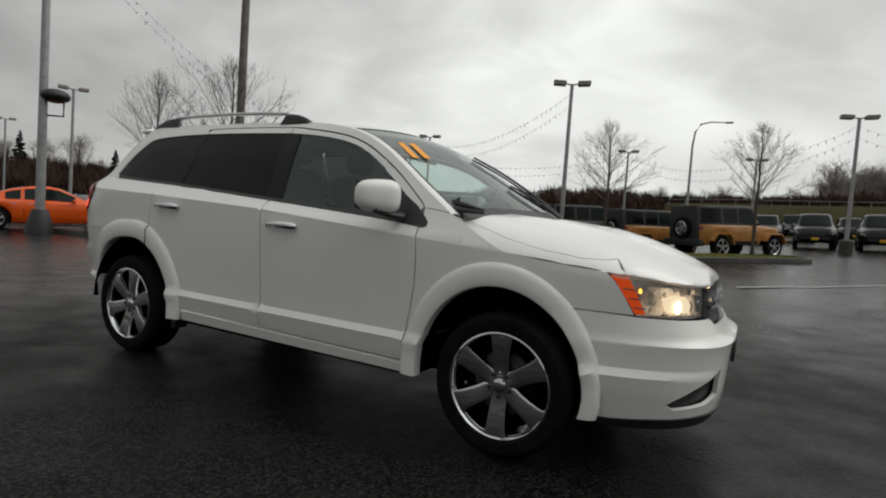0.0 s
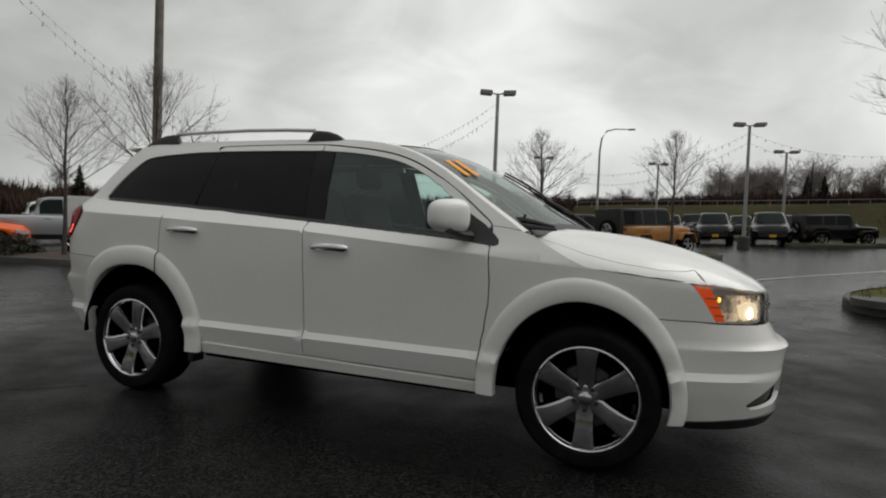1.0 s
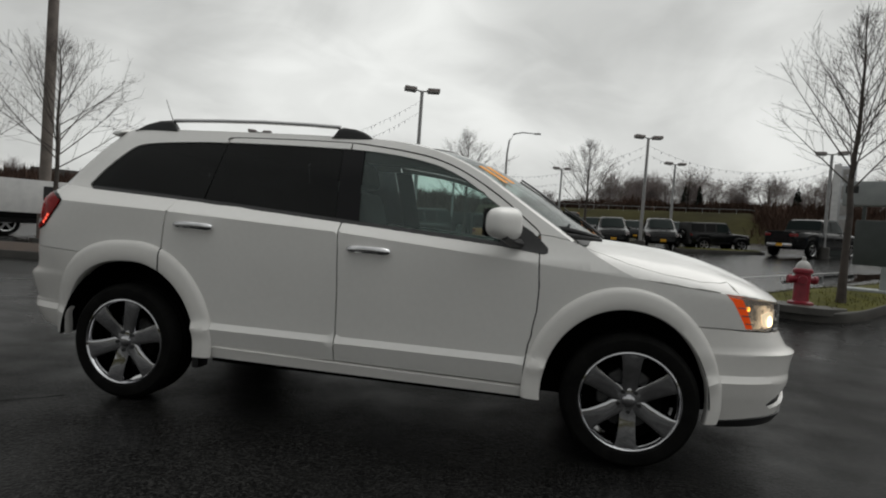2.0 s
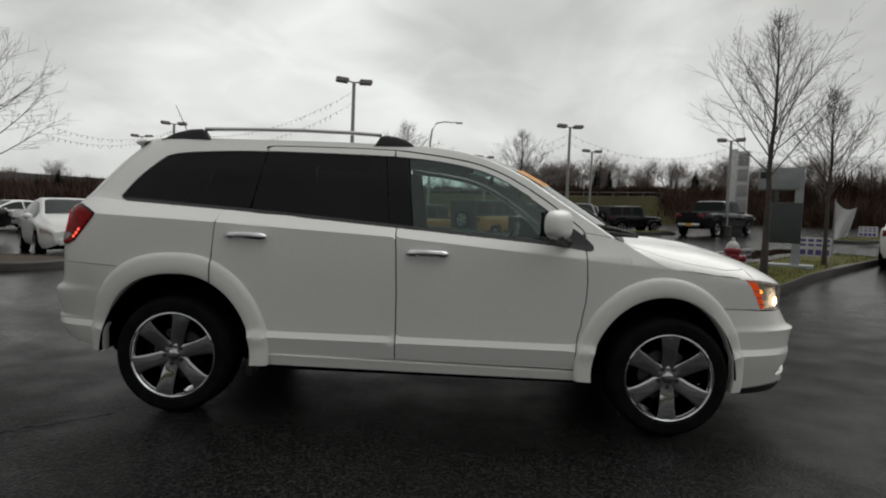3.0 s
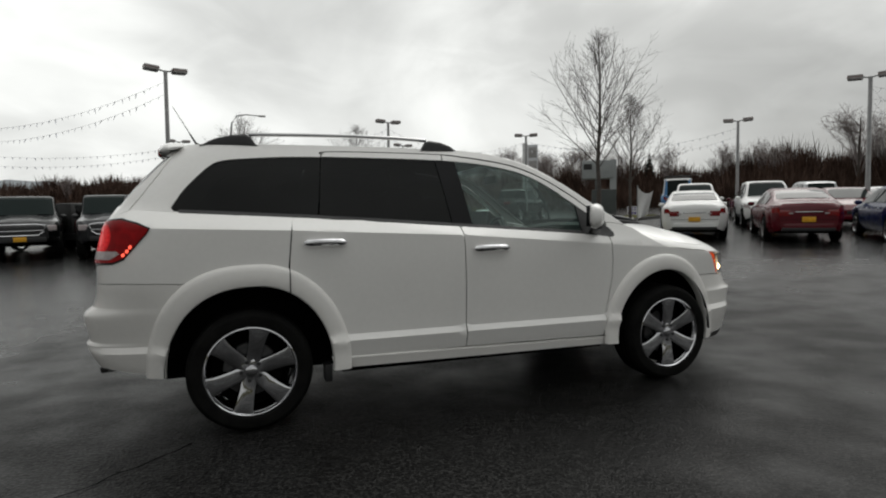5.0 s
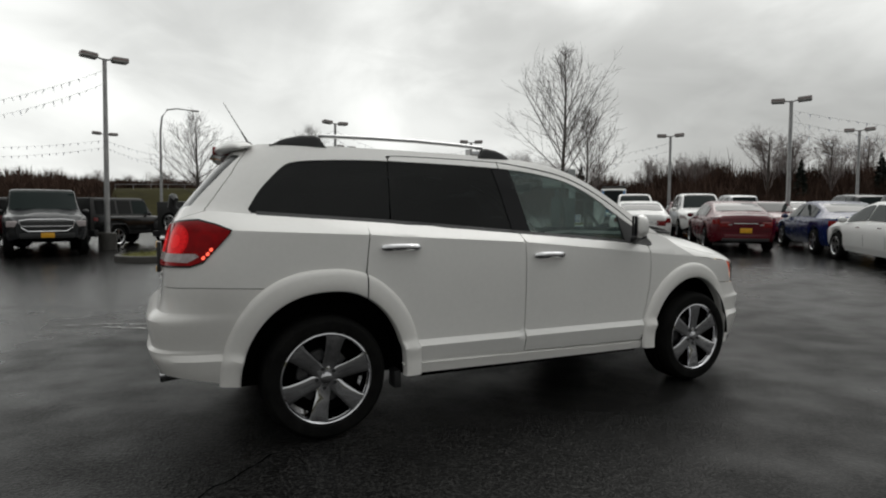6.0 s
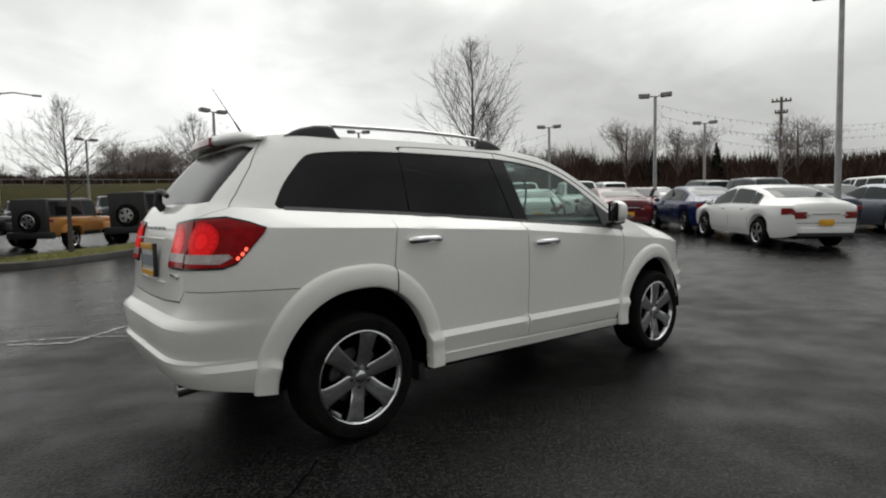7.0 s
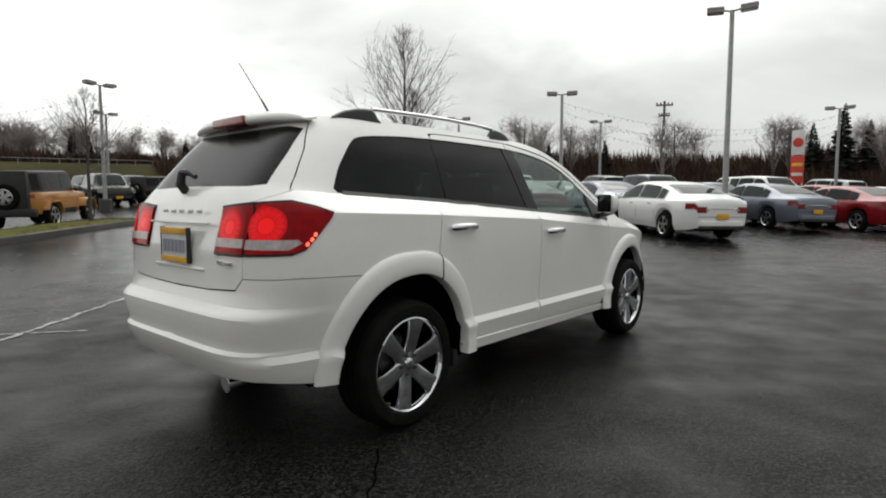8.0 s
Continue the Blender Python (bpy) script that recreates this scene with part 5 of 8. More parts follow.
    tube(bm, [(-1.79, -0.05, 1.78), (-1.895, -0.01, 1.965)], [0.0035, 0.002], 5)
    part("aerial", bm, BLACK_PLASTIC, car, "thin black whip aerial")
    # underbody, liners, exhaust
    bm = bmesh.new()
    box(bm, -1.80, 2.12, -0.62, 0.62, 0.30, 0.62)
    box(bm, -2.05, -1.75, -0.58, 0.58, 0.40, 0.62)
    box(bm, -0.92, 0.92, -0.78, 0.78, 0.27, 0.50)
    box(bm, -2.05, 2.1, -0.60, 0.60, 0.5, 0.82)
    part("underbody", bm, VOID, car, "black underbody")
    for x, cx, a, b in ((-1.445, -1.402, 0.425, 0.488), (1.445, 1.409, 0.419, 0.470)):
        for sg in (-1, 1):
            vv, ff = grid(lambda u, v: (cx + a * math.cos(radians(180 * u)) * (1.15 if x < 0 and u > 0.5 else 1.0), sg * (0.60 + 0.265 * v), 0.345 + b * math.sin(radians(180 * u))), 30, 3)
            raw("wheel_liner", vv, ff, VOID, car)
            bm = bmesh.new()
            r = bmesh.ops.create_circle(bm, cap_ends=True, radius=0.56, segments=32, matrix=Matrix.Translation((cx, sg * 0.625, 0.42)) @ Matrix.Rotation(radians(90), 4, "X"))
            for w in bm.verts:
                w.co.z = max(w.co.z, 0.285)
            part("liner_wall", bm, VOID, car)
    bm = bmesh.new()
    tube(bm, [(-1.9, -0.46, 0.365), (-2.15, -0.46, 0.368), (-2.27, -0.46, 0.358), (-2.272, -0.46, 0.358), (-2.22, -0.46, 0.36)], [0.038, 0.041, 0.044, 0.038, 0.036], 16, False)
    part("exhaust_tip", bm, CHROME, car, "chrome exhaust tip")
    for x0 in (-0.985,):
        for sg in (-1, 1):
            bm = bmesh.new()
            box(bm, -1.03, -0.985, sg * 0.77 - 0.05, sg * 0.77 + 0.05, 0.225, 0.33, 0.01)
            part("splash_guard", bm, BLACK_PLASTIC, car)
    # dark shell behind the panel gaps, and the cabin
    core = lambda s, z: skin(s, z, -0.07)
    lower = [at_tail(0.0, 0.36), at_tail(0.0, 1.25), at_x(-2.0, 1.22), (-1.2, 1.17), (0.0, 1.10), (0.95, 1.03), (1.5, 0.92), at_x(1.85, 0.88), at_nose(0.0, 0.84), at_nose(0.0, 0.35), at_x(1.9, 0.35)] + X(ellipse(1.405, 0.46, 0.52, 0, 180, 12)) + [(0.9, 0.32), (-0.9, 0.33)] + X(ellipse(-1.395, 0.465, 0.54, 0, 180, 12)) + [at_x(-1.95, 0.36)]
    part("inner_shell", sheet(lower, core, 0.08, both=True, depth=0), VOID, car, "dark inner shell")
    bm = bmesh.new()
    box(bm, -1.9, 1.0, -0.60, 0.60, 0.55, 0.60)
    box(bm, -0.88, 0.86, -0.76, 0.76, 0.55, 0.60)
    box(bm, 0.98, 1.02, -0.72, 0.72, 0.5, 1.0)
    part("cabin_floor", bm, INTERIOR, car)
    bm = bmesh.new()
    box(bm, 0.72, 1.12, -0.74, 0.74, 0.75, 1.055, 0.05, 3)
    dash = part("dashboard", bm, INTERIOR, car, "dark dashboard")
    bm = bmesh.new()
    ring = [(0.60 + 0.07 * math.sin(2 * math.pi * k / 24), 0.37 + 0.185 * math.cos(2 * math.pi * k / 24), 1.03 + 0.17 * math.sin(2 * math.pi * k / 24)) for k in range(25)]
    tube(bm, ring, 0.016, 6, False)
    tube(bm, [(0.60, 0.20, 1.03), (0.63, 0.37, 1.02), (0.60, 0.54, 1.03)], 0.02, 6)
    part("steering_wheel", bm, INTERIOR, car)
    for x0, ys, rows_ in ((-0.25, (-0.37, 0.37), "front_seat"), (-1.10, (-0.40, 0.0, 0.40), "rear_seat")):
        for y in ys:
            wd = 0.25 if rows_ == "front_seat" else 0.20
            bm = bmesh.new()
            box(bm, x0 - 0.02, x0 + 0.50, y - wd, y + wd, 0.60, 0.86, 0.06, 3)
            box(bm, -0.10, 0.06, -wd, wd, 0.0, 0.60, 0.06, 3, pose(x0, y, 0.80, 0, -16, 0))
            seat = part(rows_, bm, SEAT, car, "charcoal cloth seat")
            bm = bmesh.new()
            box(bm, -0.06, 0.05, -0.13, 0.13, 0.63, 0.82, 0.05, 3, pose(x0, y, 0.80, 0, -12, 0))
            part("headrest", bm, SEAT, seat)
    vv, ff = canopy_grid(-1.80, 0.24, 16, 10, -0.03, 0.98)
    raw("headliner", vv, [tuple(reversed(f)) for f in ff], HEADLINER, car, "grey headliner")
    bm = bmesh.new()
    box(bm, 0.42, 0.44, -0.09, 0.15, 1.475, 1.535, 0.008)
    part("inner_mirror", bm, BLACK_PLASTIC, car)
    return car


def tail_lamp_detail(parent, right, poly, inner):
    """Lit ring clusters, reversing lens and seams of a tail lamp."""
    sg = 1 if right else -1
    cx, cz = sum(p[0] for p in poly) / len(poly), sum(p[1] for p in poly) / len(poly)
    shrunk = [(cx + (s - cx) * 0.945, cz + (z - cz) * 0.915) for s, z in poly]
    part("lens", sheet(shrunk, lambda s, z: skin(s, z, 0.0115), 0.025, right=right, depth=0.006), RED_LIT_INNER if inner else RED_LIT_OUTER, parent, "glowing red lens")
    mk = lambda pts, off, mat, nm, lab="", d=0.006: part(nm, sheet(pts, lambda s, z: skin(s, z, off), 0.025, right=right, depth=d), mat, parent, lab)
    if inner:
        c, rz, rs = at_tail(0.475, 1.09), 0.072, 0.075
        mk([at_tail(0.38, 1.000), at_tail(0.592, 1.000), at_tail(0.592, 1.040), at_tail(0.38, 1.040)], 0.015, LAMP_WHITE, "reverse_lens", "white reversing lens")
    else:
        c, rz, rs = (at_tail(0.70, 1.10)[0], 1.10), 0.080, 0.085
        mk([at_tail(0.608, 0.995), at_x(-2.135, 0.995), at_x(-2.085, 1.025), at_x(-2.10, 1.040), at_tail(0.608, 1.038)], 0.015, LAMP_WHITE, "reverse_lens", "white reversing lens")
        for mx, mz in ((-2.030, 1.062), (-2.046, 1.040), (-2.066, 1.020)):
            ms, _ = at_x(mx, mz)
            mk([(ms + 0.0085 * math.cos(k * 0.785), mz + 0.010 * math.sin(k * 0.785)) for k in range(8)], 0.016, RED_HOT, "side_marker", "lit side marker point", 0.004)
    for k in range(16):
        a = 2 * math.pi * k / 16
        e = 0.188
        petal = [(c[0] + f * rs * math.cos(a + d * e), c[1] + f * rz * math.sin(a + d * e)) for f, d in ((0.50, -0.8), (0.80, -1), (0.93, -0.6), (0.97, 0), (0.93, 0.6), (0.80, 1), (0.50, 0.8))]
        part("lamp_petal", sheet(petal, lambda s, z: skin(s, z, 0.0140), 0.03, right=right, depth=0.001), RED_PETAL, parent)
    disc = [(c[0] + 0.46 * rs * math.cos(2 * math.pi * k / 16), c[1] + 0.46 * rz * math.sin(2 * math.pi * k / 16)) for k in range(16)]
    part("lamp_core", sheet(disc, lambda s, z: skin(s, z, 0.0140), 0.03, right=right, depth=0.001), RED_GLOW, parent)
    ring = [(c[0] + 1.08 * rs * math.cos(2 * math.pi * k / 24), c[1] + 1.08 * rz * math.sin(2 * math.pi * k / 24)) for k in range(24)]
    part("lamp_bowl", sheet(ring, lambda s, z: skin(s, z, 0.0128), 0.025, right=right, depth=0.001), RED_MID, parent)


crossover = build_crossover()


# ---- parked vehicles ----
PAINTS = {
    "white": paint("fleet_white", (0.76, 0.76, 0.75), 0.28),
    "red": paint("fleet_dark_red", (0.095, 0.004, 0.010), 0.2),
    "bright_red": paint("fleet_red", (0.21, 0.008, 0.012), 0.2),
    "blue": paint("fleet_blue", (0.006, 0.016, 0.080), 0.2),
    "navy": paint("fleet_navy", (0.010, 0.014, 0.040), 0.2),
    "steel": paint("fleet_steel_blue", (0.16, 0.175, 0.21), 0.25, 0.3),
    "silver": paint("fleet_silver", (0.36, 0.37, 0.38), 0.25, 0.4),
    "black": paint("fleet_black", (0.004, 0.0045, 0.005), 0.2),
    "grey": paint("fleet_charcoal", (0.014, 0.015, 0.017), 0.22),
    "orange": paint("fleet_orange", (0.75, 0.10, 0.008), 0.2),
    "amber": paint("fleet_tan_orange", (0.40, 0.185, 0.050), 0.25),
    "sky": paint("fleet_sky_blue", (0.06, 0.20, 0.42), 0.25),
}
SOFT_TOP = varied("black_hard_top", (0.010, 0.010, 0.010), (0.022, 0.022, 0.022), 6, (0.5, 0.65), 0.001)
CAR_GLASS = glass_mat("car_glass_far", (0.05, 0.06, 0.06), 0.0, 0.6, 1.20, (0.020, 0.030, 0.029))
DARK_GLASS = glass_mat("car_privacy_glass_far", (0.03, 0.03, 0.03), 0.02, 0.6, 1.30, (0.012, 0.012, 0.012))

KINDS = {
    # length, half width, height, clearance, wheel radius, front axle, rear axle, belt profile, top profile, side windows, windscreen, rear screen
    "sedan": dict(L=4.8, W=0.90, z0=0.24, r=0.33, xf=1.42, xr=-1.36,
                  belt=[(-2.4, 0.97), (0.0, 0.93), (1.3, 0.88), (2.4, 0.70)],
                  top=[(-2.4, 0.93), (-2.33, 1.02), (-1.75, 1.09), (-1.2, 1.27), (-0.75, 1.375), (-0.2, 1.42), (0.25, 1.405), (0.5, 1.35), (1.25, 1.01), (1.7, 0.95), (2.15, 0.84), (2.4, 0.66)],
                  win=[(-1.25, -0.95), (-0.9, -0.02), (0.05, 0.98)], ws=(0.42, 1.20), rs=(-1.62, -0.90)),
    "coupe": dict(L=4.9, W=0.94, z0=0.24, r=0.35, xf=1.50, xr=-1.40,
                  belt=[(-2.4, 0.98), (0.0, 0.93), (1.3, 0.90), (2.4, 0.74)],
                  top=[(-2.45, 0.95), (-2.35, 1.02), (-1.7, 1.08), (-1.0, 1.32), (-0.5, 1.43), (0.0, 1.45), (0.3, 1.40), (1.0, 1.04), (1.7, 0.98), (2.25, 0.90), (2.45, 0.72)],
                  win=[(-1.15, -0.75), (-0.65, 0.75)], ws=(0.25, 0.95), rs=(-1.6, -0.65)),
    "suv": dict(L=4.5, W=0.91, z0=0.32, r=0.37, xf=1.36, xr=-1.32,
                belt=[(-2.25, 1.10), (0.0, 1.06), (1.2, 1.02), (2.25, 0.90)],
                top=[(-2.25, 1.05), (-2.2, 1.25), (-2.05, 1.62), (-1.8, 1.70), (-0.5, 1.75), (0.3, 1.72), (0.5, 1.66), (1.12, 1.13), (1.6, 1.08), (2.1, 1.0), (2.25, 0.80)],
                win=[(-1.85, -1.15), (-1.08, -0.12), (-0.05, 0.85)], ws=(0.42, 1.08), rs=(-2.2, -2.02)),
    "off_roader": dict(L=4.0, W=0.84, z0=0.46, r=0.40, xf=1.28, xr=-1.20, flare=True, boxy=True, soft=True, spare=True,
                       belt=[(-2.1, 1.15), (0.6, 1.13), (0.9, 1.10), (2.1, 1.05)],
                       top=[(-2.1, 1.18), (-2.08, 1.74), (-2.0, 1.80), (0.1, 1.82), (0.35, 1.80), (0.68, 1.19), (0.75, 1.16), (1.9, 1.08), (2.05, 1.04), (2.1, 0.9)],
                       win=[(-1.95, -1.15), (-1.05, -0.42), (-0.34, 0.42)], ws=(0.33, 0.66), rs=(-2.1, -2.07)),
    "pickup": dict(L=5.7, W=0.97, z0=0.42, r=0.40, xf=1.85, xr=-1.75, boxy=True, bed=True,
                   belt=[(-2.85, 1.22), (-0.9, 1.22), (0.9, 1.16), (2.85, 1.08)],
                   top=[(-2.85, 1.24), (-0.98, 1.25), (-0.93, 1.32), (-0.72, 1.80), (-0.5, 1.87), (0.5, 1.88), (0.7, 1.82), (1.32, 1.26), (1.8, 1.22), (2.6, 1.12), (2.85, 0.95)],
                   win=[(-0.78, -0.12), (-0.04, 1.0)], ws=(0.62, 1.28), rs=(-0.92, -0.70)),
    "van": dict(L=5.0, W=0.95, z0=0.28, r=0.36, xf=1.55, xr=-1.5, boxy=True,
                belt=[(-2.5, 1.25), (1.2, 1.2), (2.5, 1.0)],
                top=[(-2.5, 1.2), (-2.45, 2.1), (-2.35, 2.22), (0.8, 2.26), (1.05, 2.18), (1.75, 1.28), (2.2, 1.15), (2.45, 1.0), (2.5, 0.8)],
                win=[(-2.2, -1.2), (-1.1, -0.1), (0.0, 1.3)], ws=(1.0, 1.7), rs=(-2.5, -2.44)),
}


def simple_wheel(parent, x, y, r, side):
    """A background car's wheel: tyre, and a five-spoke rim over a dark well."""
    bm = bmesh.new()
    lathe(bm, [(r * 0.66, -0.004), (r * 0.74, -0.014), (r * 0.93, -0.006), (r, 0.03), (r, 0.18), (r * 0.9, 0.2), (r * 0.5, 0.2)], 28)
    for v in bm.verts:
        v.co = Vector((x + v.co.x, y + side * v.co.y, r + v.co.z))
    if side < 0:
        bmesh.ops.reverse_faces(bm, faces=bm.faces[:])
    w = part("wheel", bm, RUBBER, parent)
    bm = bmesh.new()
    lathe(bm, [(r * 0.60, 0.012), (r * 0.66, -0.008), (r * 0.68, 0.0)], 28)
    lathe(bm, [(0.0, 0.0), (r * 0.16, 0.0), (r * 0.18, 0.02)], 14)
    for k in range(5):
        a = 2 * math.pi * k / 5 + 0.3
        c, s = math.cos(a), math.sin(a)
        vs = [bm.verts.new((rr * c - h * s, yy, rr * s + h * c)) for rr, h, yy in ((r * 0.14, -0.028, 0.0), (r * 0.63, -0.042, 0.004), (r * 0.63, 0.042, 0.004), (r * 0.14, 0.028, 0.0))]
        bm.faces.new(vs)
    for v in bm.verts:
        v.co = Vector((x + v.co.x, y + side * v.co.y, r + v.co.z))
    part("rim", bm, SATIN, w, "alloy rim")
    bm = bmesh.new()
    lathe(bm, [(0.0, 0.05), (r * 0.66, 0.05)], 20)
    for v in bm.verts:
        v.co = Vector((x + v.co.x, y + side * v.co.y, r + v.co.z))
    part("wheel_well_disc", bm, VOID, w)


def build_vehicle(kind, colour, two_tone=None, plates=True):
    """A parked vehicle with its nose along +x, standing on z = 0."""
    k = KINDS[kind]
    L, W, z0, r, boxy = k["L"], k["W"], k["z0"], k["r"], k.get("boxy", False)
    body = PAINTS[colour]
    car = empty(kind)
    tx, tz = zip(*k["top"])
    bx, bz = zip(*k["belt"])
    H = max(tz)
    ar = r + 0.055
    h = L / 2

    def sec(x):
        e = min(1.0, abs(x) / h)
        w = W * (1 - 0.30 * e ** (11 if boxy else 8))
        if k.get("flare") and x > 0.72:
            w *= 0.80 - 0.06 * (x - 0.72)
        zt = float(np.interp(x, tx, tz))
        zb = min(float(np.interp(x, bx, bz)), zt - 0.03)
        zl = z0 + 0.12 * e ** 10
        for xa in (k["xf"], k["xr"]):
            d = abs(x - xa)
            if d < ar:
                zl = max(zl, r + math.sqrt(ar * ar - d * d) * 0.98)
        zl = min(zl, zb - 0.16)
        cab = min(1, max(0, (zt - zb) / (H - np.interp(x, bx, bz))))
        tuck = 0.80 if boxy else 0.68
        ye = w * (0.87 + (tuck - 0.87) * cab)
        return [(w * 0.90, zl), (w * 0.975, zl + 0.22 * (zb - zl)), (w, zl + 0.62 * (zb - zl)), (w * 0.99, zb - 0.05), (w * 0.955, zb), (w * 0.93, zb + 0.008), (ye, zt - 0.035 - 0.01 * cab), (ye - 0.075 * w, zt - 0.008), (0.0, zt + 0.004)]
    xs = sorted(set([round(-h + L * i / 30, 3) for i in range(31)] + [round(v, 3) for v in tx] + [round(xa + ar * math.cos(math.pi * i / 12), 3) for xa in (k["xf"], k["xr"]) for i in range(13)]))
    verts, faces = [], []
    for x in xs:
        s = sec(x)
        verts += [(x, -y, z) for y, z in s] + [(x, y, z) for y, z in reversed(s[:-1])]
    n = 17
    for i in range(len(xs) - 1):
        for j in range(n - 1):
            a = i * n + j
            faces.append((a, a + n, a + n + 1, a + 1))
    faces.append(tuple(range(n)))
    faces.append(tuple(reversed(range((len(xs) - 1) * n, len(xs) * n))))
    raw("body", verts, faces, body, car, angle=38)

    def patch(name, mat, x0, x1, seg, f0, f1, side, out=0.006, nx=6, nf=2, lab="", parent=None):
        """A piece laid on one band of the loft: seg picks the two section points, f their blend."""
        vv = []
        for j in range(nf + 1):
            f = f0 + (f1 - f0) * j / nf
            for i in range(nx + 1):
                x = x0 + (x1 - x0) * i / nx
                s = sec(x)
                pa, pb = s[seg], s[seg + 1]
                y, z = pa[0] + (pb[0] - pa[0]) * f, pa[1] + (pb[1] - pa[1]) * f
                vv.append((x, side * (y + out), z + out * 0.3))
        ff = [(j * (nx + 1) + i, j * (nx + 1) + i + 1, (j + 1) * (nx + 1) + i + 1, (j + 1) * (nx + 1) + i) for j in range(nf) for i in range(nx)]
        if side > 0:
            ff = [tuple(reversed(f)) for f in ff]
        return raw(name, vv, ff, mat, parent or car, lab)

    def screen(x0, x1, lab, name):
        vv, nx, ny = [], 8, 8
        for i in range(nx + 1):
            x = x0 + (x1 - x0) * i / nx
            s = sec(x)
            ye, zt = s[6][0] * (0.97 if boxy else 0.88), s[8][1]
            for j in range(ny + 1):
                v = 1 - 2 * j / ny
                vv.append((x + (0.008 if x1 > 0.2 else -0.008), ye * v, zt + 0.008 - 0.022 * abs(v) ** 6))
        ff = [(i * (ny + 1) + j, i * (ny + 1) + j + 1, (i + 1) * (ny + 1) + j + 1, (i + 1) * (ny + 1) + j) for i in range(nx) for j in range(ny)]
        return raw(name, vv, ff, CAR_GLASS, car, lab)
    for side in (-1, 1):
        if k.get("soft") or two_tone:
            top = SOFT_TOP if k.get("soft") else PAINTS[two_tone]
            patch("roof_side", top, k["rs"][0] + 0.002, k["ws"][0] + (0.04 if k.get("soft") else 0.0), 5, 0.0, 1.0, side, 0.012, 14, 3, "black hard top" if k.get("soft") else "")
        for a, b in k["win"]:
            patch("side_glass", DARK_GLASS if k.get("soft") and b < 0 else CAR_GLASS, a, b, 5, 0.10, 0.90, side, 0.017)
        for x in ([p[0] - 0.03 for p in k["win"][1:]] + [k["win"][-1][1] + 0.05]):
            patch("door_gap", VOID, x, x + 0.012, 1, 0.1, 1.0, side, 0.003, 1, 2)
        patch("sill_trim", BLACK_PLASTIC if boxy or kind == "suv" else body, k["xr"] + ar + 0.04, k["xf"] - ar - 0.04, 0, 0.0, 0.9, side, 0.006, 6, 1)
        patch("tail_lamp", RED_PLASTIC, -h + 0.004, -h + (0.10 if boxy else 0.26), 2, 0.30, 0.95, side, 0.010, 5, 2, "red tail lamp")
        patch("head_lamp", LAMP_WHITE, h - (0.12 if boxy else 0.42), h - 0.02, 2, 0.25, 1.0, side, 0.016, 5, 2, "clear head lamp")
        bm = bmesh.new()
        ys, zs = sec(-h + 0.004)[2]
        box(bm, -h - 0.010, -h + 0.02, min(side * (ys * 0.82 - 0.125), side * (ys + 0.012)), max(side * (ys * 0.82 - 0.125), side * (ys + 0.012)), sec(-h)[2][1] * (0.70 if boxy else 1.02) + sec(-h)[3][1] * (0.30 if boxy else -0.02), sec(-h)[2][1] * 0.05 + sec(-h)[3][1] * 0.95, 0.02, 3)
        part("tail_lamp", bm, RED_PLASTIC, car, "red tail lamp")
        for x in (k["xf"], k["xr"]):
            simple_wheel(car, x, side * (W - 0.015 if not k.get("flare") else W + 0.06), r, -side)
        if k.get("flare"):
            for xa in (k["xf"], k["xr"]):
                bm = bmesh.new()
                rings = []
                for t in range(8, 173, 15):
                    c, q = math.cos(radians(t)), min(0.90, math.sin(radians(t)) * 1.12)
                    rings.append([bm.verts.new((xa + rr * c, side * yy, r + rr * q)) for rr, yy in ((ar + 0.02, W * 0.74), (ar + 0.02, W + 0.12), (ar + 0.055, W + 0.12), (ar + 0.085, W * 0.74))])
                for r0, r1 in zip(rings, rings[1:]):
                    for i in range(4):
                        bm.faces.new((r0[i], r0[(i + 1) % 4], r1[(i + 1) % 4], r1[i]))
                bmesh.ops.recalc_face_normals(bm, faces=bm.faces[:])
                part("wheel_arch_flare", bm, BLACK_PLASTIC if colour == "black" else body, car)
        bm = bmesh.new()
        bmesh.ops.create_uvsphere(bm, u_segments=12, v_segments=8, radius=1.0)
        mx = k["win"][-1][1] - 0.05
        ym = sec(mx)[4][0] + 0.09
        for v in bm.verts:
            v.co = Vector((mx + 0.06 * v.co.x, side * ym + 0.10 * v.co.y, sec(mx)[4][1] + 0.07 + 0.07 * v.co.z))
        part("door_mirror", bm, body if not boxy else BLACK_PLASTIC, car)
        for x in [p[0] + 0.12 for p in k["win"][-2:]]:
            patch("door_handle", BLACK_PLASTIC if boxy else CHROME, x, x + 0.18, 2, 0.72, 0.80, side, 0.02, 3, 1)
    if k.get("soft") or two_tone:
        top = SOFT_TOP if k.get("soft") else PAINTS[two_tone]
        vv, ff = [], []
        xs2 = [x for x in xs if k["rs"][0] < x < k["ws"][0]]
        for x in xs2:
            s = sec(x)
            vv += [(x, -s[6][0] - 0.004, s[6][1]), (x, -s[7][0], s[7][1] + 0.006), (x, 0, s[8][1] + 0.006), (x, s[7][0], s[7][1] + 0.006), (x, s[6][0] + 0.004, s[6][1])]
        for i in range(len(xs2) - 1):
            for j in range(4):
                a = i * 5 + j
                ff.append((a, a + 5, a + 6, a + 1))
        raw("roof_top", vv, ff, top, car)
    screen(*k["ws"], "glass windscreen", "windscreen")
    screen(*k["rs"], "rear window", "rear_window")
    bm = bmesh.new()
    zf, zr = sec(h)[0][1], sec(-h)[0][1]
    fz = (sec(h)[4][1] + zf) / 2
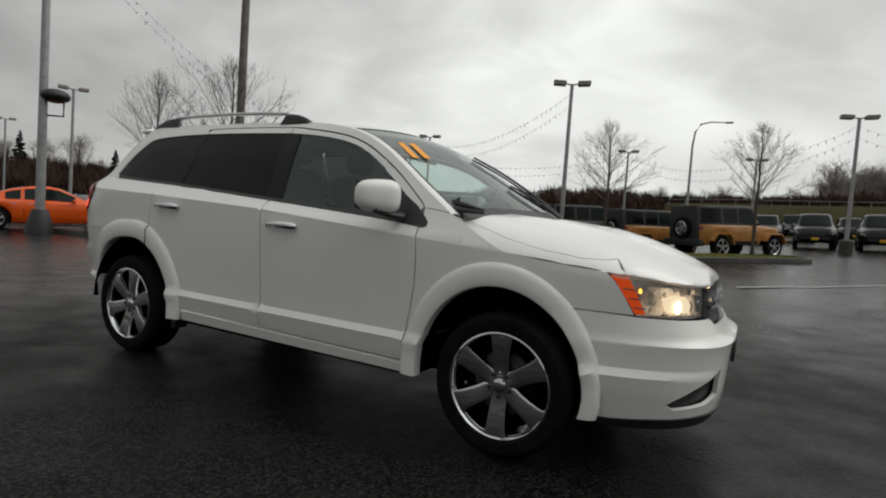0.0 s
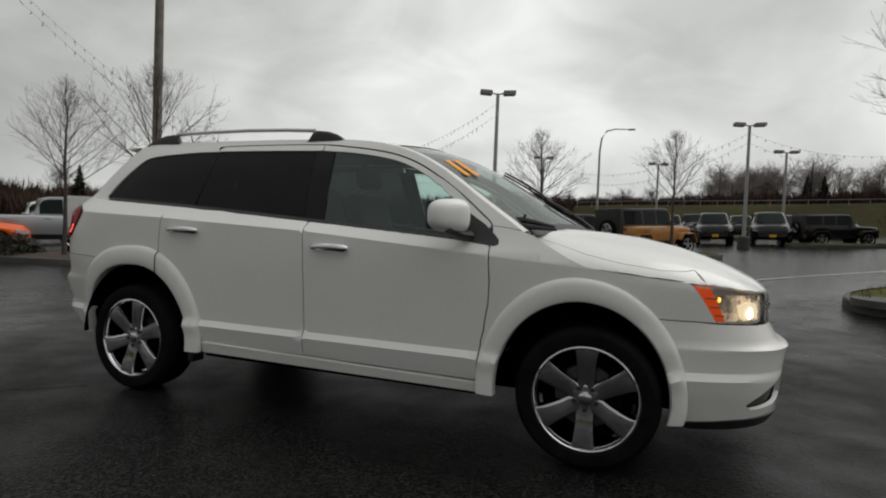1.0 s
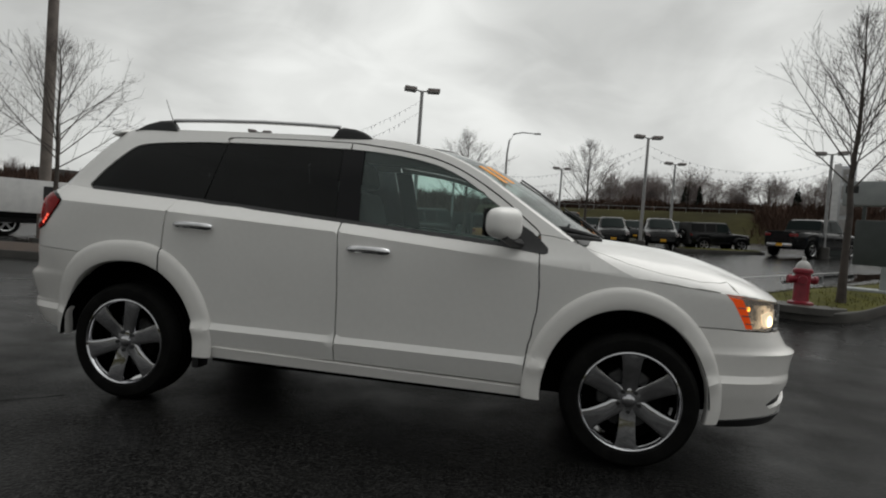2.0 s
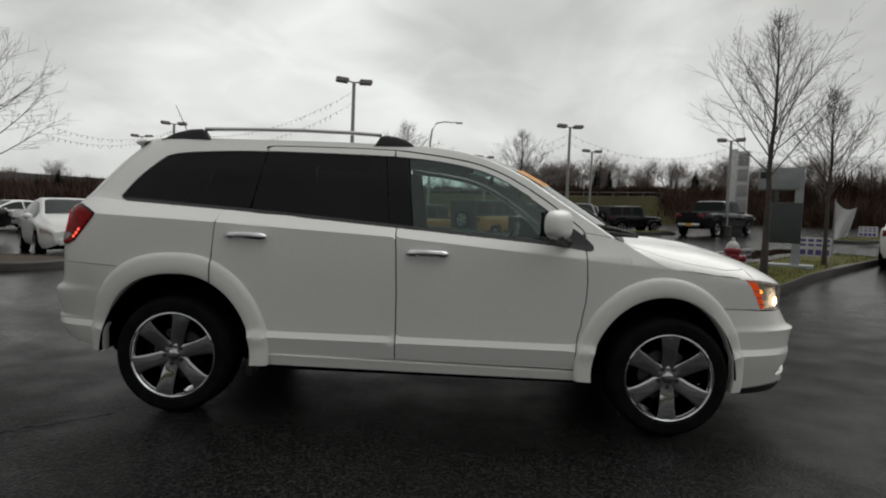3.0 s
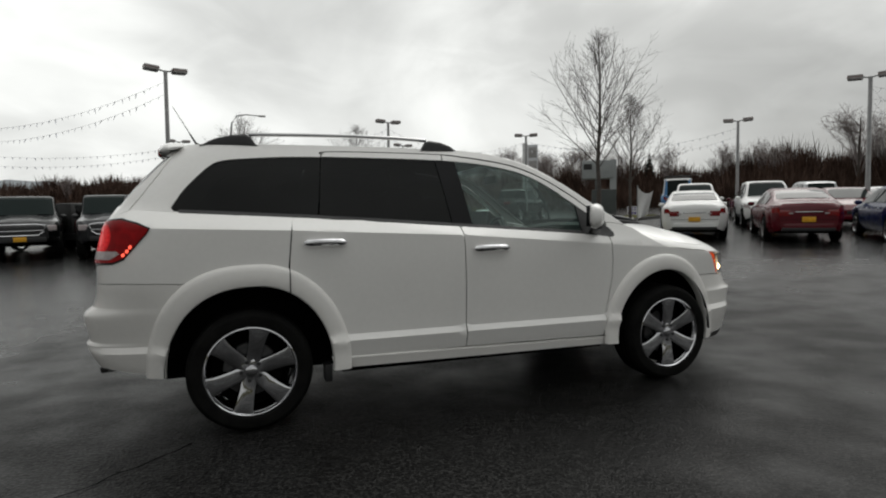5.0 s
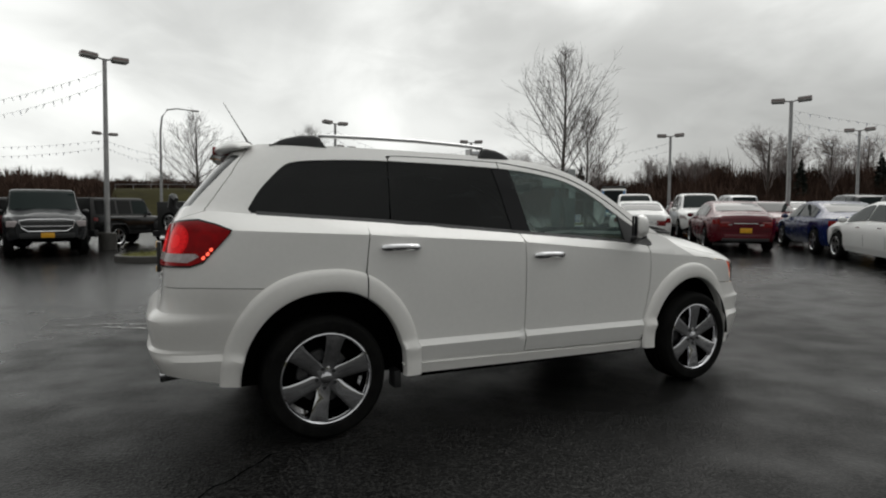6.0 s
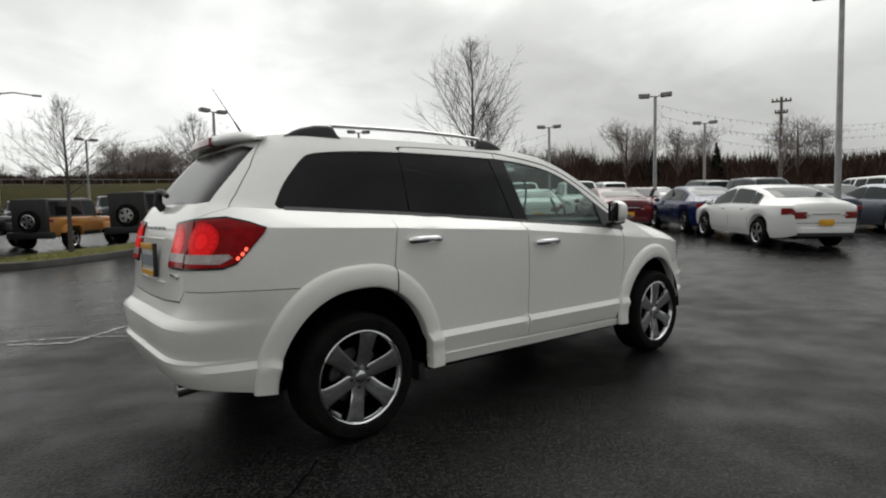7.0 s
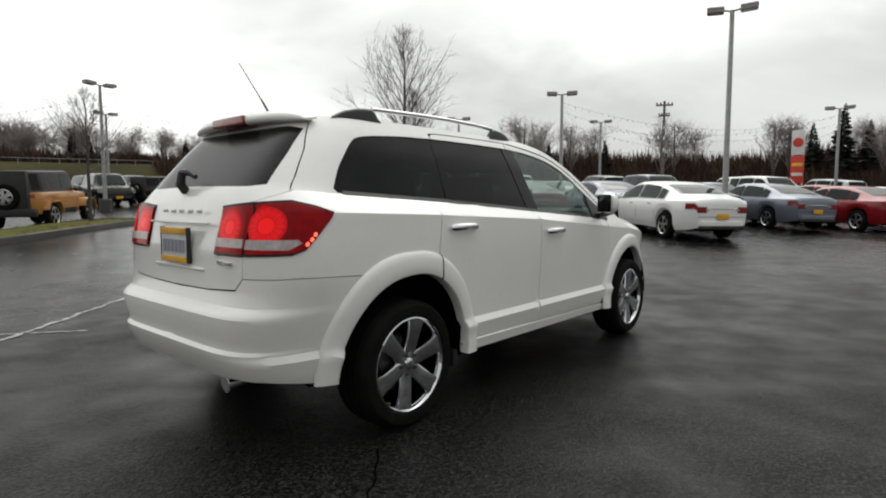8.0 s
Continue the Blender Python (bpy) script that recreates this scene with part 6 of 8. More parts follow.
    if kind == "pickup":
        z1 = sec(h)[4][1] + 0.06
        zg = zf + 0.17
        box(bm, h - 0.06, h + 0.010, -W * 0.60, W * 0.60, zg, z1, 0.012)
        grille = part("grille", bm, BLACK_PLASTIC, car, "dark grille in a chrome frame")
        frame_pts = [(-0.62, z1 + 0.01), (-0.40, z1 + 0.045), (0.40, z1 + 0.045), (0.62, z1 + 0.01), (0.58, zg + 0.10), (0.44, zg), (-0.44, zg), (-0.58, zg + 0.10), (-0.62, z1 + 0.01)]
        bm = bmesh.new()
        tube(bm, [(h + 0.015, W * y, z) for y, z in frame_pts], 0.020, 6)
        part("grille_frame", bm, CHROME, grille, "chrome surround")
        bm = bmesh.new()
        box(bm, h + 0.005, h + 0.022, -W * 0.60, W * 0.60, (zg + z1) / 2 - 0.014, (zg + z1) / 2 + 0.014, 0.005)
        part("grille_bar", bm, CHROME, grille)
        for side in (-1, 1):
            bm = bmesh.new()
            box(bm, h - 0.10, h - 0.005, min(side * W * 0.66, side * W * 0.90), max(side * W * 0.66, side * W * 0.90), z1 - 0.15, z1 + 0.01, 0.03, 3)
            part("head_lamp", bm, LAMP_WHITE, car, "clear head lamp")
        vv, ff = grid(lambda u, v: (1.36 + (h - 0.22 - 1.36) * u, W * 0.56 * (2 * v - 1) * (1 - 0.1 * u), sec(1.36 + (h - 0.22 - 1.36) * u)[8][1] + 0.045 * min(1, 4 * v, 4 - 4 * v) * min(1, 8 - 8 * u)), 10, 12)
        raw("bonnet_bulge", vv, ff, body, car)
        bm = bmesh.new()
    else:
        box(bm, h - 0.02, h + 0.012, -W * 0.42, W * 0.42, fz + 0.02, sec(h)[4][1] - 0.01, 0.008)
        part("grille", bm, BLACK_PLASTIC, car, "dark grille")
    bm = bmesh.new()
    box(bm, h - 0.08, h + 0.03, -W * 0.62, W * 0.62, zf - 0.02, zf + 0.13, 0.03)
    part("front_bumper", bm, BLACK_PLASTIC if boxy else body, car)
    bm = bmesh.new()
    box(bm, -h - 0.03, -h + 0.08, -W * 0.60, W * 0.60, zr - 0.02, zr + 0.15, 0.03)
    part("rear_bumper", bm, (CHROME if kind == "pickup" else BLACK_PLASTIC) if boxy else body, car)
    if not boxy:
        zl, zm = sec(-h)[0][1], sec(-h)[2][1]
        we = sec(-h)[2][0]
        bm = bmesh.new()
        box(bm, -h - 0.040, -h + 0.12, -we * 0.92, we * 0.92, zl - 0.05, zl + 0.035, 0.012)
        part("rear_valance", bm, BLACK_PLASTIC, car, "black lower valance")
        bm = bmesh.new()
        box(bm, -h - 0.003, -h + 0.01, -we * 0.97, we * 0.97, zl + 0.235, zl + 0.245)
        part("lid_seam", bm, VOID, car)
        bm = bmesh.new()
        box(bm, -h - 0.012, -h + 0.01, -0.30, 0.30, zm + 0.09, zm + 0.115, 0.006)
        part("lid_handle", bm, CHROME, car, "bright trim over the plate")
        for side in (-1, 1):
            bm = bmesh.new()
            box(bm, -h - 0.014, -h + 0.01, side * we * 0.62 - 0.05, side * we * 0.62 + 0.05, zm + 0.05, zm + 0.085, 0.008)
            part("reverse_lamp", bm, LAMP_WHITE, car)
    if plates:
        for sx, z in ((h + 0.034, zf + 0.06), (-h - 0.036, (zr + 0.24) if not boxy else zr + 0.07)):
            bm = bmesh.new()
            box(bm, sx - 0.006, sx + 0.006, -0.15, 0.15, z - 0.055, z + 0.075, 0.003)
            part("dealer_plate", bm, PLATE_YELLOW, car, "yellow dealer plate")
    bm = bmesh.new()
    box(bm, -h + 0.55, h - 0.55, -W * 0.76, W * 0.76, z0 - 0.02, z0 + 0.30)
    box(bm, -h + 0.1, h - 0.1, -W * 0.46, W * 0.46, z0 + 0.02, z0 + 0.30)
    for xa in (k["xf"], k["xr"]):
        box(bm, xa - ar, xa + ar, -W * 0.74, W * 0.74, z0, r + ar + 0.02)
    part("underbody", bm, VOID, car)
    if k.get("bed"):
        bm = bmesh.new()
        box(bm, -h + 0.10, -1.05, -W * 0.80, W * 0.80, 1.235, 1.262, 0.004)
        part("bed_cover", bm, SOFT_TOP, car, "black bed cover")
    if k.get("spare"):
        # reaches down over the body-colour tailgate too, painting its shade black
        bm = bmesh.new()
        box(bm, -2.116, -h + 0.05, -W * 0.72, W * 0.72, 0.58, 1.79, 0.02)
        part("dark_back", bm, SOFT_TOP, car, "black hard top back, tailgate shade blacked in below")
        bm = bmesh.new()
        box(bm, -2.17, -h + 0.02, -W * 0.95, W * 0.95, 0.42, 0.66, 0.03)
        part("rear_skirt", bm, BLACK_PLASTIC, car)
        bm = bmesh.new()
        lathe(bm, [(0.20, -0.02), (0.36, -0.02), (0.39, 0.04), (0.39, 0.16), (0.36, 0.2), (0.0, 0.2)], 26, "x", (-h - 0.19, -0.02, 1.02))
        sp = part("spare_wheel", bm, RUBBER, car, "spare wheel on the tailgate")
        bm = bmesh.new()
        lathe(bm, [(0.0, 0.0), (0.09, -0.005), (0.20, 0.0), (0.22, -0.03), (0.24, -0.02)], 26, "x", (-h - 0.19, -0.02, 1.02))
        part("rim", bm, SATIN, sp, "alloy rim")
        for i in range(5):
            bm = bmesh.new()
            a = 2 * math.pi * (i + 0.5) / 5
            c, q = math.cos(a), math.sin(a)
            vs = [bm.verts.new((-h - 0.200, -0.02 + rr * c - w * q, 1.02 + rr * q + w * c)) for rr, w in ((0.085, -0.012), (0.195, -0.050), (0.195, 0.050), (0.085, 0.012))]
            bm.faces.new(vs)
            part("rim_window", bm, VOID, sp)
    return car


FLEET = {}


def park(kind, colour, x, y, heading, label, group="parked cars", two_tone=None):
    key = (kind, colour, two_tone)
    size = Matrix.Scale(0.93 if kind == "off_roader" else 1.0, 4)
    if key not in FLEET:
        car = build_vehicle(kind, colour, two_tone)
        car.matrix_basis = on_ground(x, y, heading) @ size
        FLEET[key] = car
    else:
        car = copy_thing(FLEET[key], on_ground(x, y, heading) @ size)
    cat = {"sedan": "car", "coupe": "car", "suv": "car", "off_roader": "car", "pickup": "pickup truck", "van": "van"}[kind]
    return tagged(car, label, cat, group)


def fill_lot():
    park("sedan", "white", 12.3, 2.6, 50, "white sedan standing in the driving lane", "cars in the lane")
    row = [("white", "sedan", "white sedan in the first row"), ("red", "sedan", "dark red sedan in the first row"), ("blue", "sedan", "deep blue sedan in the first row"),
           ("navy", "sedan", "navy sedan parked in the first row"), ("steel", "sedan", "steel blue sedan in the first row"), ("bright_red", "sedan", "red sedan in the first row"), ("navy", "sedan", "navy sedan at the row's end")]
    for i, (c, kd, lab) in enumerate(row):
        park(kd, c, 12.0 + 1.55 * i, 10.2 - 2.2 * i, 48, lab, "first row of cars")
    second = [("suv", "white"), ("suv", "white"), ("sedan", "red"), ("sedan", "white"), ("suv", "navy"), ("sedan", "silver"), ("suv", "white"), ("sedan", "bright_red"), ("sedan", "white"), ("suv", "grey")]
    for i, (kd, c) in enumerate(second):
        park(kd, c, 16.2 + 1.52 * i, 14.6 - 2.0 * i, 228, f"{c.replace('_', ' ')} {'sport utility' if kd == 'suv' else 'sedan'} facing out, second row".replace("navy", "navy blue"), "second row of cars")
    third = [("sedan", "red"), ("suv", "silver"), ("sedan", "white"), ("suv", "grey"), ("sedan", "white"), ("sedan", "bright_red"), ("suv", "white"), ("sedan", "steel"), ("suv", "silver"), ("sedan", "red"), ("sedan", "white")]
    for i, (kd, c) in enumerate(third):
        park(kd, c, 22.6 + 1.52 * i, 17.6 - 2.0 * i, 48, f"{c.replace('_', ' ')} {'sport utility' if kd == 'suv' else 'sedan'} in the far back row", "back row of cars")
    van = park("van", "sky", 24.1, 24.4, 48, "sky blue van with a white roof", "vans", "white")
    bm = bmesh.new()
    box(bm, -2.0, 0.6, -0.72, 0.72, 2.36, 2.40, 0.01)
    for x in (-1.7, -0.6, 0.4):
        for y in (-0.70, 0.66):
            box(bm, x, x + 0.04, y, y + 0.04, 2.20, 2.37)
    part("roof_rack", bm, BLACK_PLASTIC, van, "flat black roof rack")
    # off-roaders beyond the planted island
    for c, x, y, lab in (("amber", 1.6, 17.9, "tan orange off-roader with black hard top"), ("amber", -0.95, 18.7, "tan orange off-roader beside its twin"), ("black", -3.65, 19.6, "black off-roader with spare wheel behind"), ("red", -6.45, 20.5, "dark red off-roader with black hard top"), ("black", -9.2, 21.4, "black off-roader at the row's end"), ("black", 10.4, 29.6, "black off-roader parked near the road")):
        park("off_roader", c, x, y, 51 if x < 5 else 15, lab, "off-roaders")
    park("suv", "black", 5.0, 31.0, -93, "black sport utility facing the lane", "dark sport utilities")
    park("suv", "black", 7.6, 30.4, -95, "black sport utility beside its twin", "dark sport utilities")
    park("suv", "grey", 2.9, 37.0, -92, "charcoal sport utility further back", "dark sport utilities")
    park("pickup", "black", 14.2, 27.0, 40, "black pickup truck with yellow plate", "pickup trucks")
    park("pickup", "grey", -5.6, 16.9, -79, "charcoal pickup truck with chrome grille", "pickup trucks")
    park("pickup", "black", -8.2, 17.4, -76, "black pickup truck beside the charcoal one", "pickup trucks")
    park("sedan", "white", -9.9, 10.2, -46, "white sedan facing the lane", "cars on the west side")
    park("sedan", "bright_red", -19.5, 29.5, 30, "red sedan behind the white one", "cars on the west side")
    for i, (c, lab) in enumerate((("silver", "silver sedan in the west row"), ("bright_red", "red sedan in the west row"), ("silver", "silver sedan beyond the red one"), ("white", "white sedan in the west row"))):
        park("sedan", c, -13.3 - 2.75 * i, 21.8 + 0.35 * i, -112, lab, "cars on the west side")
    park("sedan", "bright_red", -20.5, 33.5, 30, "red sedan in the west row", "cars on the west side")
    park("coupe", "orange", -18.9, 7.0, 66, "bright orange coupe parked side-on", "cars on the west side")
    park("pickup", "silver", -18.0, 10.6, 60, "silver pickup truck by the banner", "pickup trucks")
    park("pickup", "black", -16.9, 12.3, 55, "black pickup truck under the banner", "pickup trucks")
    park("pickup", "white", -24.5, 14.5, 62, "white pickup truck behind the coupe", "pickup trucks")
    park("sedan", "bright_red", -27.0, 10.5, 66, "red sedan behind the coupe", "cars on the west side")
    for i, (kd, c) in enumerate((("suv", "black"), ("suv", "grey"), ("pickup", "black"), ("suv", "black"), ("suv", "navy"), ("suv", "grey"))):
        park(kd, c, -1.5 + 3.2 * i, 43.5 + 0.3 * i, -90, "dark vehicle in the far row under the bank", "far dark row")


fill_lot()


# ---- islands, posts, trees, signs ----
def island(name, pts, label, soil=None):
    """A raised planted island: concrete kerb ring and lawn inside, or bare soil."""
    n = len(pts)
    c = (sum(p[0] for p in pts) / n, sum(p[1] for p in pts) / n)
    shrink = lambda d: [(p[0] + (c[0] - p[0]) * d / max(0.1, math.hypot(c[0] - p[0], c[1] - p[1])), p[1] + (c[1] - p[1]) * d / max(0.1, math.hypot(c[0] - p[0], c[1] - p[1]))) for p in pts]
    thing = empty(name, None, label, "island", kind="structure")
    rings = [(shrink(0), -0.05), (shrink(0.01), 0.13), (shrink(0.035), 0.15), (shrink(0.14), 0.15), (shrink(0.15), 0.10)]
    verts, faces = [], []
    for ring, z in rings:
        verts += [(x, y, lift(x, y) + z) for x, y in ring]
    for i in range(len(rings) - 1):
        for k in range(n):
            faces.append((i * n + k, i * n + (k + 1) % n, (i + 1) * n + (k + 1) % n, (i + 1) * n + k))
    raw("kerb", verts, faces, CONCRETE, thing)
    ring = shrink(0.15)
    verts = [(x, y, lift(x, y) + 0.13) for x, y in ring] + [(c[0] + (x - c[0]) * 0.5, c[1] + (y - c[1]) * 0.5, lift(c[0] + (x - c[0]) * 0.5, c[1] + (y - c[1]) * 0.5) + 0.19) for x, y in ring] + [(*c, lift(*c) + 0.20)]
    faces = [(k, (k + 1) % n, n + (k + 1) % n, n + k) for k in range(n)] + [(n + k, n + (k + 1) % n, 2 * n) for k in range(n)]
    raw("soil_bed" if soil else "lawn", verts, faces, soil or GRASS, thing, angle=180)
    if soil:
        return thing
    # blades
    rnd = random.Random(7)
    bv, bf = [], []
    xs, ys = [p[0] for p in pts], [p[1] for p in pts]
    poly = shrink(0.2)
    for _ in range(4500):
        x, y = rnd.uniform(min(xs), max(xs)), rnd.uniform(min(ys), max(ys))
        if not bool(inside(np.array([x]), np.array([y]), poly)[0]):
            continue
        z, a, hh = lift(x, y) + 0.15, rnd.uniform(0, 6.28), rnd.uniform(0.04, 0.09)
        b = len(bv)
        bv += [(x - 0.008 * math.cos(a), y - 0.008 * math.sin(a), z), (x + 0.008 * math.cos(a), y + 0.008 * math.sin(a), z), (x + rnd.uniform(-0.03, 0.03), y + rnd.uniform(-0.03, 0.03), z + hh)]
        bf.append((b, b + 1, b + 2))
    tagged(raw("grass_blades", bv, bf, GRASS, None, flat=True), "short wet winter grass on an island", "grass", kind="stuff")
    return thing


def capsule(a, b, w, n=10):
    """Outline of a rounded strip from a to b, w wide."""
    d = math.atan2(b[1] - a[1], b[0] - a[0])
    m = max(2, int(math.hypot(b[0] - a[0], b[1] - a[1]) / 1.2))
    out = []
    for p, base in ((b, d - math.pi / 2), (a, d + math.pi / 2)):
        out += [(p[0] + w / 2 * math.cos(base + math.pi * k / n), p[1] + w / 2 * math.sin(base + math.pi * k / n)) for k in range(n + 1)]
        q = a if p is b else b
        e = base + math.pi
        out += [(p[0] + (q[0] - p[0]) * k / m + w / 2 * math.cos(e), p[1] + (q[1] - p[1]) * k / m + w / 2 * math.sin(e)) for k in range(1, m)]
    return out


island("island_east", capsule((5.3, 6.3), (10.6, 11.3), 1.7), "planted island with kerb, hydrant, trees and sign")
island("island_north", capsule((-2.5, 12.5), (3.0, 16.7), 1.9), "planted island with kerb and two bare trees")
island("island_lane", capsule((16.9, 20.7), (20.2, 22.6), 1.6), "small grass island with kerb beside the lane")
island("island_median", capsule((8.4, 27.8), (11.7, 27.5), 1.1), "narrow grass median with kerb across the lane")
island("island_west", capsule((-8.6, 6.9), (-17.5, 7.0), 2.0), "dark mulched island with kerb and bare trees", MULCH)


def bare_tree(x, y, height, seed, spread=1.0, trunk_r=0.07, fork=0.38):
    """A leafless young street tree: straight leader, an egg-shaped crown of rising limbs, many fine twigs."""
    rnd = random.Random(seed)
    base = Vector((x, y, lift(x, y) + 0.12))
    thing = empty("bare_tree", Matrix.Translation(base), "leafless young street tree with fine upswept twigs", "tree", "street trees")
    wood, twigs = [], []

    def shoot(p, d, length, r, n, rise, wander):
        pts, rad = [p], [r]
        for i in range(n):
            d = (d + Vector((rnd.uniform(-1, 1), rnd.uniform(-1, 1), rnd.uniform(-0.5, 0.5))) * wander + Vector((0, 0, rise))).normalized()
            p = p + d * (length / n)
            pts.append(p)
            rad.append(max(0.0018, r * (1 - 0.75 * (i + 1) / n)))
        return pts, rad

    def off(d, angle):
        side = d.cross(Vector((rnd.uniform(-1, 1), rnd.uniform(-1, 1), rnd.uniform(-1, 1)))).normalized()
        return (d * math.cos(angle) + side * math.sin(angle)).normalized()

    def along(pts, f):
        i = min(len(pts) - 2, int(f * (len(pts) - 1)))
        return pts[i].lerp(pts[i + 1], f * (len(pts) - 1) - i), (pts[i + 1] - pts[i]).normalized()
    h = height
    lead, lr = [Vector((0, 0, -0.1))], [trunk_r * 1.25]
    for i in range(10):
        f = (i + 1) / 10
        sway = 0.009 * h * f
        lead.append(Vector((rnd.uniform(-sway, sway), rnd.uniform(-sway, sway), h * 0.97 * f)))
        lr.append(max(0.004, trunk_r * (1 - f) ** 0.8))
    count = 34
    for k in range(count):
        u = k / count
        f = fork + (0.93 - fork) * u ** 0.95
        q, up = along(lead, f)
        a = k * 2.4 + rnd.uniform(-0.5, 0.5)
        tilt = radians((56 - 34 * u) * spread) * rnd.uniform(0.75, 1.1)
        dd = Vector((math.cos(a) * math.sin(tilt), math.sin(a) * math.sin(tilt), math.cos(tilt)))
        length = h * (0.43 * spread ** 0.5 * (1 - u) ** 1.15 * min(1, 0.90 + 1.8 * u) + 0.05) * rnd.uniform(0.8, 1.15)
        r = min(trunk_r, 0.06) * (0.17 * (1 - u) + 0.06)
        pts, rad = shoot(q, dd, length, r, 5, 0.035, 0.06)
        wood.append((pts, rad))
        for j in range(int(14 - 8 * u)):
            g = rnd.uniform(0.15, 0.98)
            p1, d1 = along(pts, g)
            tp, tr = shoot(p1, off(d1, radians(rnd.uniform(22, 48))), length * (0.46 - 0.24 * g) * rnd.uniform(0.7, 1.3), max(0.0028, r * 0.45 * (1 - 0.5 * g)), 3, 0.07, 0.10)
            twigs.append((tp, tr))
            for _ in range(3):
                p2, d2 = along(tp, rnd.uniform(0.15, 1.0))
                twigs.append(shoot(p2, off(d2, radians(rnd.uniform(18, 45))), rnd.uniform(0.10, 0.30) * h / 4.5, 0.0026, 2, 0.08, 0.12))
    bm = bmesh.new()
    tube(bm, lead, lr, 10)
    part("trunk", bm, BARK, thing)
    for name, items, sides, mat in (("branchwork", wood, 5, BARK), ("twiggery", twigs, 3, TWIGS)):
        V, F = [], []
        for pts, rad in items:
            rings = []
            for i, q in enumerate(pts):
                d = (pts[min(i + 1, len(pts) - 1)] - pts[max(i - 1, 0)]).normalized()
                a = d.cross(Vector((0.3, 0.9, 0.1))).normalized()
                b = d.cross(a)
                rings.append(len(V))
                V += [q + rad[i] * (math.cos(2 * math.pi * j / sides) * a + math.sin(2 * math.pi * j / sides) * b) for j in range(sides)]
            for r0, r1 in zip(rings, rings[1:]):
                F += [(r0 + j, r0 + (j + 1) % sides, r1 + (j + 1) % sides, r1 + j) for j in range(sides)]
        raw(name, V, F, mat, thing)
    return thing


for tx_, ty_, th_, sd_, sp_, tr_ in ((5.84, 6.37, 5.0, 3, 0.92, 0.065), (8.15, 8.3, 4.0, 5, 0.82, 0.05), (-1.45, 13.3, 4.0, 8, 1.12, 0.06), (2.35, 16.2, 4.2, 13, 1.15, 0.06), (-9.17, 6.4, 4.8, 21, 1.05, 0.06), (-12.6, 6.7, 4.8, 34, 1.05, 0.06)):
    bare_tree(tx_, ty_, th_, sd_, sp_, tr_)


def lot_lamp(x, y, top, turn=15.0, big=1.0):
    """A square-section lamp post with two shoebox heads on a concrete pier."""
    g = lift(x, y)
    thing = empty("lot_lamp", Matrix.Translation((x, y, g)) @ pose(0, 0, 0, 0, 0, turn), "grey lot lamp with two shoebox heads", "lamp post", "lot lamps")
    hgt = top - g
    bm = bmesh.new()
    tube(bm, [(0, 0, 0.5), (0, 0, hgt * 0.5), (0, 0, hgt)], [0.085, 0.075, 0.062], 12)
    part("pole", bm, GALVANISED, thing)
    bm = bmesh.new()
    lathe(bm, [(0.0, 0.55), (0.24, 0.55), (0.26, 0.52), (0.26, -0.1)], 18, "z")
    part("pier", bm, CONCRETE, thing, "concrete pier")
    for s in (-1, 1):
        bm = bmesh.new()
        tube(bm, [(0, 0, hgt - 0.03), (s * 0.24, 0, hgt + 0.02)], 0.03, 8)
        part("arm", bm, GALVANISED, thing)
        bm = bmesh.new()
        tilt = pose(s * 0.44, 0, hgt + 0.03, 0, s * -3, 0)
        box(bm, -0.23, 0.23, -0.17, 0.17, -0.075, 0.085, 0.03, 2, tilt)
        hd = part("lamp_head", bm, LAMP_GREY, thing)
        bm = bmesh.new()
        box(bm, -0.233, 0.233, -0.173, 0.173, 0.005, 0.025, 0.002, 1, tilt)
        part("head_stripe", bm, LAMP_STRIPE, hd, "dull red stripe")
        bm = bmesh.new()
        box(bm, -0.20, 0.20, -0.14, 0.14, -0.083, -0.073, 0.002, 1, tilt)
        part("lens", bm, LAMP_GLASS, hd)
    return thing


LAMPS = {"A": (-3.95, 17.1, 6.35), "B": (5.65, 24.9, 6.35), "C": (22.0, 17.9, 6.0), "D": (19.4, 9.8, 6.05), "E": (8.9, 34.0, 6.4), "F": (-5.5, 35.5, 6.4), "G": (2.0, 39.4, 6.4), "J": (-16.1, 27.4, 6.2), "K": (-21.2, 33.1, 6.2), "H": (14.7, 1.70, 6.78), "I": (33.2, 0.9, 6.2), "L": (14.2, 25.8, 6.1), "N": (-28.7, 12.7, 6.4), "M": (-48.4, 18.0, 6.4), "P": (30.4, 13.1, 6.3)}
TURNS = {"A": 20, "B": 12, "D": -60, "C": -50, "H": -75, "I": -80, "L": -25, "P": -60, "N": 65, "M": 65}
for key_, (lx_, ly_, lz_) in LAMPS.items():
    lot_lamp(lx_, ly_, lz_, TURNS.get(key_, 15))


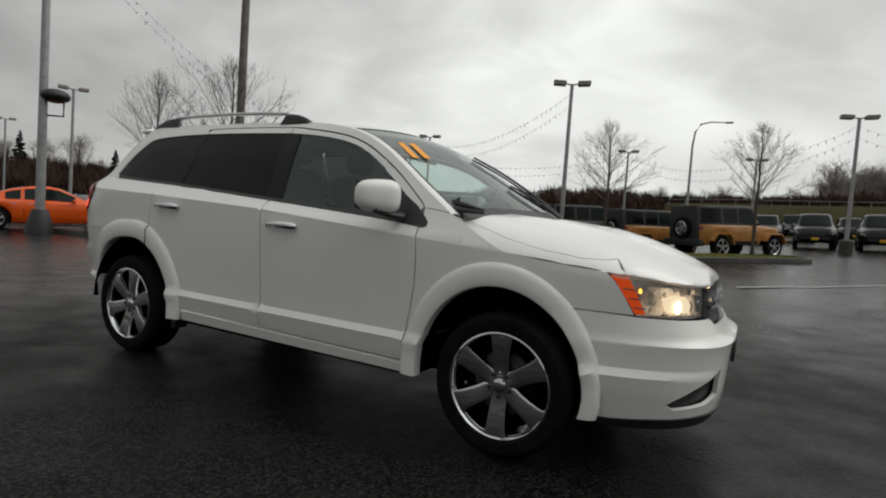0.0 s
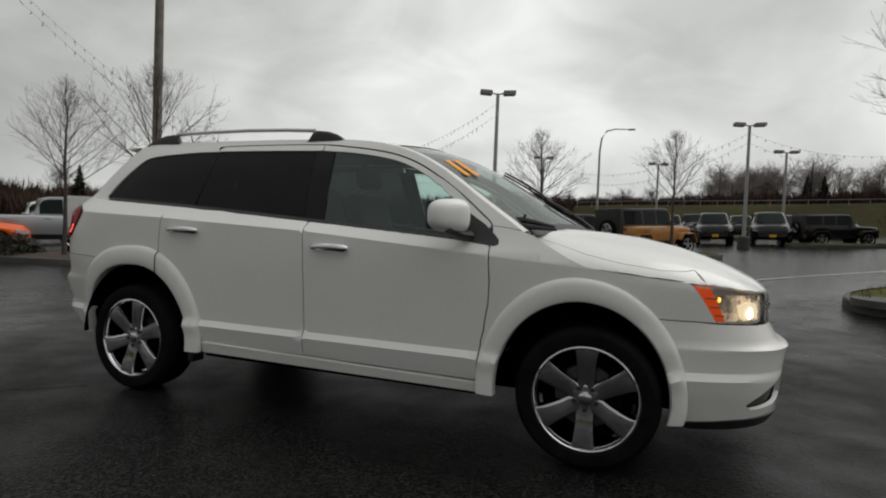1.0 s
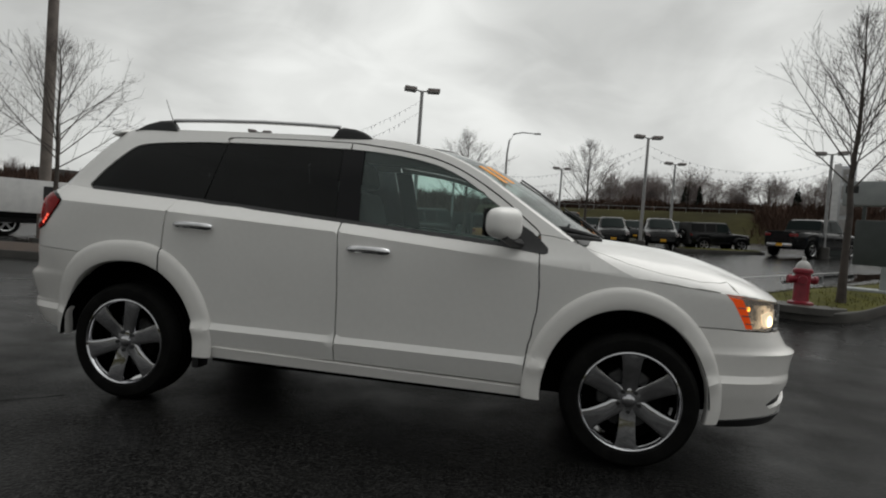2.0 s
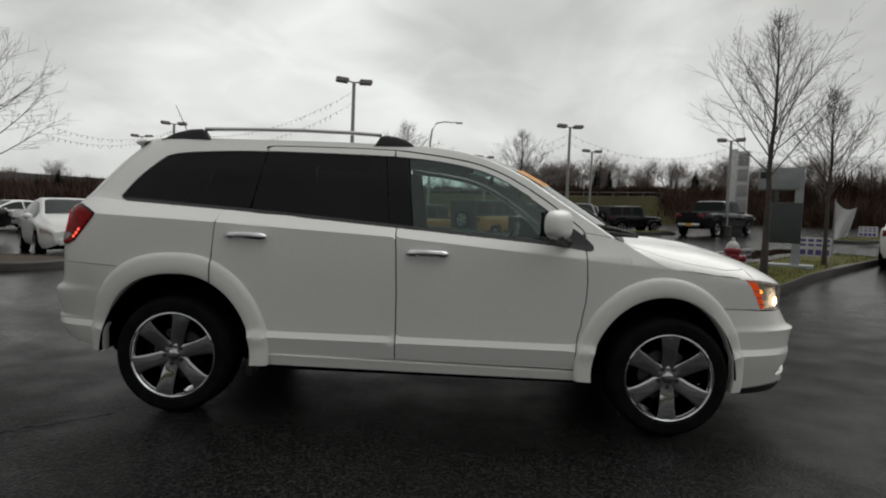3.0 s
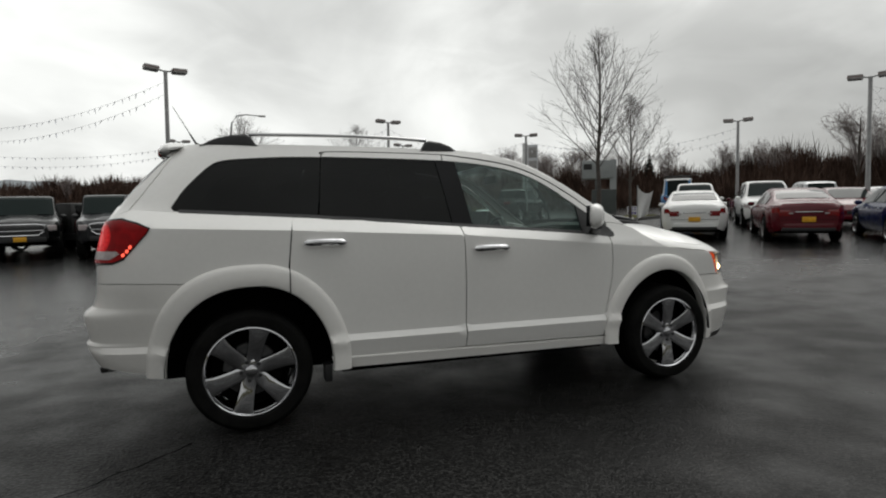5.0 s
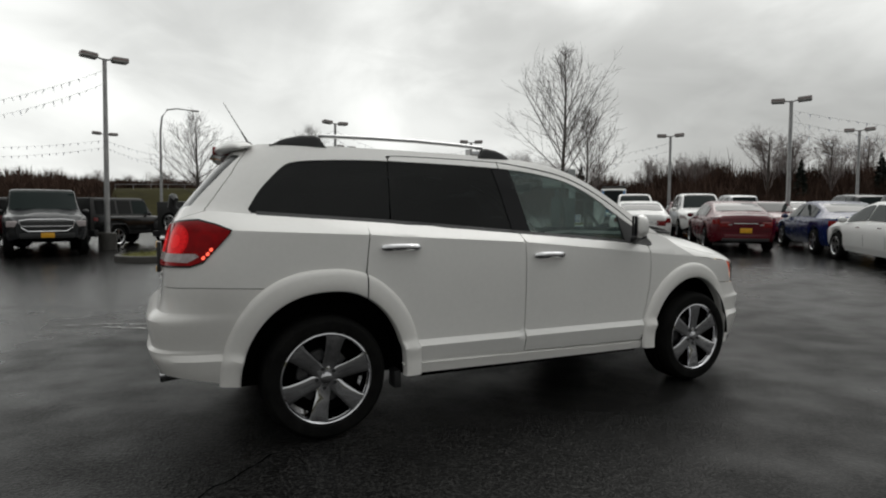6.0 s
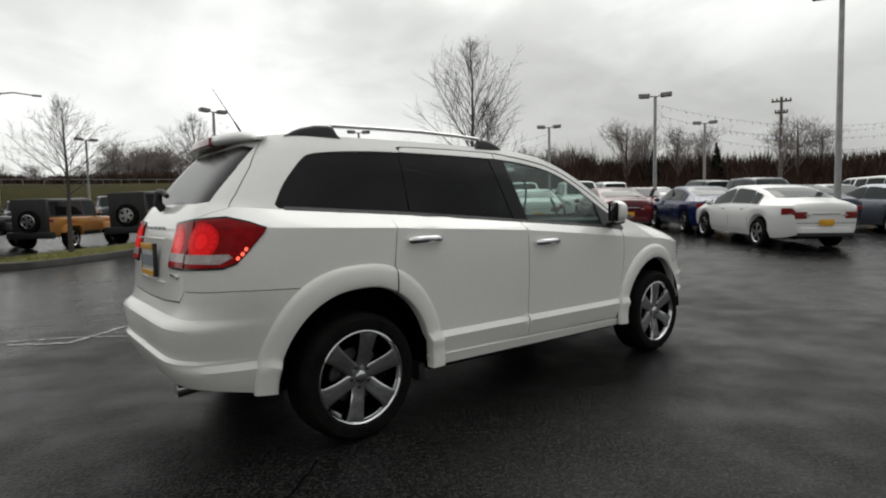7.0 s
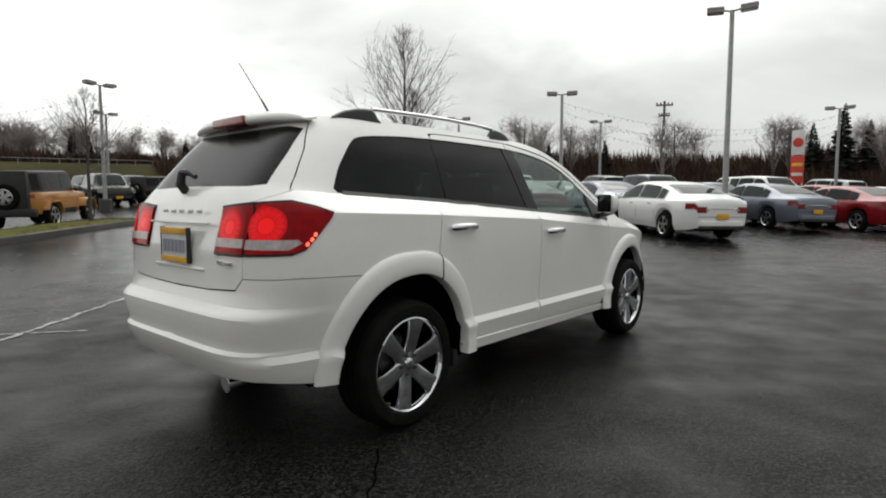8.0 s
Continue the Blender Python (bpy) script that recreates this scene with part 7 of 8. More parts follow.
def pennants(a, b, sag, drop=0.0, step=0.34):
    """A sagging cord with small faded flags."""
    rnd = random.Random(int(a[0] * 10) + int(b[1] * 10))
    a, b = Vector(a) - Vector((0, 0, drop)), Vector(b) - Vector((0, 0, drop))
    thing = empty("pennant_string", None, "sagging cord of small faded pennants", "pennants", "pennant strings")
    n = max(8, int((b - a).length / step))
    pts = [a.lerp(b, i / n) - Vector((0, 0, sag * 4 * (i / n) * (1 - i / n))) for i in range(n + 1)]
    bm = bmesh.new()
    tube(bm, pts, 0.0035, 4)
    part("cord", bm, BLACK_PLASTIC, thing)
    V, F = [], []
    d = (b - a).normalized()
    for p in pts[1:-1]:
        q = len(V)
        sw = Vector((rnd.uniform(-0.08, 0.08), rnd.uniform(-0.08, 0.08), 0))
        o = Vector((0.004, 0.004, 0))
        hang, half = rnd.uniform(0.09, 0.20), rnd.uniform(0.015, 0.045)
        V += [p - d * half, p + d * half, p + sw - Vector((0, 0, hang)), p - d * half + o, p + d * half + o, p + sw - Vector((0, 0, hang)) + o]
        F += [(q, q + 1, q + 2), (q + 3, q + 5, q + 4)]
    tagged(raw("flag_row", V, F, FLAGS, thing, flat=True), kind="stuff")


def lamp_top(k, dz=-0.35):
    x, y, z = LAMPS[k]
    return (x, y, z + dz)


for a_, b_, s_, rows_ in (("A", "J", 0.9, 2), ("A", "B", 1.2, 0), ("B", "F", 1.3, 2), ("B", "L", 0.9, 2), ("J", "K", 0.5, 2), ("D", "I", 1.0, 3), ("D", "P", 0.8, 2), ("C", "L", 0.8, 2), ("I", "P", 0.8, 1), ("F", "K", 0.9, 2)):
    for r_ in range(rows_):
        pennants(lamp_top(a_), lamp_top(b_), s_ * (1 + 0.12 * r_), 0.42 * r_)
pennants((-16.5, 5.6, 9.4), lamp_top("J"), 3.0, 0.0, 0.34)
pennants((-16.5, 5.6, 9.2), lamp_top("J"), 3.3, 0.0, 0.34)


def tall_pole():
    thing = empty("tall_pole", Matrix.Translation((-13.0, 9.9, lift(-13, 9.9))), "tall weathered brown steel pole", "pole")
    bm = bmesh.new()
    tube(bm, [(0, 0, -0.1), (0, 0, 6), (0, 0, 13)], [0.15, 0.135, 0.11], 14)
    part("shaft", bm, POLE_BROWN, thing)
    bm = bmesh.new()
    lathe(bm, [(0.0, 0.12), (0.3, 0.12), (0.32, 0.0), (0.32, -0.1)], 18, "z")
    part("footing", bm, CONCRETE, thing)


def flood_pole():
    g = lift(-16.5, 5.6)
    thing = empty("floodlight_pole", Matrix.Translation((-16.5, 5.6, g)), "galvanised pole with black floodlight and dark flared foot", "lamp post")
    bm = bmesh.new()
    tube(bm, [(0, 0, 0.5), (0, 0, 6), (0, 0, 12)], [0.13, 0.11, 0.09], 14)
    part("shaft", bm, GALVANISED, thing)
    bm = bmesh.new()
    lathe(bm, [(0.0, 0.72), (0.20, 0.72), (0.23, 0.66), (0.30, 0.40), (0.40, 0.0), (0.40, -0.2)], 20, "z")
    part("pole_skirt", bm, BLACK_PLASTIC, thing, "dark flared pole skirt")
    bm = bmesh.new()
    bmesh.ops.create_uvsphere(bm, u_segments=20, v_segments=12, radius=1)
    for v in bm.verts:
        v.co = Vector((0.16 + 0.40 * v.co.x, 0.25 + 0.40 * v.co.y, 4.15 + 0.21 * v.co.z))
    fl = part("floodlight", bm, BLACK_PLASTIC, thing, "black floodlight dome")
    bm = bmesh.new()
    tube(bm, [(0.05, 0.05, 3.55), (0.45, 0.35, 3.55), (0.45, 0.35, 4.0)], 0.03, 6)
    part("bracket", bm, BLACK_PLASTIC, fl)


def street_lamp(x, y, top, turn):
    g = lift(x, y)
    thing = empty("street_lamp", Matrix.Translation((x, y, g)) @ pose(0, 0, 0, 0, 0, turn), "tall grey street lamp with curved arm", "street lamp", "street lamps")
    h = top - g
    bm = bmesh.new()
    tube(bm, [(0, 0, 0), (0, 0, h * 0.8), (0.12, 0, h * 0.92), (0.5, 0, h * 0.985), (1.2, 0, h), (2.3, 0, h * 0.992)], [0.12, 0.08, 0.07, 0.06, 0.05, 0.04], 10)
    part("mast", bm, GALVANISED, thing)
    bm = bmesh.new()
    box(bm, 2.2, 2.75, -0.12, 0.12, h * 0.992 - 0.07, h * 0.992 + 0.05, 0.03)
    part("lamp_head", bm, LAMP_GREY, thing)


def utility_pole(x, y, top):
    g = lift(x, y)
    thing = empty("utility_pole", Matrix.Translation((x, y, g)) @ pose(0, 0, 0, 0, 0, -60), "wooden utility pole with crossarms", "utility pole")
    bm = bmesh.new()
    tube(bm, [(0, 0, 0), (0, 0, top - g)], [0.13, 0.09], 10)
    part("shaft", bm, POLE_BROWN, thing)
    for dz, w in ((0.3, 0.62), (1.1, 0.40)):
        bm = bmesh.new()
        box(bm, -w, w, -0.06, 0.06, top - g - dz - 0.06, top - g - dz + 0.06, 0.01)
        part("crossarm", bm, POLE_BROWN, thing)
        for k in (-0.9, -0.45, 0.45, 0.9):
            bm = bmesh.new()
            lathe(bm, [(0.0, 0.16), (0.05, 0.15), (0.05, 0.02), (0.03, 0.0)], 8, "z", (w * k, 0, top - g - dz + 0.05))
            part("insulator", bm, BLACK_PLASTIC, thing)


tall_pole()
flood_pole()
street_lamp(-2.6, 45.0, 10.0, -3)
utility_pole(41.0, 12.9, 9.0)


def hydrant(x, y):
    thing = empty("fire_hydrant", Matrix.Translation((x, y, lift(x, y) + 0.15)) @ Matrix.Scale(1.13, 4), "dark red fire hydrant with silver cap on a concrete pad", "hydrant")
    bm = bmesh.new()
    lathe(bm, [(0.0, 0.0), (0.16, 0.0), (0.16, 0.04), (0.105, 0.06), (0.10, 0.10), (0.10, 0.44), (0.125, 0.46), (0.125, 0.50), (0.10, 0.52), (0.0, 0.52)], 24, "z")
    part("barrel", bm, HYDRANT_RED, thing)
    bm = bmesh.new()
    lathe(bm, [(0.10, 0.52), (0.095, 0.555), (0.07, 0.60), (0.04, 0.625), (0.026, 0.63), (0.026, 0.68), (0.0, 0.685)], 24, "z")
    part("bonnet_cap", bm, HYDRANT_CAP, thing, "silver painted cap")
    for a in (0, 180, 250):
        bm = bmesh.new()
        c, s = math.cos(radians(a)), math.sin(radians(a))
        tube(bm, [(0.08 * c, 0.08 * s, 0.36), (0.15 * c, 0.15 * s, 0.36), (0.152 * c, 0.152 * s, 0.36), (0.19 * c, 0.19 * s, 0.36)], [0.05, 0.05, 0.062, 0.055], 12)
        part("outlet", bm, HYDRANT_RED, thing)
    bm = bmesh.new()
    lathe(bm, [(0.0, 0.01), (0.55, 0.01), (0.56, -0.08)], 24, "z")
    part("pad", bm, CONCRETE, thing, "wet concrete pad")


hydrant(5.1, 6.05)


def entry_sign(x, y):
    """Light grey header panel on a post with a dark panel below; shows its face to the lane."""
    g = lift(x, y) + 0.15
    thing = empty("entry_sign", Matrix.Translation((x, y, g)) @ pose(0, 0, 0, 0, 0, -32), "grey directory sign with dark lower panel on a post", "sign")
    bm = bmesh.new()
    box(bm, -0.06, 0.09, -0.05, 0.05, -0.2, 2.08, 0.008)
    part("post", bm, SIGN_GREY, thing)
    bm = bmesh.new()
    box(bm, -0.74, 0.02, -0.07, -0.05, 1.62, 2.05, 0.01)
    box(bm, -0.74, 0.02, -0.05, 0.05, 1.60, 2.07, 0.02)
    hp = part("header_panel", bm, SIGN_GREY, thing, "light grey header panel")
    bm = bmesh.new()
    box(bm, -0.70, -0.50, -0.078, -0.068, 1.84, 1.98, 0.003)
    part("mark", bm, BLACK_PLASTIC, hp)
    bm = bmesh.new()
    box(bm, -0.50, 0.09, -0.066, 0.066, 0.50, 1.34, 0.015)
    part("lower_panel", bm, SIGN_DARK, thing, "dark green-grey panel")
    bm = bmesh.new()
    box(bm, -0.42, -0.36, -0.04, 0.04, 0.52, 1.62, 0.008)
    part("post", bm, SIGN_DARK, thing)
    bm = bmesh.new()
    box(bm, -0.62, 0.34, -0.36, 0.36, -0.10, 0.07, 0.01)
    part("footing", bm, SIGN_GREY, thing, "pale concrete footing")


entry_sign(7.16, 7.70)


def lawn_sign(x, y, turn):
    g = lift(x, y) + 0.13
    thing = empty("lawn_sign", Matrix.Translation((x, y, g)) @ pose(0, 0, 0, 0, 0, turn), "small purple and white sale sign on wire legs", "sign", "lawn signs")
    bm = bmesh.new()
    box(bm, -0.33, 0.33, -0.006, 0.006, 0.16, 0.60, 0.002)
    pn = part("panel", bm, SIGN_WHITE, thing)
    for z0, z1 in ((0.50, 0.56), (0.40, 0.45), (0.20, 0.32)):
        for k in range(4):
            bm = bmesh.new()
            box(bm, -0.29 + 0.15 * k, -0.18 + 0.15 * k, -0.010, -0.006, z0, z1)
            part("print_bar", bm, SIGN_PURPLE, pn)
    for s in (-0.22, 0.22):
        bm = bmesh.new()
        tube(bm, [(s, 0, -0.1), (s, 0, 0.2)], 0.006, 5)
        part("leg", bm, GALVANISED, thing)


lawn_sign(8.35, 8.95, -35)
lawn_sign(17.6, 20.3, -40)


def feather_flag(x, y):
    g = lift(x, y) + 0.13
    thing = empty("cloth_flag", Matrix.Translation((x, y, g)) @ pose(0, 0, 0, 0, 0, -40), "limp pale cloth banner on a thin pole", "flag")
    bm = bmesh.new()
    tube(bm, [(0, 0, -0.1), (0, 0, 1.45)], 0.014, 6)
    part("flag_pole", bm, GALVANISED, thing)
    vv, ff = grid(lambda u, v: (0.01 + 0.36 * u * (1 - 0.35 * v), 0.07 * math.sin(7 * u + 3 * v) * (0.3 + v), 1.40 - 0.80 * v * (1 - 0.25 * u) - 0.45 * u * (1 - u) * (1 - v) - 0.10 * u), 18, 16)
    raw("cloth", vv, ff, SIGN_WHITE, thing)


feather_flag(7.95, 7.75)


def pylon(x, y, top):
    g = lift(x, y)
    thing = empty("brand_pylon", Matrix.Translation((x, y, g)) @ pose(0, 0, 0, 0, 0, -30), "tall silver and white pylon sign with grey panels", "sign")
    h = top - g
    bm = bmesh.new()
    box(bm, -0.44, -0.08, -0.16, 0.16, 1.1, h, 0.03)
    part("fin", bm, SIGN_WHITE, thing)
    bm = bmesh.new()
    box(bm, -0.08, 0.62, -0.13, 0.13, 1.1, h - 0.12, 0.02)
    body = part("panel_body", bm, SILVER_PANEL, thing)
    for k in range(4):
        bm = bmesh.new()
        z = h - 0.30 - 0.95 * k
        box(bm, 0.0, 0.56, -0.145, 0.145, z - 0.74, z, 0.01)
        part("panel", bm, LAMP_GREY, body)
    bm = bmesh.new()
    box(bm, -0.30, 0.50, -0.12, 0.12, -0.2, 1.1, 0.02)
    part("plinth", bm, SIGN_DARK, thing, "dark plinth")


pylon(17.5, 31.7, 6.55)


def red_sign(x, y, top):
    g = lift(x, y)
    thing = empty("price_sign", Matrix.Translation((x, y, g)) @ pose(0, 0, 0, 0, 0, -85), "white and red roadside pylon sign with round mark", "sign")
    h = top - g
    for s in (-0.27, 0.20):
        bm = bmesh.new()
        box(bm, s, s + 0.07, -0.06, 0.06, -0.1, h - 0.1, 0.01)
        part("post", bm, SIGN_WHITE, thing)
    bm = bmesh.new()
    box(bm, -0.29, 0.29, -0.10, 0.10, h - 1.25, h, 0.03)
    up = part("upper_panel", bm, SIGN_WHITE, thing)
    bm = bmesh.new()
    lathe(bm, [(0.0, -0.125), (0.22, -0.125), (0.24, -0.10), (0.24, 0.10), (0.22, 0.125), (0.0, 0.125)], 28, "y", (0, 0, h - 0.62))
    part("round_mark", bm, SIGN_RED, up, "dark red disc")
    bm = bmesh.new()
    box(bm, -0.29, 0.29, -0.11, 0.11, h - 2.7, h - 1.3, 0.03)
    lo = part("lower_panel", bm, SIGN_RED, thing)
    for z in (h - 1.75, h - 2.25):
        bm = bmesh.new()
        box(bm, -0.24, 0.24, -0.12, 0.12, z - 0.08, z + 0.08, 0.01)
        part("print_bar", bm, SIGN_YELLOW if z > h - 2 else SIGN_WHITE, lo)


red_sign(30.5, 2.3, 4.9)


def truck_banner(x, y, turn):
    g = lift(x, y)
    thing = empty("banner_board", Matrix.Translation((x, y, g)) @ pose(0, 0, 0, 0, 0, turn), "white printed banner board with shield mark on posts", "banner")
    bm = bmesh.new()
    box(bm, -1.6, 1.5, -0.02, 0.02, 0.85, 1.75, 0.006)
    b = part("board", bm, SIGN_WHITE, thing)
    bm = bmesh.new()
    vs = [bm.verts.new((px, -0.026, pz)) for px, pz in ((-0.30, 1.60), (0.30, 1.60), (0.28, 1.25), (0.0, 0.98), (-0.28, 1.25))]
    bm.faces.new(vs)
    r = bmesh.ops.inset_region(bm, faces=bm.faces[:], thickness=0.05)
    bmesh.ops.delete(bm, geom=[f for f in bm.faces if f not in r["faces"]], context="FACES")
    part("shield_mark", bm, BLACK_PLASTIC, b)
    for x0, x1, z0, z1 in ((0.62, 1.42, 1.22, 1.60), (0.62, 1.42, 1.02, 1.12)):
        bm = bmesh.new()
        box(bm, x0, x1, -0.026, -0.02, z0, z1)
        part("print_bar", bm, BLACK_PLASTIC, b)
    for s in (-1.45, 1.35):
        bm = bmesh.new()
        tube(bm, [(s, 0.05, -0.1), (s, 0.05, 1.75)], 0.035, 8)
        part("post", bm, GALVANISED, thing)


truck_banner(-13.0, 9.0, 50)


def shrub(x, y, seed, w, h):
    rnd = random.Random(seed)
    V, F = [], []
    for _ in range(900):
        a, e, rr = rnd.uniform(0, 6.283), math.asin(rnd.uniform(-0.1, 1)), rnd.uniform(0.6, 1.05)
        p = Vector((w * rr * math.cos(a) * math.cos(e), w * rr * math.sin(a) * math.cos(e), max(0.02, h * rr * math.sin(e))))
        d = Vector((rnd.uniform(-1, 1), rnd.uniform(-1, 1), rnd.uniform(-0.6, 1))).normalized() * 0.09
        o = Vector((rnd.uniform(-1, 1), rnd.uniform(-1, 1), rnd.uniform(-1, 1))).normalized() * 0.035
        b = len(V)
        V += [p - d, p + o, p + d, p - o]
        F.append((b, b + 1, b + 2, b + 3))
    thing = empty("shrub", Matrix.Translation((x, y, lift(x, y) + 0.1)), "low dark winter shrub on the island", "shrub", "shrubs")
    raw("foliage", V, F, SHRUB, thing, flat=True)
    bm = bmesh.new()
    for k in range(5):
        tube(bm, [(0, 0, 0), (0.2 * w * math.cos(k * 1.3), 0.2 * w * math.sin(k * 1.3), h * 0.6)], [0.02, 0.01], 5)
    part("stems", bm, BARK, thing)


shrub(-14.4, 6.6, 2, 0.7, 0.62)
shrub(-15.6, 7.1, 4, 0.6, 0.5)


# ---- worn lane lines and tar seams ----
def strip_on_lot(name, pts, w, mat, label, cat, rough_edge=0.0, seed=0):
    rnd = random.Random(seed)
    V, F = [], []
    fine = []
    for a, b in zip(pts, pts[1:]):
        n = max(1, int(math.hypot(b[0] - a[0], b[1] - a[1]) / (0.05 if rough_edge else 0.25)))
        fine += [(a[0] + (b[0] - a[0]) * k / n, a[1] + (b[1] - a[1]) * k / n) for k in range(n)]
    fine.append(pts[-1])
    if rough_edge:
        fine = [(x + 0.05 * rough_edge * noise.noise((x * 2.3, y * 2.3, seed)) + 0.02 * noise.noise((x * 9, y * 9, seed)), y + 0.05 * rough_edge * noise.noise((y * 2.3, x * 2.3, seed + 5)) + 0.02 * noise.noise((y * 9, x * 9, seed))) for x, y in fine]
    for i, p in enumerate(fine):
        q0, q1 = fine[max(0, i - 1)], fine[min(len(fine) - 1, i + 1)]
        d = math.atan2(q1[1] - q0[1], q1[0] - q0[0]) + math.pi / 2
        for s in (-1, 1):
            ww = w / 2 * (1 + rough_edge * rnd.uniform(-1, 1))
            x, y = p[0] + s * ww * math.cos(d), p[1] + s * ww * math.sin(d)
            V.append((x, y, lift(x, y) + 0.006))
    for i in range(len(fine) - 1):
        F.append((2 * i, 2 * i + 2, 2 * i + 3, 2 * i + 1))
    tagged(raw(name, V, F, mat, angle=180), label, cat, kind="structure")


strip_on_lot("lane_line", [(2.2, 8.0), (3.4, 8.8), (4.6, 10.2), (7.1, 12.7), (10.5, 16.0)], 0.12, LINE_WHITE, "worn white painted lane line", "line")
strip_on_lot("lane_line", [(-2.9, 3.45), (-2.4, 3.15), (-2.0, 3.55), (-1.4, 4.15), (-0.6, 4.95)], 0.045, CRACK_GREY, "thin pale crack filled with grit", "crack", 0.9, 3)
strip_on_lot("lane_line", [(-3.4, 3.75), (-2.4, 3.5), (-1.8, 3.0)], 0.035, CRACK_GREY, "thin pale crack filled with grit", "crack", 0.9, 4)
strip_on_lot("tar_seam", [(-4.2, -2.6), (-3.0, -1.9), (-2.2, -1.35), (-1.75, -0.95)], 0.010, VOID, "dark tar seam in the asphalt", "crack", 0.5, 5)


def puddle(cx, cy, rx, ry, turn, seed):
    """A shallow sheet of rain water with an uneven rim."""
    V, F, n = [(cx, cy, lift(cx, cy) + 0.004)], [], 64
    for k in range(n):
        a = 2 * math.pi * k / n
        w = 1 + 0.45 * noise.noise((math.cos(a) * 1.6 + seed, math.sin(a) * 1.6, 0.4)) + 0.18 * noise.noise((math.cos(a) * 6 + seed, math.sin(a) * 6, 2.0))
        u, v = rx * w * math.cos(a), ry * w * math.sin(a)
        x, y = cx + u * math.cos(turn) - v * math.sin(turn), cy + u * math.sin(turn) + v * math.cos(turn)
        V.append((x, y, lift(x, y) + 0.004))
        F.append((0, 1 + k, 1 + (k + 1) % n))
    tagged(raw("puddle", V, F, WATER, angle=180), "shallow rain puddle mirroring the sky", "puddle", kind="structure")


puddle(9.5, 13.5, 3.2, 0.6, 0.8, 7.0)


# ---- the land round the lot ----
def bank_top(az):
    """Height of the skyline bank by bearing in degrees."""
    return float(np.interp(az, [-180, -40, 0, 25, 45, 58, 70, 90, 108, 118, 130, 150, 180], [1.5, 2.5, 4.6, 5.2, 4.6, 4.4, 6.0, 5.6, 4.6, 2.6, 2.2, 2.4, 1.5]))


def build_bank():
    rr = [57, 60, 63, 67, 71, 75, 79, 85, 100, 140]
    ff_ = [-0.2, 0.06, 0.25, 0.55, 0.82, 0.97, 1.0, 1.02, 1.05, 0.7]
    n = 180
    V, F = [], []
    for r, f in zip(rr, ff_):
        for k in range(n):
            az = -180 + 360 * k / n
            x, y = r * math.cos(radians(az)), r * math.sin(radians(az))
            V.append((x, y, lift(x, y) * (1 - min(1, max(0, f))) + bank_top(az) * f + (0.25 * noise.noise((x * 0.08, y * 0.08, 0)) if f > 0.1 else 0)))
    for i in range(len(rr) - 1):
        for k in range(n):
            a, b = i * n, (i + 1) * n
            F.append((a + k, b + k, b + (k + 1) % n, a + (k + 1) % n))
    tagged(raw("grass_bank", V, F, BANK_GRASS, angle=180), "winter grass bank below the highway", "bank", kind="structure")


build_bank()


def guard_rail():
    V, F = [], []
    thing = empty("guard_rail", None, "pale steel guard rail along the highway bank", "guard rail", kind="structure")
    n = 60
    for i in range(n + 1):
        az = 52 + 44 * i / n
        x, y, z = 73.5 * math.cos(radians(az)), 73.5 * math.sin(radians(az)), bank_top(az) * 0.98
        for dz in (0.37, 0.43):
            V.append((x, y, z + dz))
    for i in range(n):
        F.append((2 * i, 2 * i + 2, 2 * i + 3, 2 * i + 1))
    raw("rail", V, F, GALVANISED, thing)
    for i in range(0, n + 1, 2):
        az = 52 + 44 * i / n
        x, y, z = 73.6 * math.cos(radians(az)), 73.6 * math.sin(radians(az)), bank_top(az) * 0.98
        bm = bmesh.new()
        tube(bm, [(x, y, z - 0.3), (x, y, z + 0.43)], 0.03, 5)
        part("post", bm, GALVANISED, thing)


guard_rail()


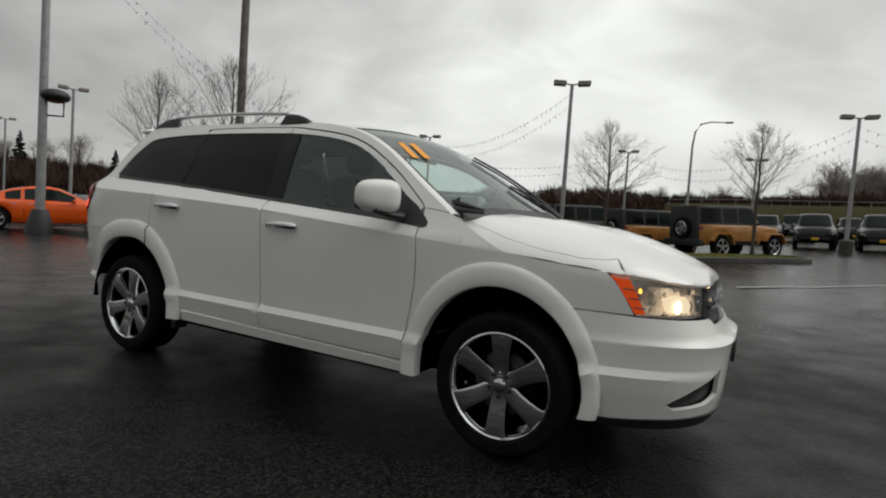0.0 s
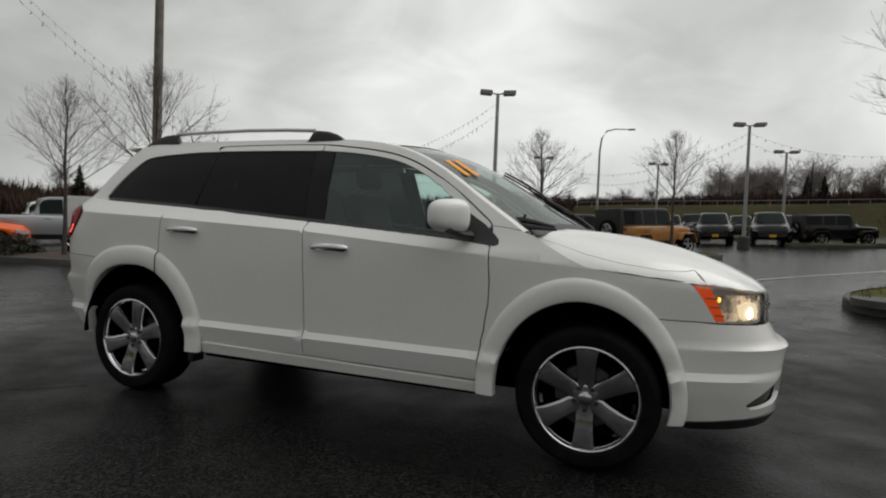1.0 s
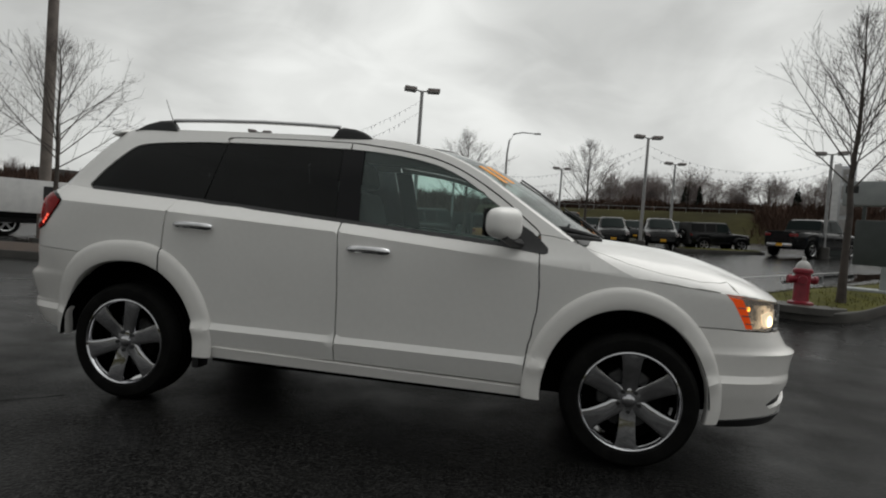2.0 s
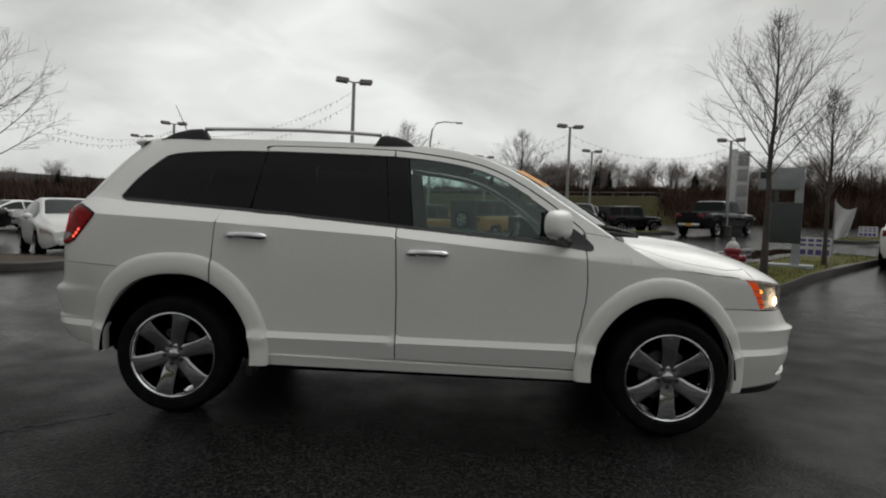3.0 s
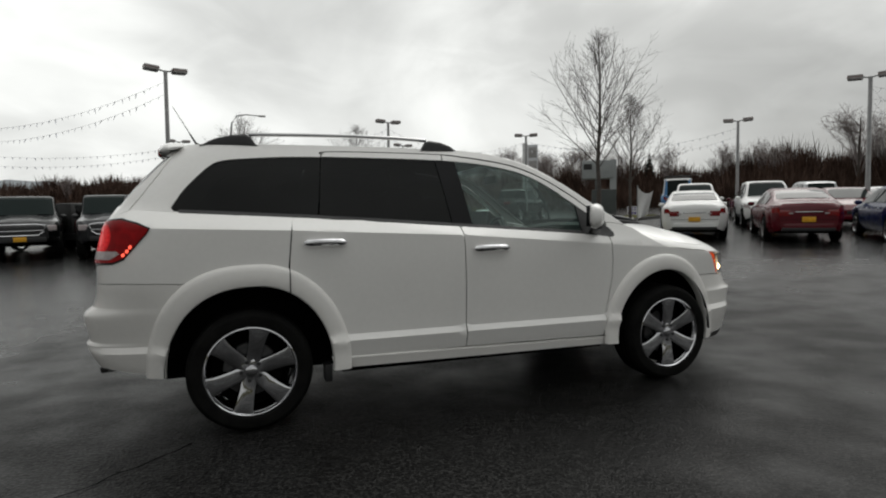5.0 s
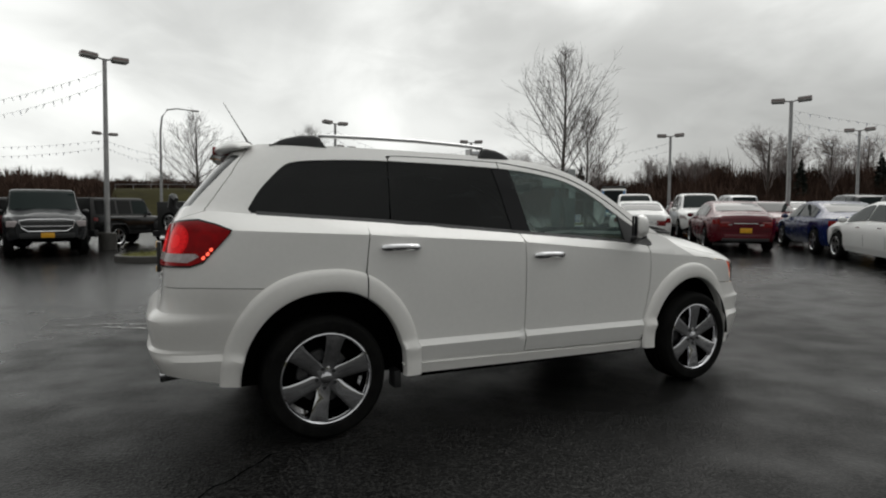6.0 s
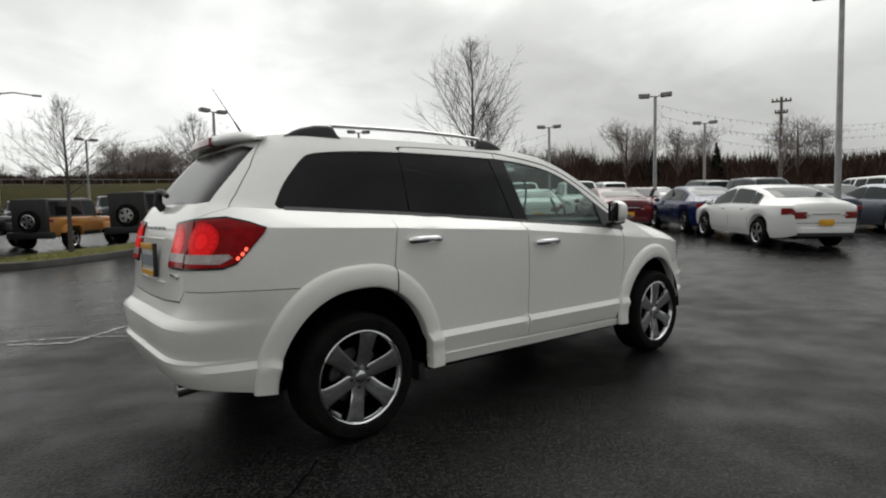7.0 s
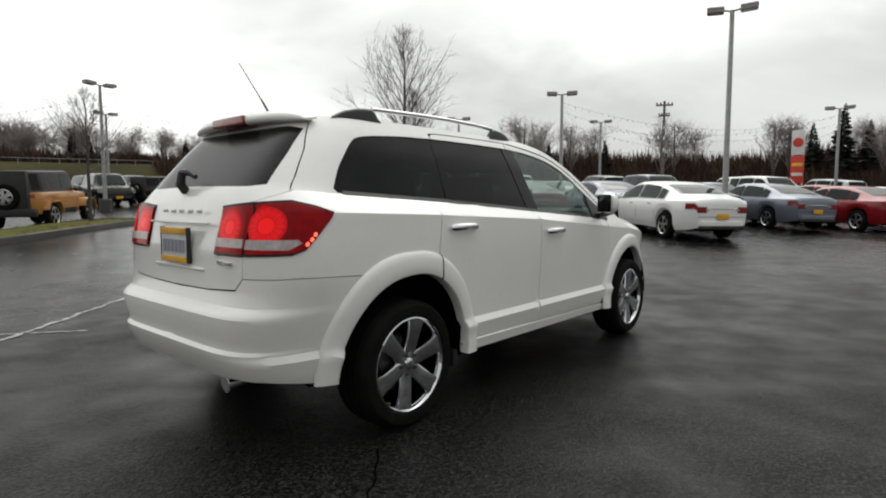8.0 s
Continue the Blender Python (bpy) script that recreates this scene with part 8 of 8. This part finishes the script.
def far_woods():
    """Bare winter thicket round the lot: upright stems with fans of twigs, in clumps of uneven height."""
    rnd = random.Random(11)
    V, F = [], []

    def blade(p, d, l, w):
        a = Vector((-d.y, d.x, 0.0))
        a = (a.normalized() if a.length > 1e-3 else Vector((1, 0, 0))) * w
        b = len(V)
        V.extend([p - a, p + a, p + d * l])
        F.append((b, b + 1, b + 2))
    for _ in range(11500):
        az = rnd.uniform(-35, 175)
        dens = np.interp(az, [-35, 0, 48, 56, 62, 100, 112, 130, 175], [1, 1, 1, 1, 1, 1, 0.8, 0.8, 1])
        if rnd.random() > dens:
            continue
        right = az < 69 or az > 97
        r = rnd.uniform(57.5, 74) if right else rnd.uniform(79, 96)
        x, y = r * math.cos(radians(az)), r * math.sin(radians(az))
        clump = noise.noise((az * 0.12, 3.1, 0)) + 0.6 * noise.noise((az * 0.5, 1.1, 0))
        f = float(np.interp(r, [57, 60, 63, 67, 71, 75, 79], [-0.2, 0.06, 0.25, 0.55, 0.82, 0.97, 1.0]))
        base = Vector((x, y, bank_top(az) * max(0, f) - 0.2))
        hgt = (float(np.interp(az, [-35, 0, 28, 42, 55, 60, 69, 97, 110, 128, 140], [3.2, 3.6, 3.9, 4.7, 4.9, 3.2, 2.6, 2.2, 2.4, 3.2, 3.2])) if right else float(np.interp(az, [33, 56, 80, 96, 108], [2.2, 2.2, 2.0, 1.8, 1.4]))) * (1 + 0.45 * clump) * rnd.uniform(0.6, 1.25)
        for _k in range(10):
            d = Vector((rnd.uniform(-0.55, 0.55), rnd.uniform(-0.55, 0.55), 1)).normalized()
            p = base + Vector((rnd.uniform(-0.7, 0.7), rnd.uniform(-0.7, 0.7), 0))
            blade(p, d, hgt * rnd.uniform(0.6, 1.0), 0.16)
            for _j in range(3):
                q = p + d * hgt * rnd.uniform(0.2, 0.6)
                dd = (d + Vector((rnd.uniform(-1, 1), rnd.uniform(-1, 1), rnd.uniform(0, 0.8))) * 0.7).normalized()
                blade(q, dd, hgt * rnd.uniform(0.25, 0.45), 0.05)
    tagged(raw("thicket", V, F, BRUSH, flat=True), "dense bare brown winter thicket on the bank", "woods", kind="stuff")


far_woods()


def tall_bare_tree(seed):
    """Winter tree at the skyline, 8 m tall at the origin: a forked trunk and a rounded crown of fine rising twigs."""
    rnd = random.Random(seed)
    height = 8.0
    thing = empty("far_bare_tree", None, "tall leafless tree behind the lot", "tree", "far bare trees")
    V, F = [], []

    def stick(p, q, r0, r1):
        d = (q - p).normalized()
        a = Vector((-d.y, d.x, 0.0))
        a = a.normalized() if a.length > 1e-3 else Vector((1, 0, 0))
        b2 = d.cross(a)
        b = len(V)
        for o, rr in ((p, r0), (q, r1)):
            for c in (a, b2 * 0.87 - a * 0.5, -b2 * 0.87 - a * 0.5):
                V.append(o + c * rr)
        F.extend([(b + i, b + (i + 1) % 3, b + 3 + (i + 1) % 3, b + 3 + i) for i in range(3)])
    wide = height * rnd.uniform(0.22, 0.36)
    for k in range(34):
        a, f = rnd.uniform(0, 6.283), rnd.uniform(0.12, 0.75)
        p = Vector((0, 0, height * f))
        reach = math.sqrt(rnd.uniform(0.05, 1.0))
        top = min(0.93, max(f + 0.08, 0.40 + 0.50 * math.sqrt(1 - 0.9 * reach * reach) * rnd.uniform(0.6, 1.0)))
        q = Vector((math.cos(a) * wide * reach, math.sin(a) * wide * reach, height * top))
        stick(p, q, 0.035, 0.012)
        for _ in range(10):
            o = p.lerp(q, rnd.uniform(0.2, 1.0))
            e = o + Vector((rnd.uniform(-1, 1) * wide * 0.32, rnd.uniform(-1, 1) * wide * 0.32, height * rnd.uniform(0.02, 0.12)))
            stick(o, e, 0.010, 0.005)
            for _j in range(4):
                o2 = o.lerp(e, rnd.uniform(0.3, 1.0))
                stick(o2, o2 + Vector((rnd.uniform(-1, 1) * 0.5, rnd.uniform(-1, 1) * 0.5, rnd.uniform(0.0, 0.6))), 0.0065, 0.003)
    raw("crown", V, F, HAZY_TWIGS, thing)
    bm = bmesh.new()
    tube(bm, [(0, 0, -2), (0, 0, height * 0.45), (0.1, 0, height * 0.8)], [0.16, 0.10, 0.03], 7)
    part("trunk", bm, BARK, thing)
    return thing


def skyline_trees():
    """Tree belts of uneven height and spacing, thick in clumps and thin between them."""
    rnd = random.Random(41)
    kinds = [tall_bare_tree(50 + i) for i in range(7)]
    spots = []
    for a0, a1, r0, r1, n, h0, h1 in ((-30, 14, 62, 74, 28, 0.70, 1.12), (14, 34, 62, 76, 14, 0.80, 1.22), (34, 57, 64, 76, 13, 0.75, 1.10), (57, 84, 80, 95, 52, 0.70, 1.30), (84, 101, 82, 95, 15, 0.45, 0.80), (105, 128, 66, 90, 7, 0.35, 0.60), (128, 172, 62, 80, 26, 0.50, 0.85)):
        for _ in range(n):
            az = rnd.uniform(a0, a1)
            if noise.noise((az * 0.21, 7.7, 0)) < rnd.uniform(-0.75, 0.35) - 0.2:
                continue
            spots.append((az, rnd.uniform(r0, r1), rnd.uniform(h0, h1)))
    for i, (az, r, size) in enumerate(spots):
        m = Matrix.Translation((r * math.cos(radians(az)), r * math.sin(radians(az)), bank_top(az) * 0.62)) @ pose(0, 0, 0, 0, 0, rnd.uniform(0, 360)) @ Matrix.Scale(size, 4)
        if i < len(kinds):
            kinds[i].matrix_basis = m
        else:
            o = kinds[i % len(kinds)]
            keep = o.scale.copy()
            o.scale = (1, 1, 1)
            copy_thing(o, m)
            o.scale = keep


skyline_trees()


def conifer(az, r, height, seed):
    rnd = random.Random(seed)
    x, y = r * math.cos(radians(az)), r * math.sin(radians(az))
    thing = empty("conifer", Matrix.Translation((x, y, bank_top(az) * 0.85)), "dark green conifer behind the lot", "tree", "conifers")
    bm = bmesh.new()
    tube(bm, [(0, 0, -1), (0, 0, height * 0.98)], [0.18, 0.03], 7)
    part("trunk", bm, BARK, thing)
    V, F = [], []
    for k in range(230):
        f = (k / 230) ** 0.85
        z = height * (0.08 + 0.92 * f)
        reach = height * 0.24 * (1 - f) ** 0.8 * rnd.uniform(0.65, 1.15) + 0.08
        a = rnd.uniform(0, 6.283)
        d = Vector((math.cos(a), math.sin(a), rnd.uniform(-0.35, -0.05)))
        sd = Vector((-d.y, d.x, 0)) * (reach * 0.30)
        b = len(V)
        o = Vector((0, 0, z))
        V += [o, o + d * reach * 0.55 + sd, o + d * reach, o + d * reach * 0.55 - sd, o + d * reach * 0.5 - Vector((0, 0, 0.18 * reach + 0.05))]
        F += [(b, b + 1, b + 2, b + 3), (b, b + 4, b + 2)]
    raw("foliage", V, F, NEEDLES, thing, flat=True)


for i_, (az_, r_, h_) in enumerate(((49.5, 70, 5.2), (74.5, 80, 4.6), (75.8, 82, 5.0), (69, 84, 3.2), (79, 86, 3.0), (62, 80, 3.0), (29.5, 64, 3.8), (23.8, 66, 4.2), (5.5, 64, 5.2), (3.2, 62, 6.6), (1.5, 66, 5.4), (57.5, 72, 3.6), (128, 66, 3.2), (145, 62, 4.2), (151, 66, 4.0), (158, 70, 5.4), (90, 88, 2.6), (66.5, 84, 5.4), (-5, 64, 4.2), (-8.2, 63, 4.8), (46.5, 84, 4.6), (41.5, 86, 4.2), (37, 84, 5.0))):
    conifer(az_, r_, h_, 90 + i_)


def overpass():
    thing = empty("overpass", None, "grey concrete highway overpass in the distance", "bridge")
    n = 20
    for nm, z0, z1, mat in (("deck", 3.2, 4.4, ROAD_CONCRETE), ("parapet", 4.4, 5.2, ROAD_CONCRETE)):
        bm = bmesh.new()
        prev = None
        for i in range(n + 1):
            az = 108 + 30 * i / n
            c, s = math.cos(radians(az)), math.sin(radians(az))
            ring = [bm.verts.new((r * c, r * s, z)) for r, z in ((80, z0), (80, z1), (89, z1), (89, z0))]
            if prev:
                for k in range(4):
                    bm.faces.new((prev[k], ring[k], ring[(k + 1) % 4], prev[(k + 1) % 4]))
            prev = ring
        part(nm, bm, mat, thing)
    for az in (112, 118, 124, 130, 136):
        bm = bmesh.new()
        tube(bm, [(84 * math.cos(radians(az)), 84 * math.sin(radians(az)), -0.5), (84 * math.cos(radians(az)), 84 * math.sin(radians(az)), 3.3)], 0.7, 10)
        part("pier", bm, ROAD_CONCRETE, thing)


overpass()


def far_hills():
    n = 120
    V, F = [], []
    for i in range(n + 1):
        az = 60 + 110 * i / n
        h = float(np.interp(az, [60, 92, 100, 108, 116, 130, 170], [40, 50, 84, 92, 68, 52, 50])) + 12 * noise.noise((az * 0.06, 0.3, 0)) + 8 * noise.noise((az * 0.4, 2.0, 0))
        c, s = math.cos(radians(az)), math.sin(radians(az))
        V += [(1300 * c, 1300 * s, -5), (1500 * c, 1500 * s, h), (1900 * c, 1900 * s, -5)]
    for i in range(n):
        for j in range(2):
            F.append((3 * i + j, 3 * i + 3 + j, 3 * i + 4 + j, 3 * i + 1 + j))
    tagged(raw("backdrop_hills", V, F, HILL_BLUE), "pale blue hills far off under cloud", "hills", kind="structure")


far_hills()
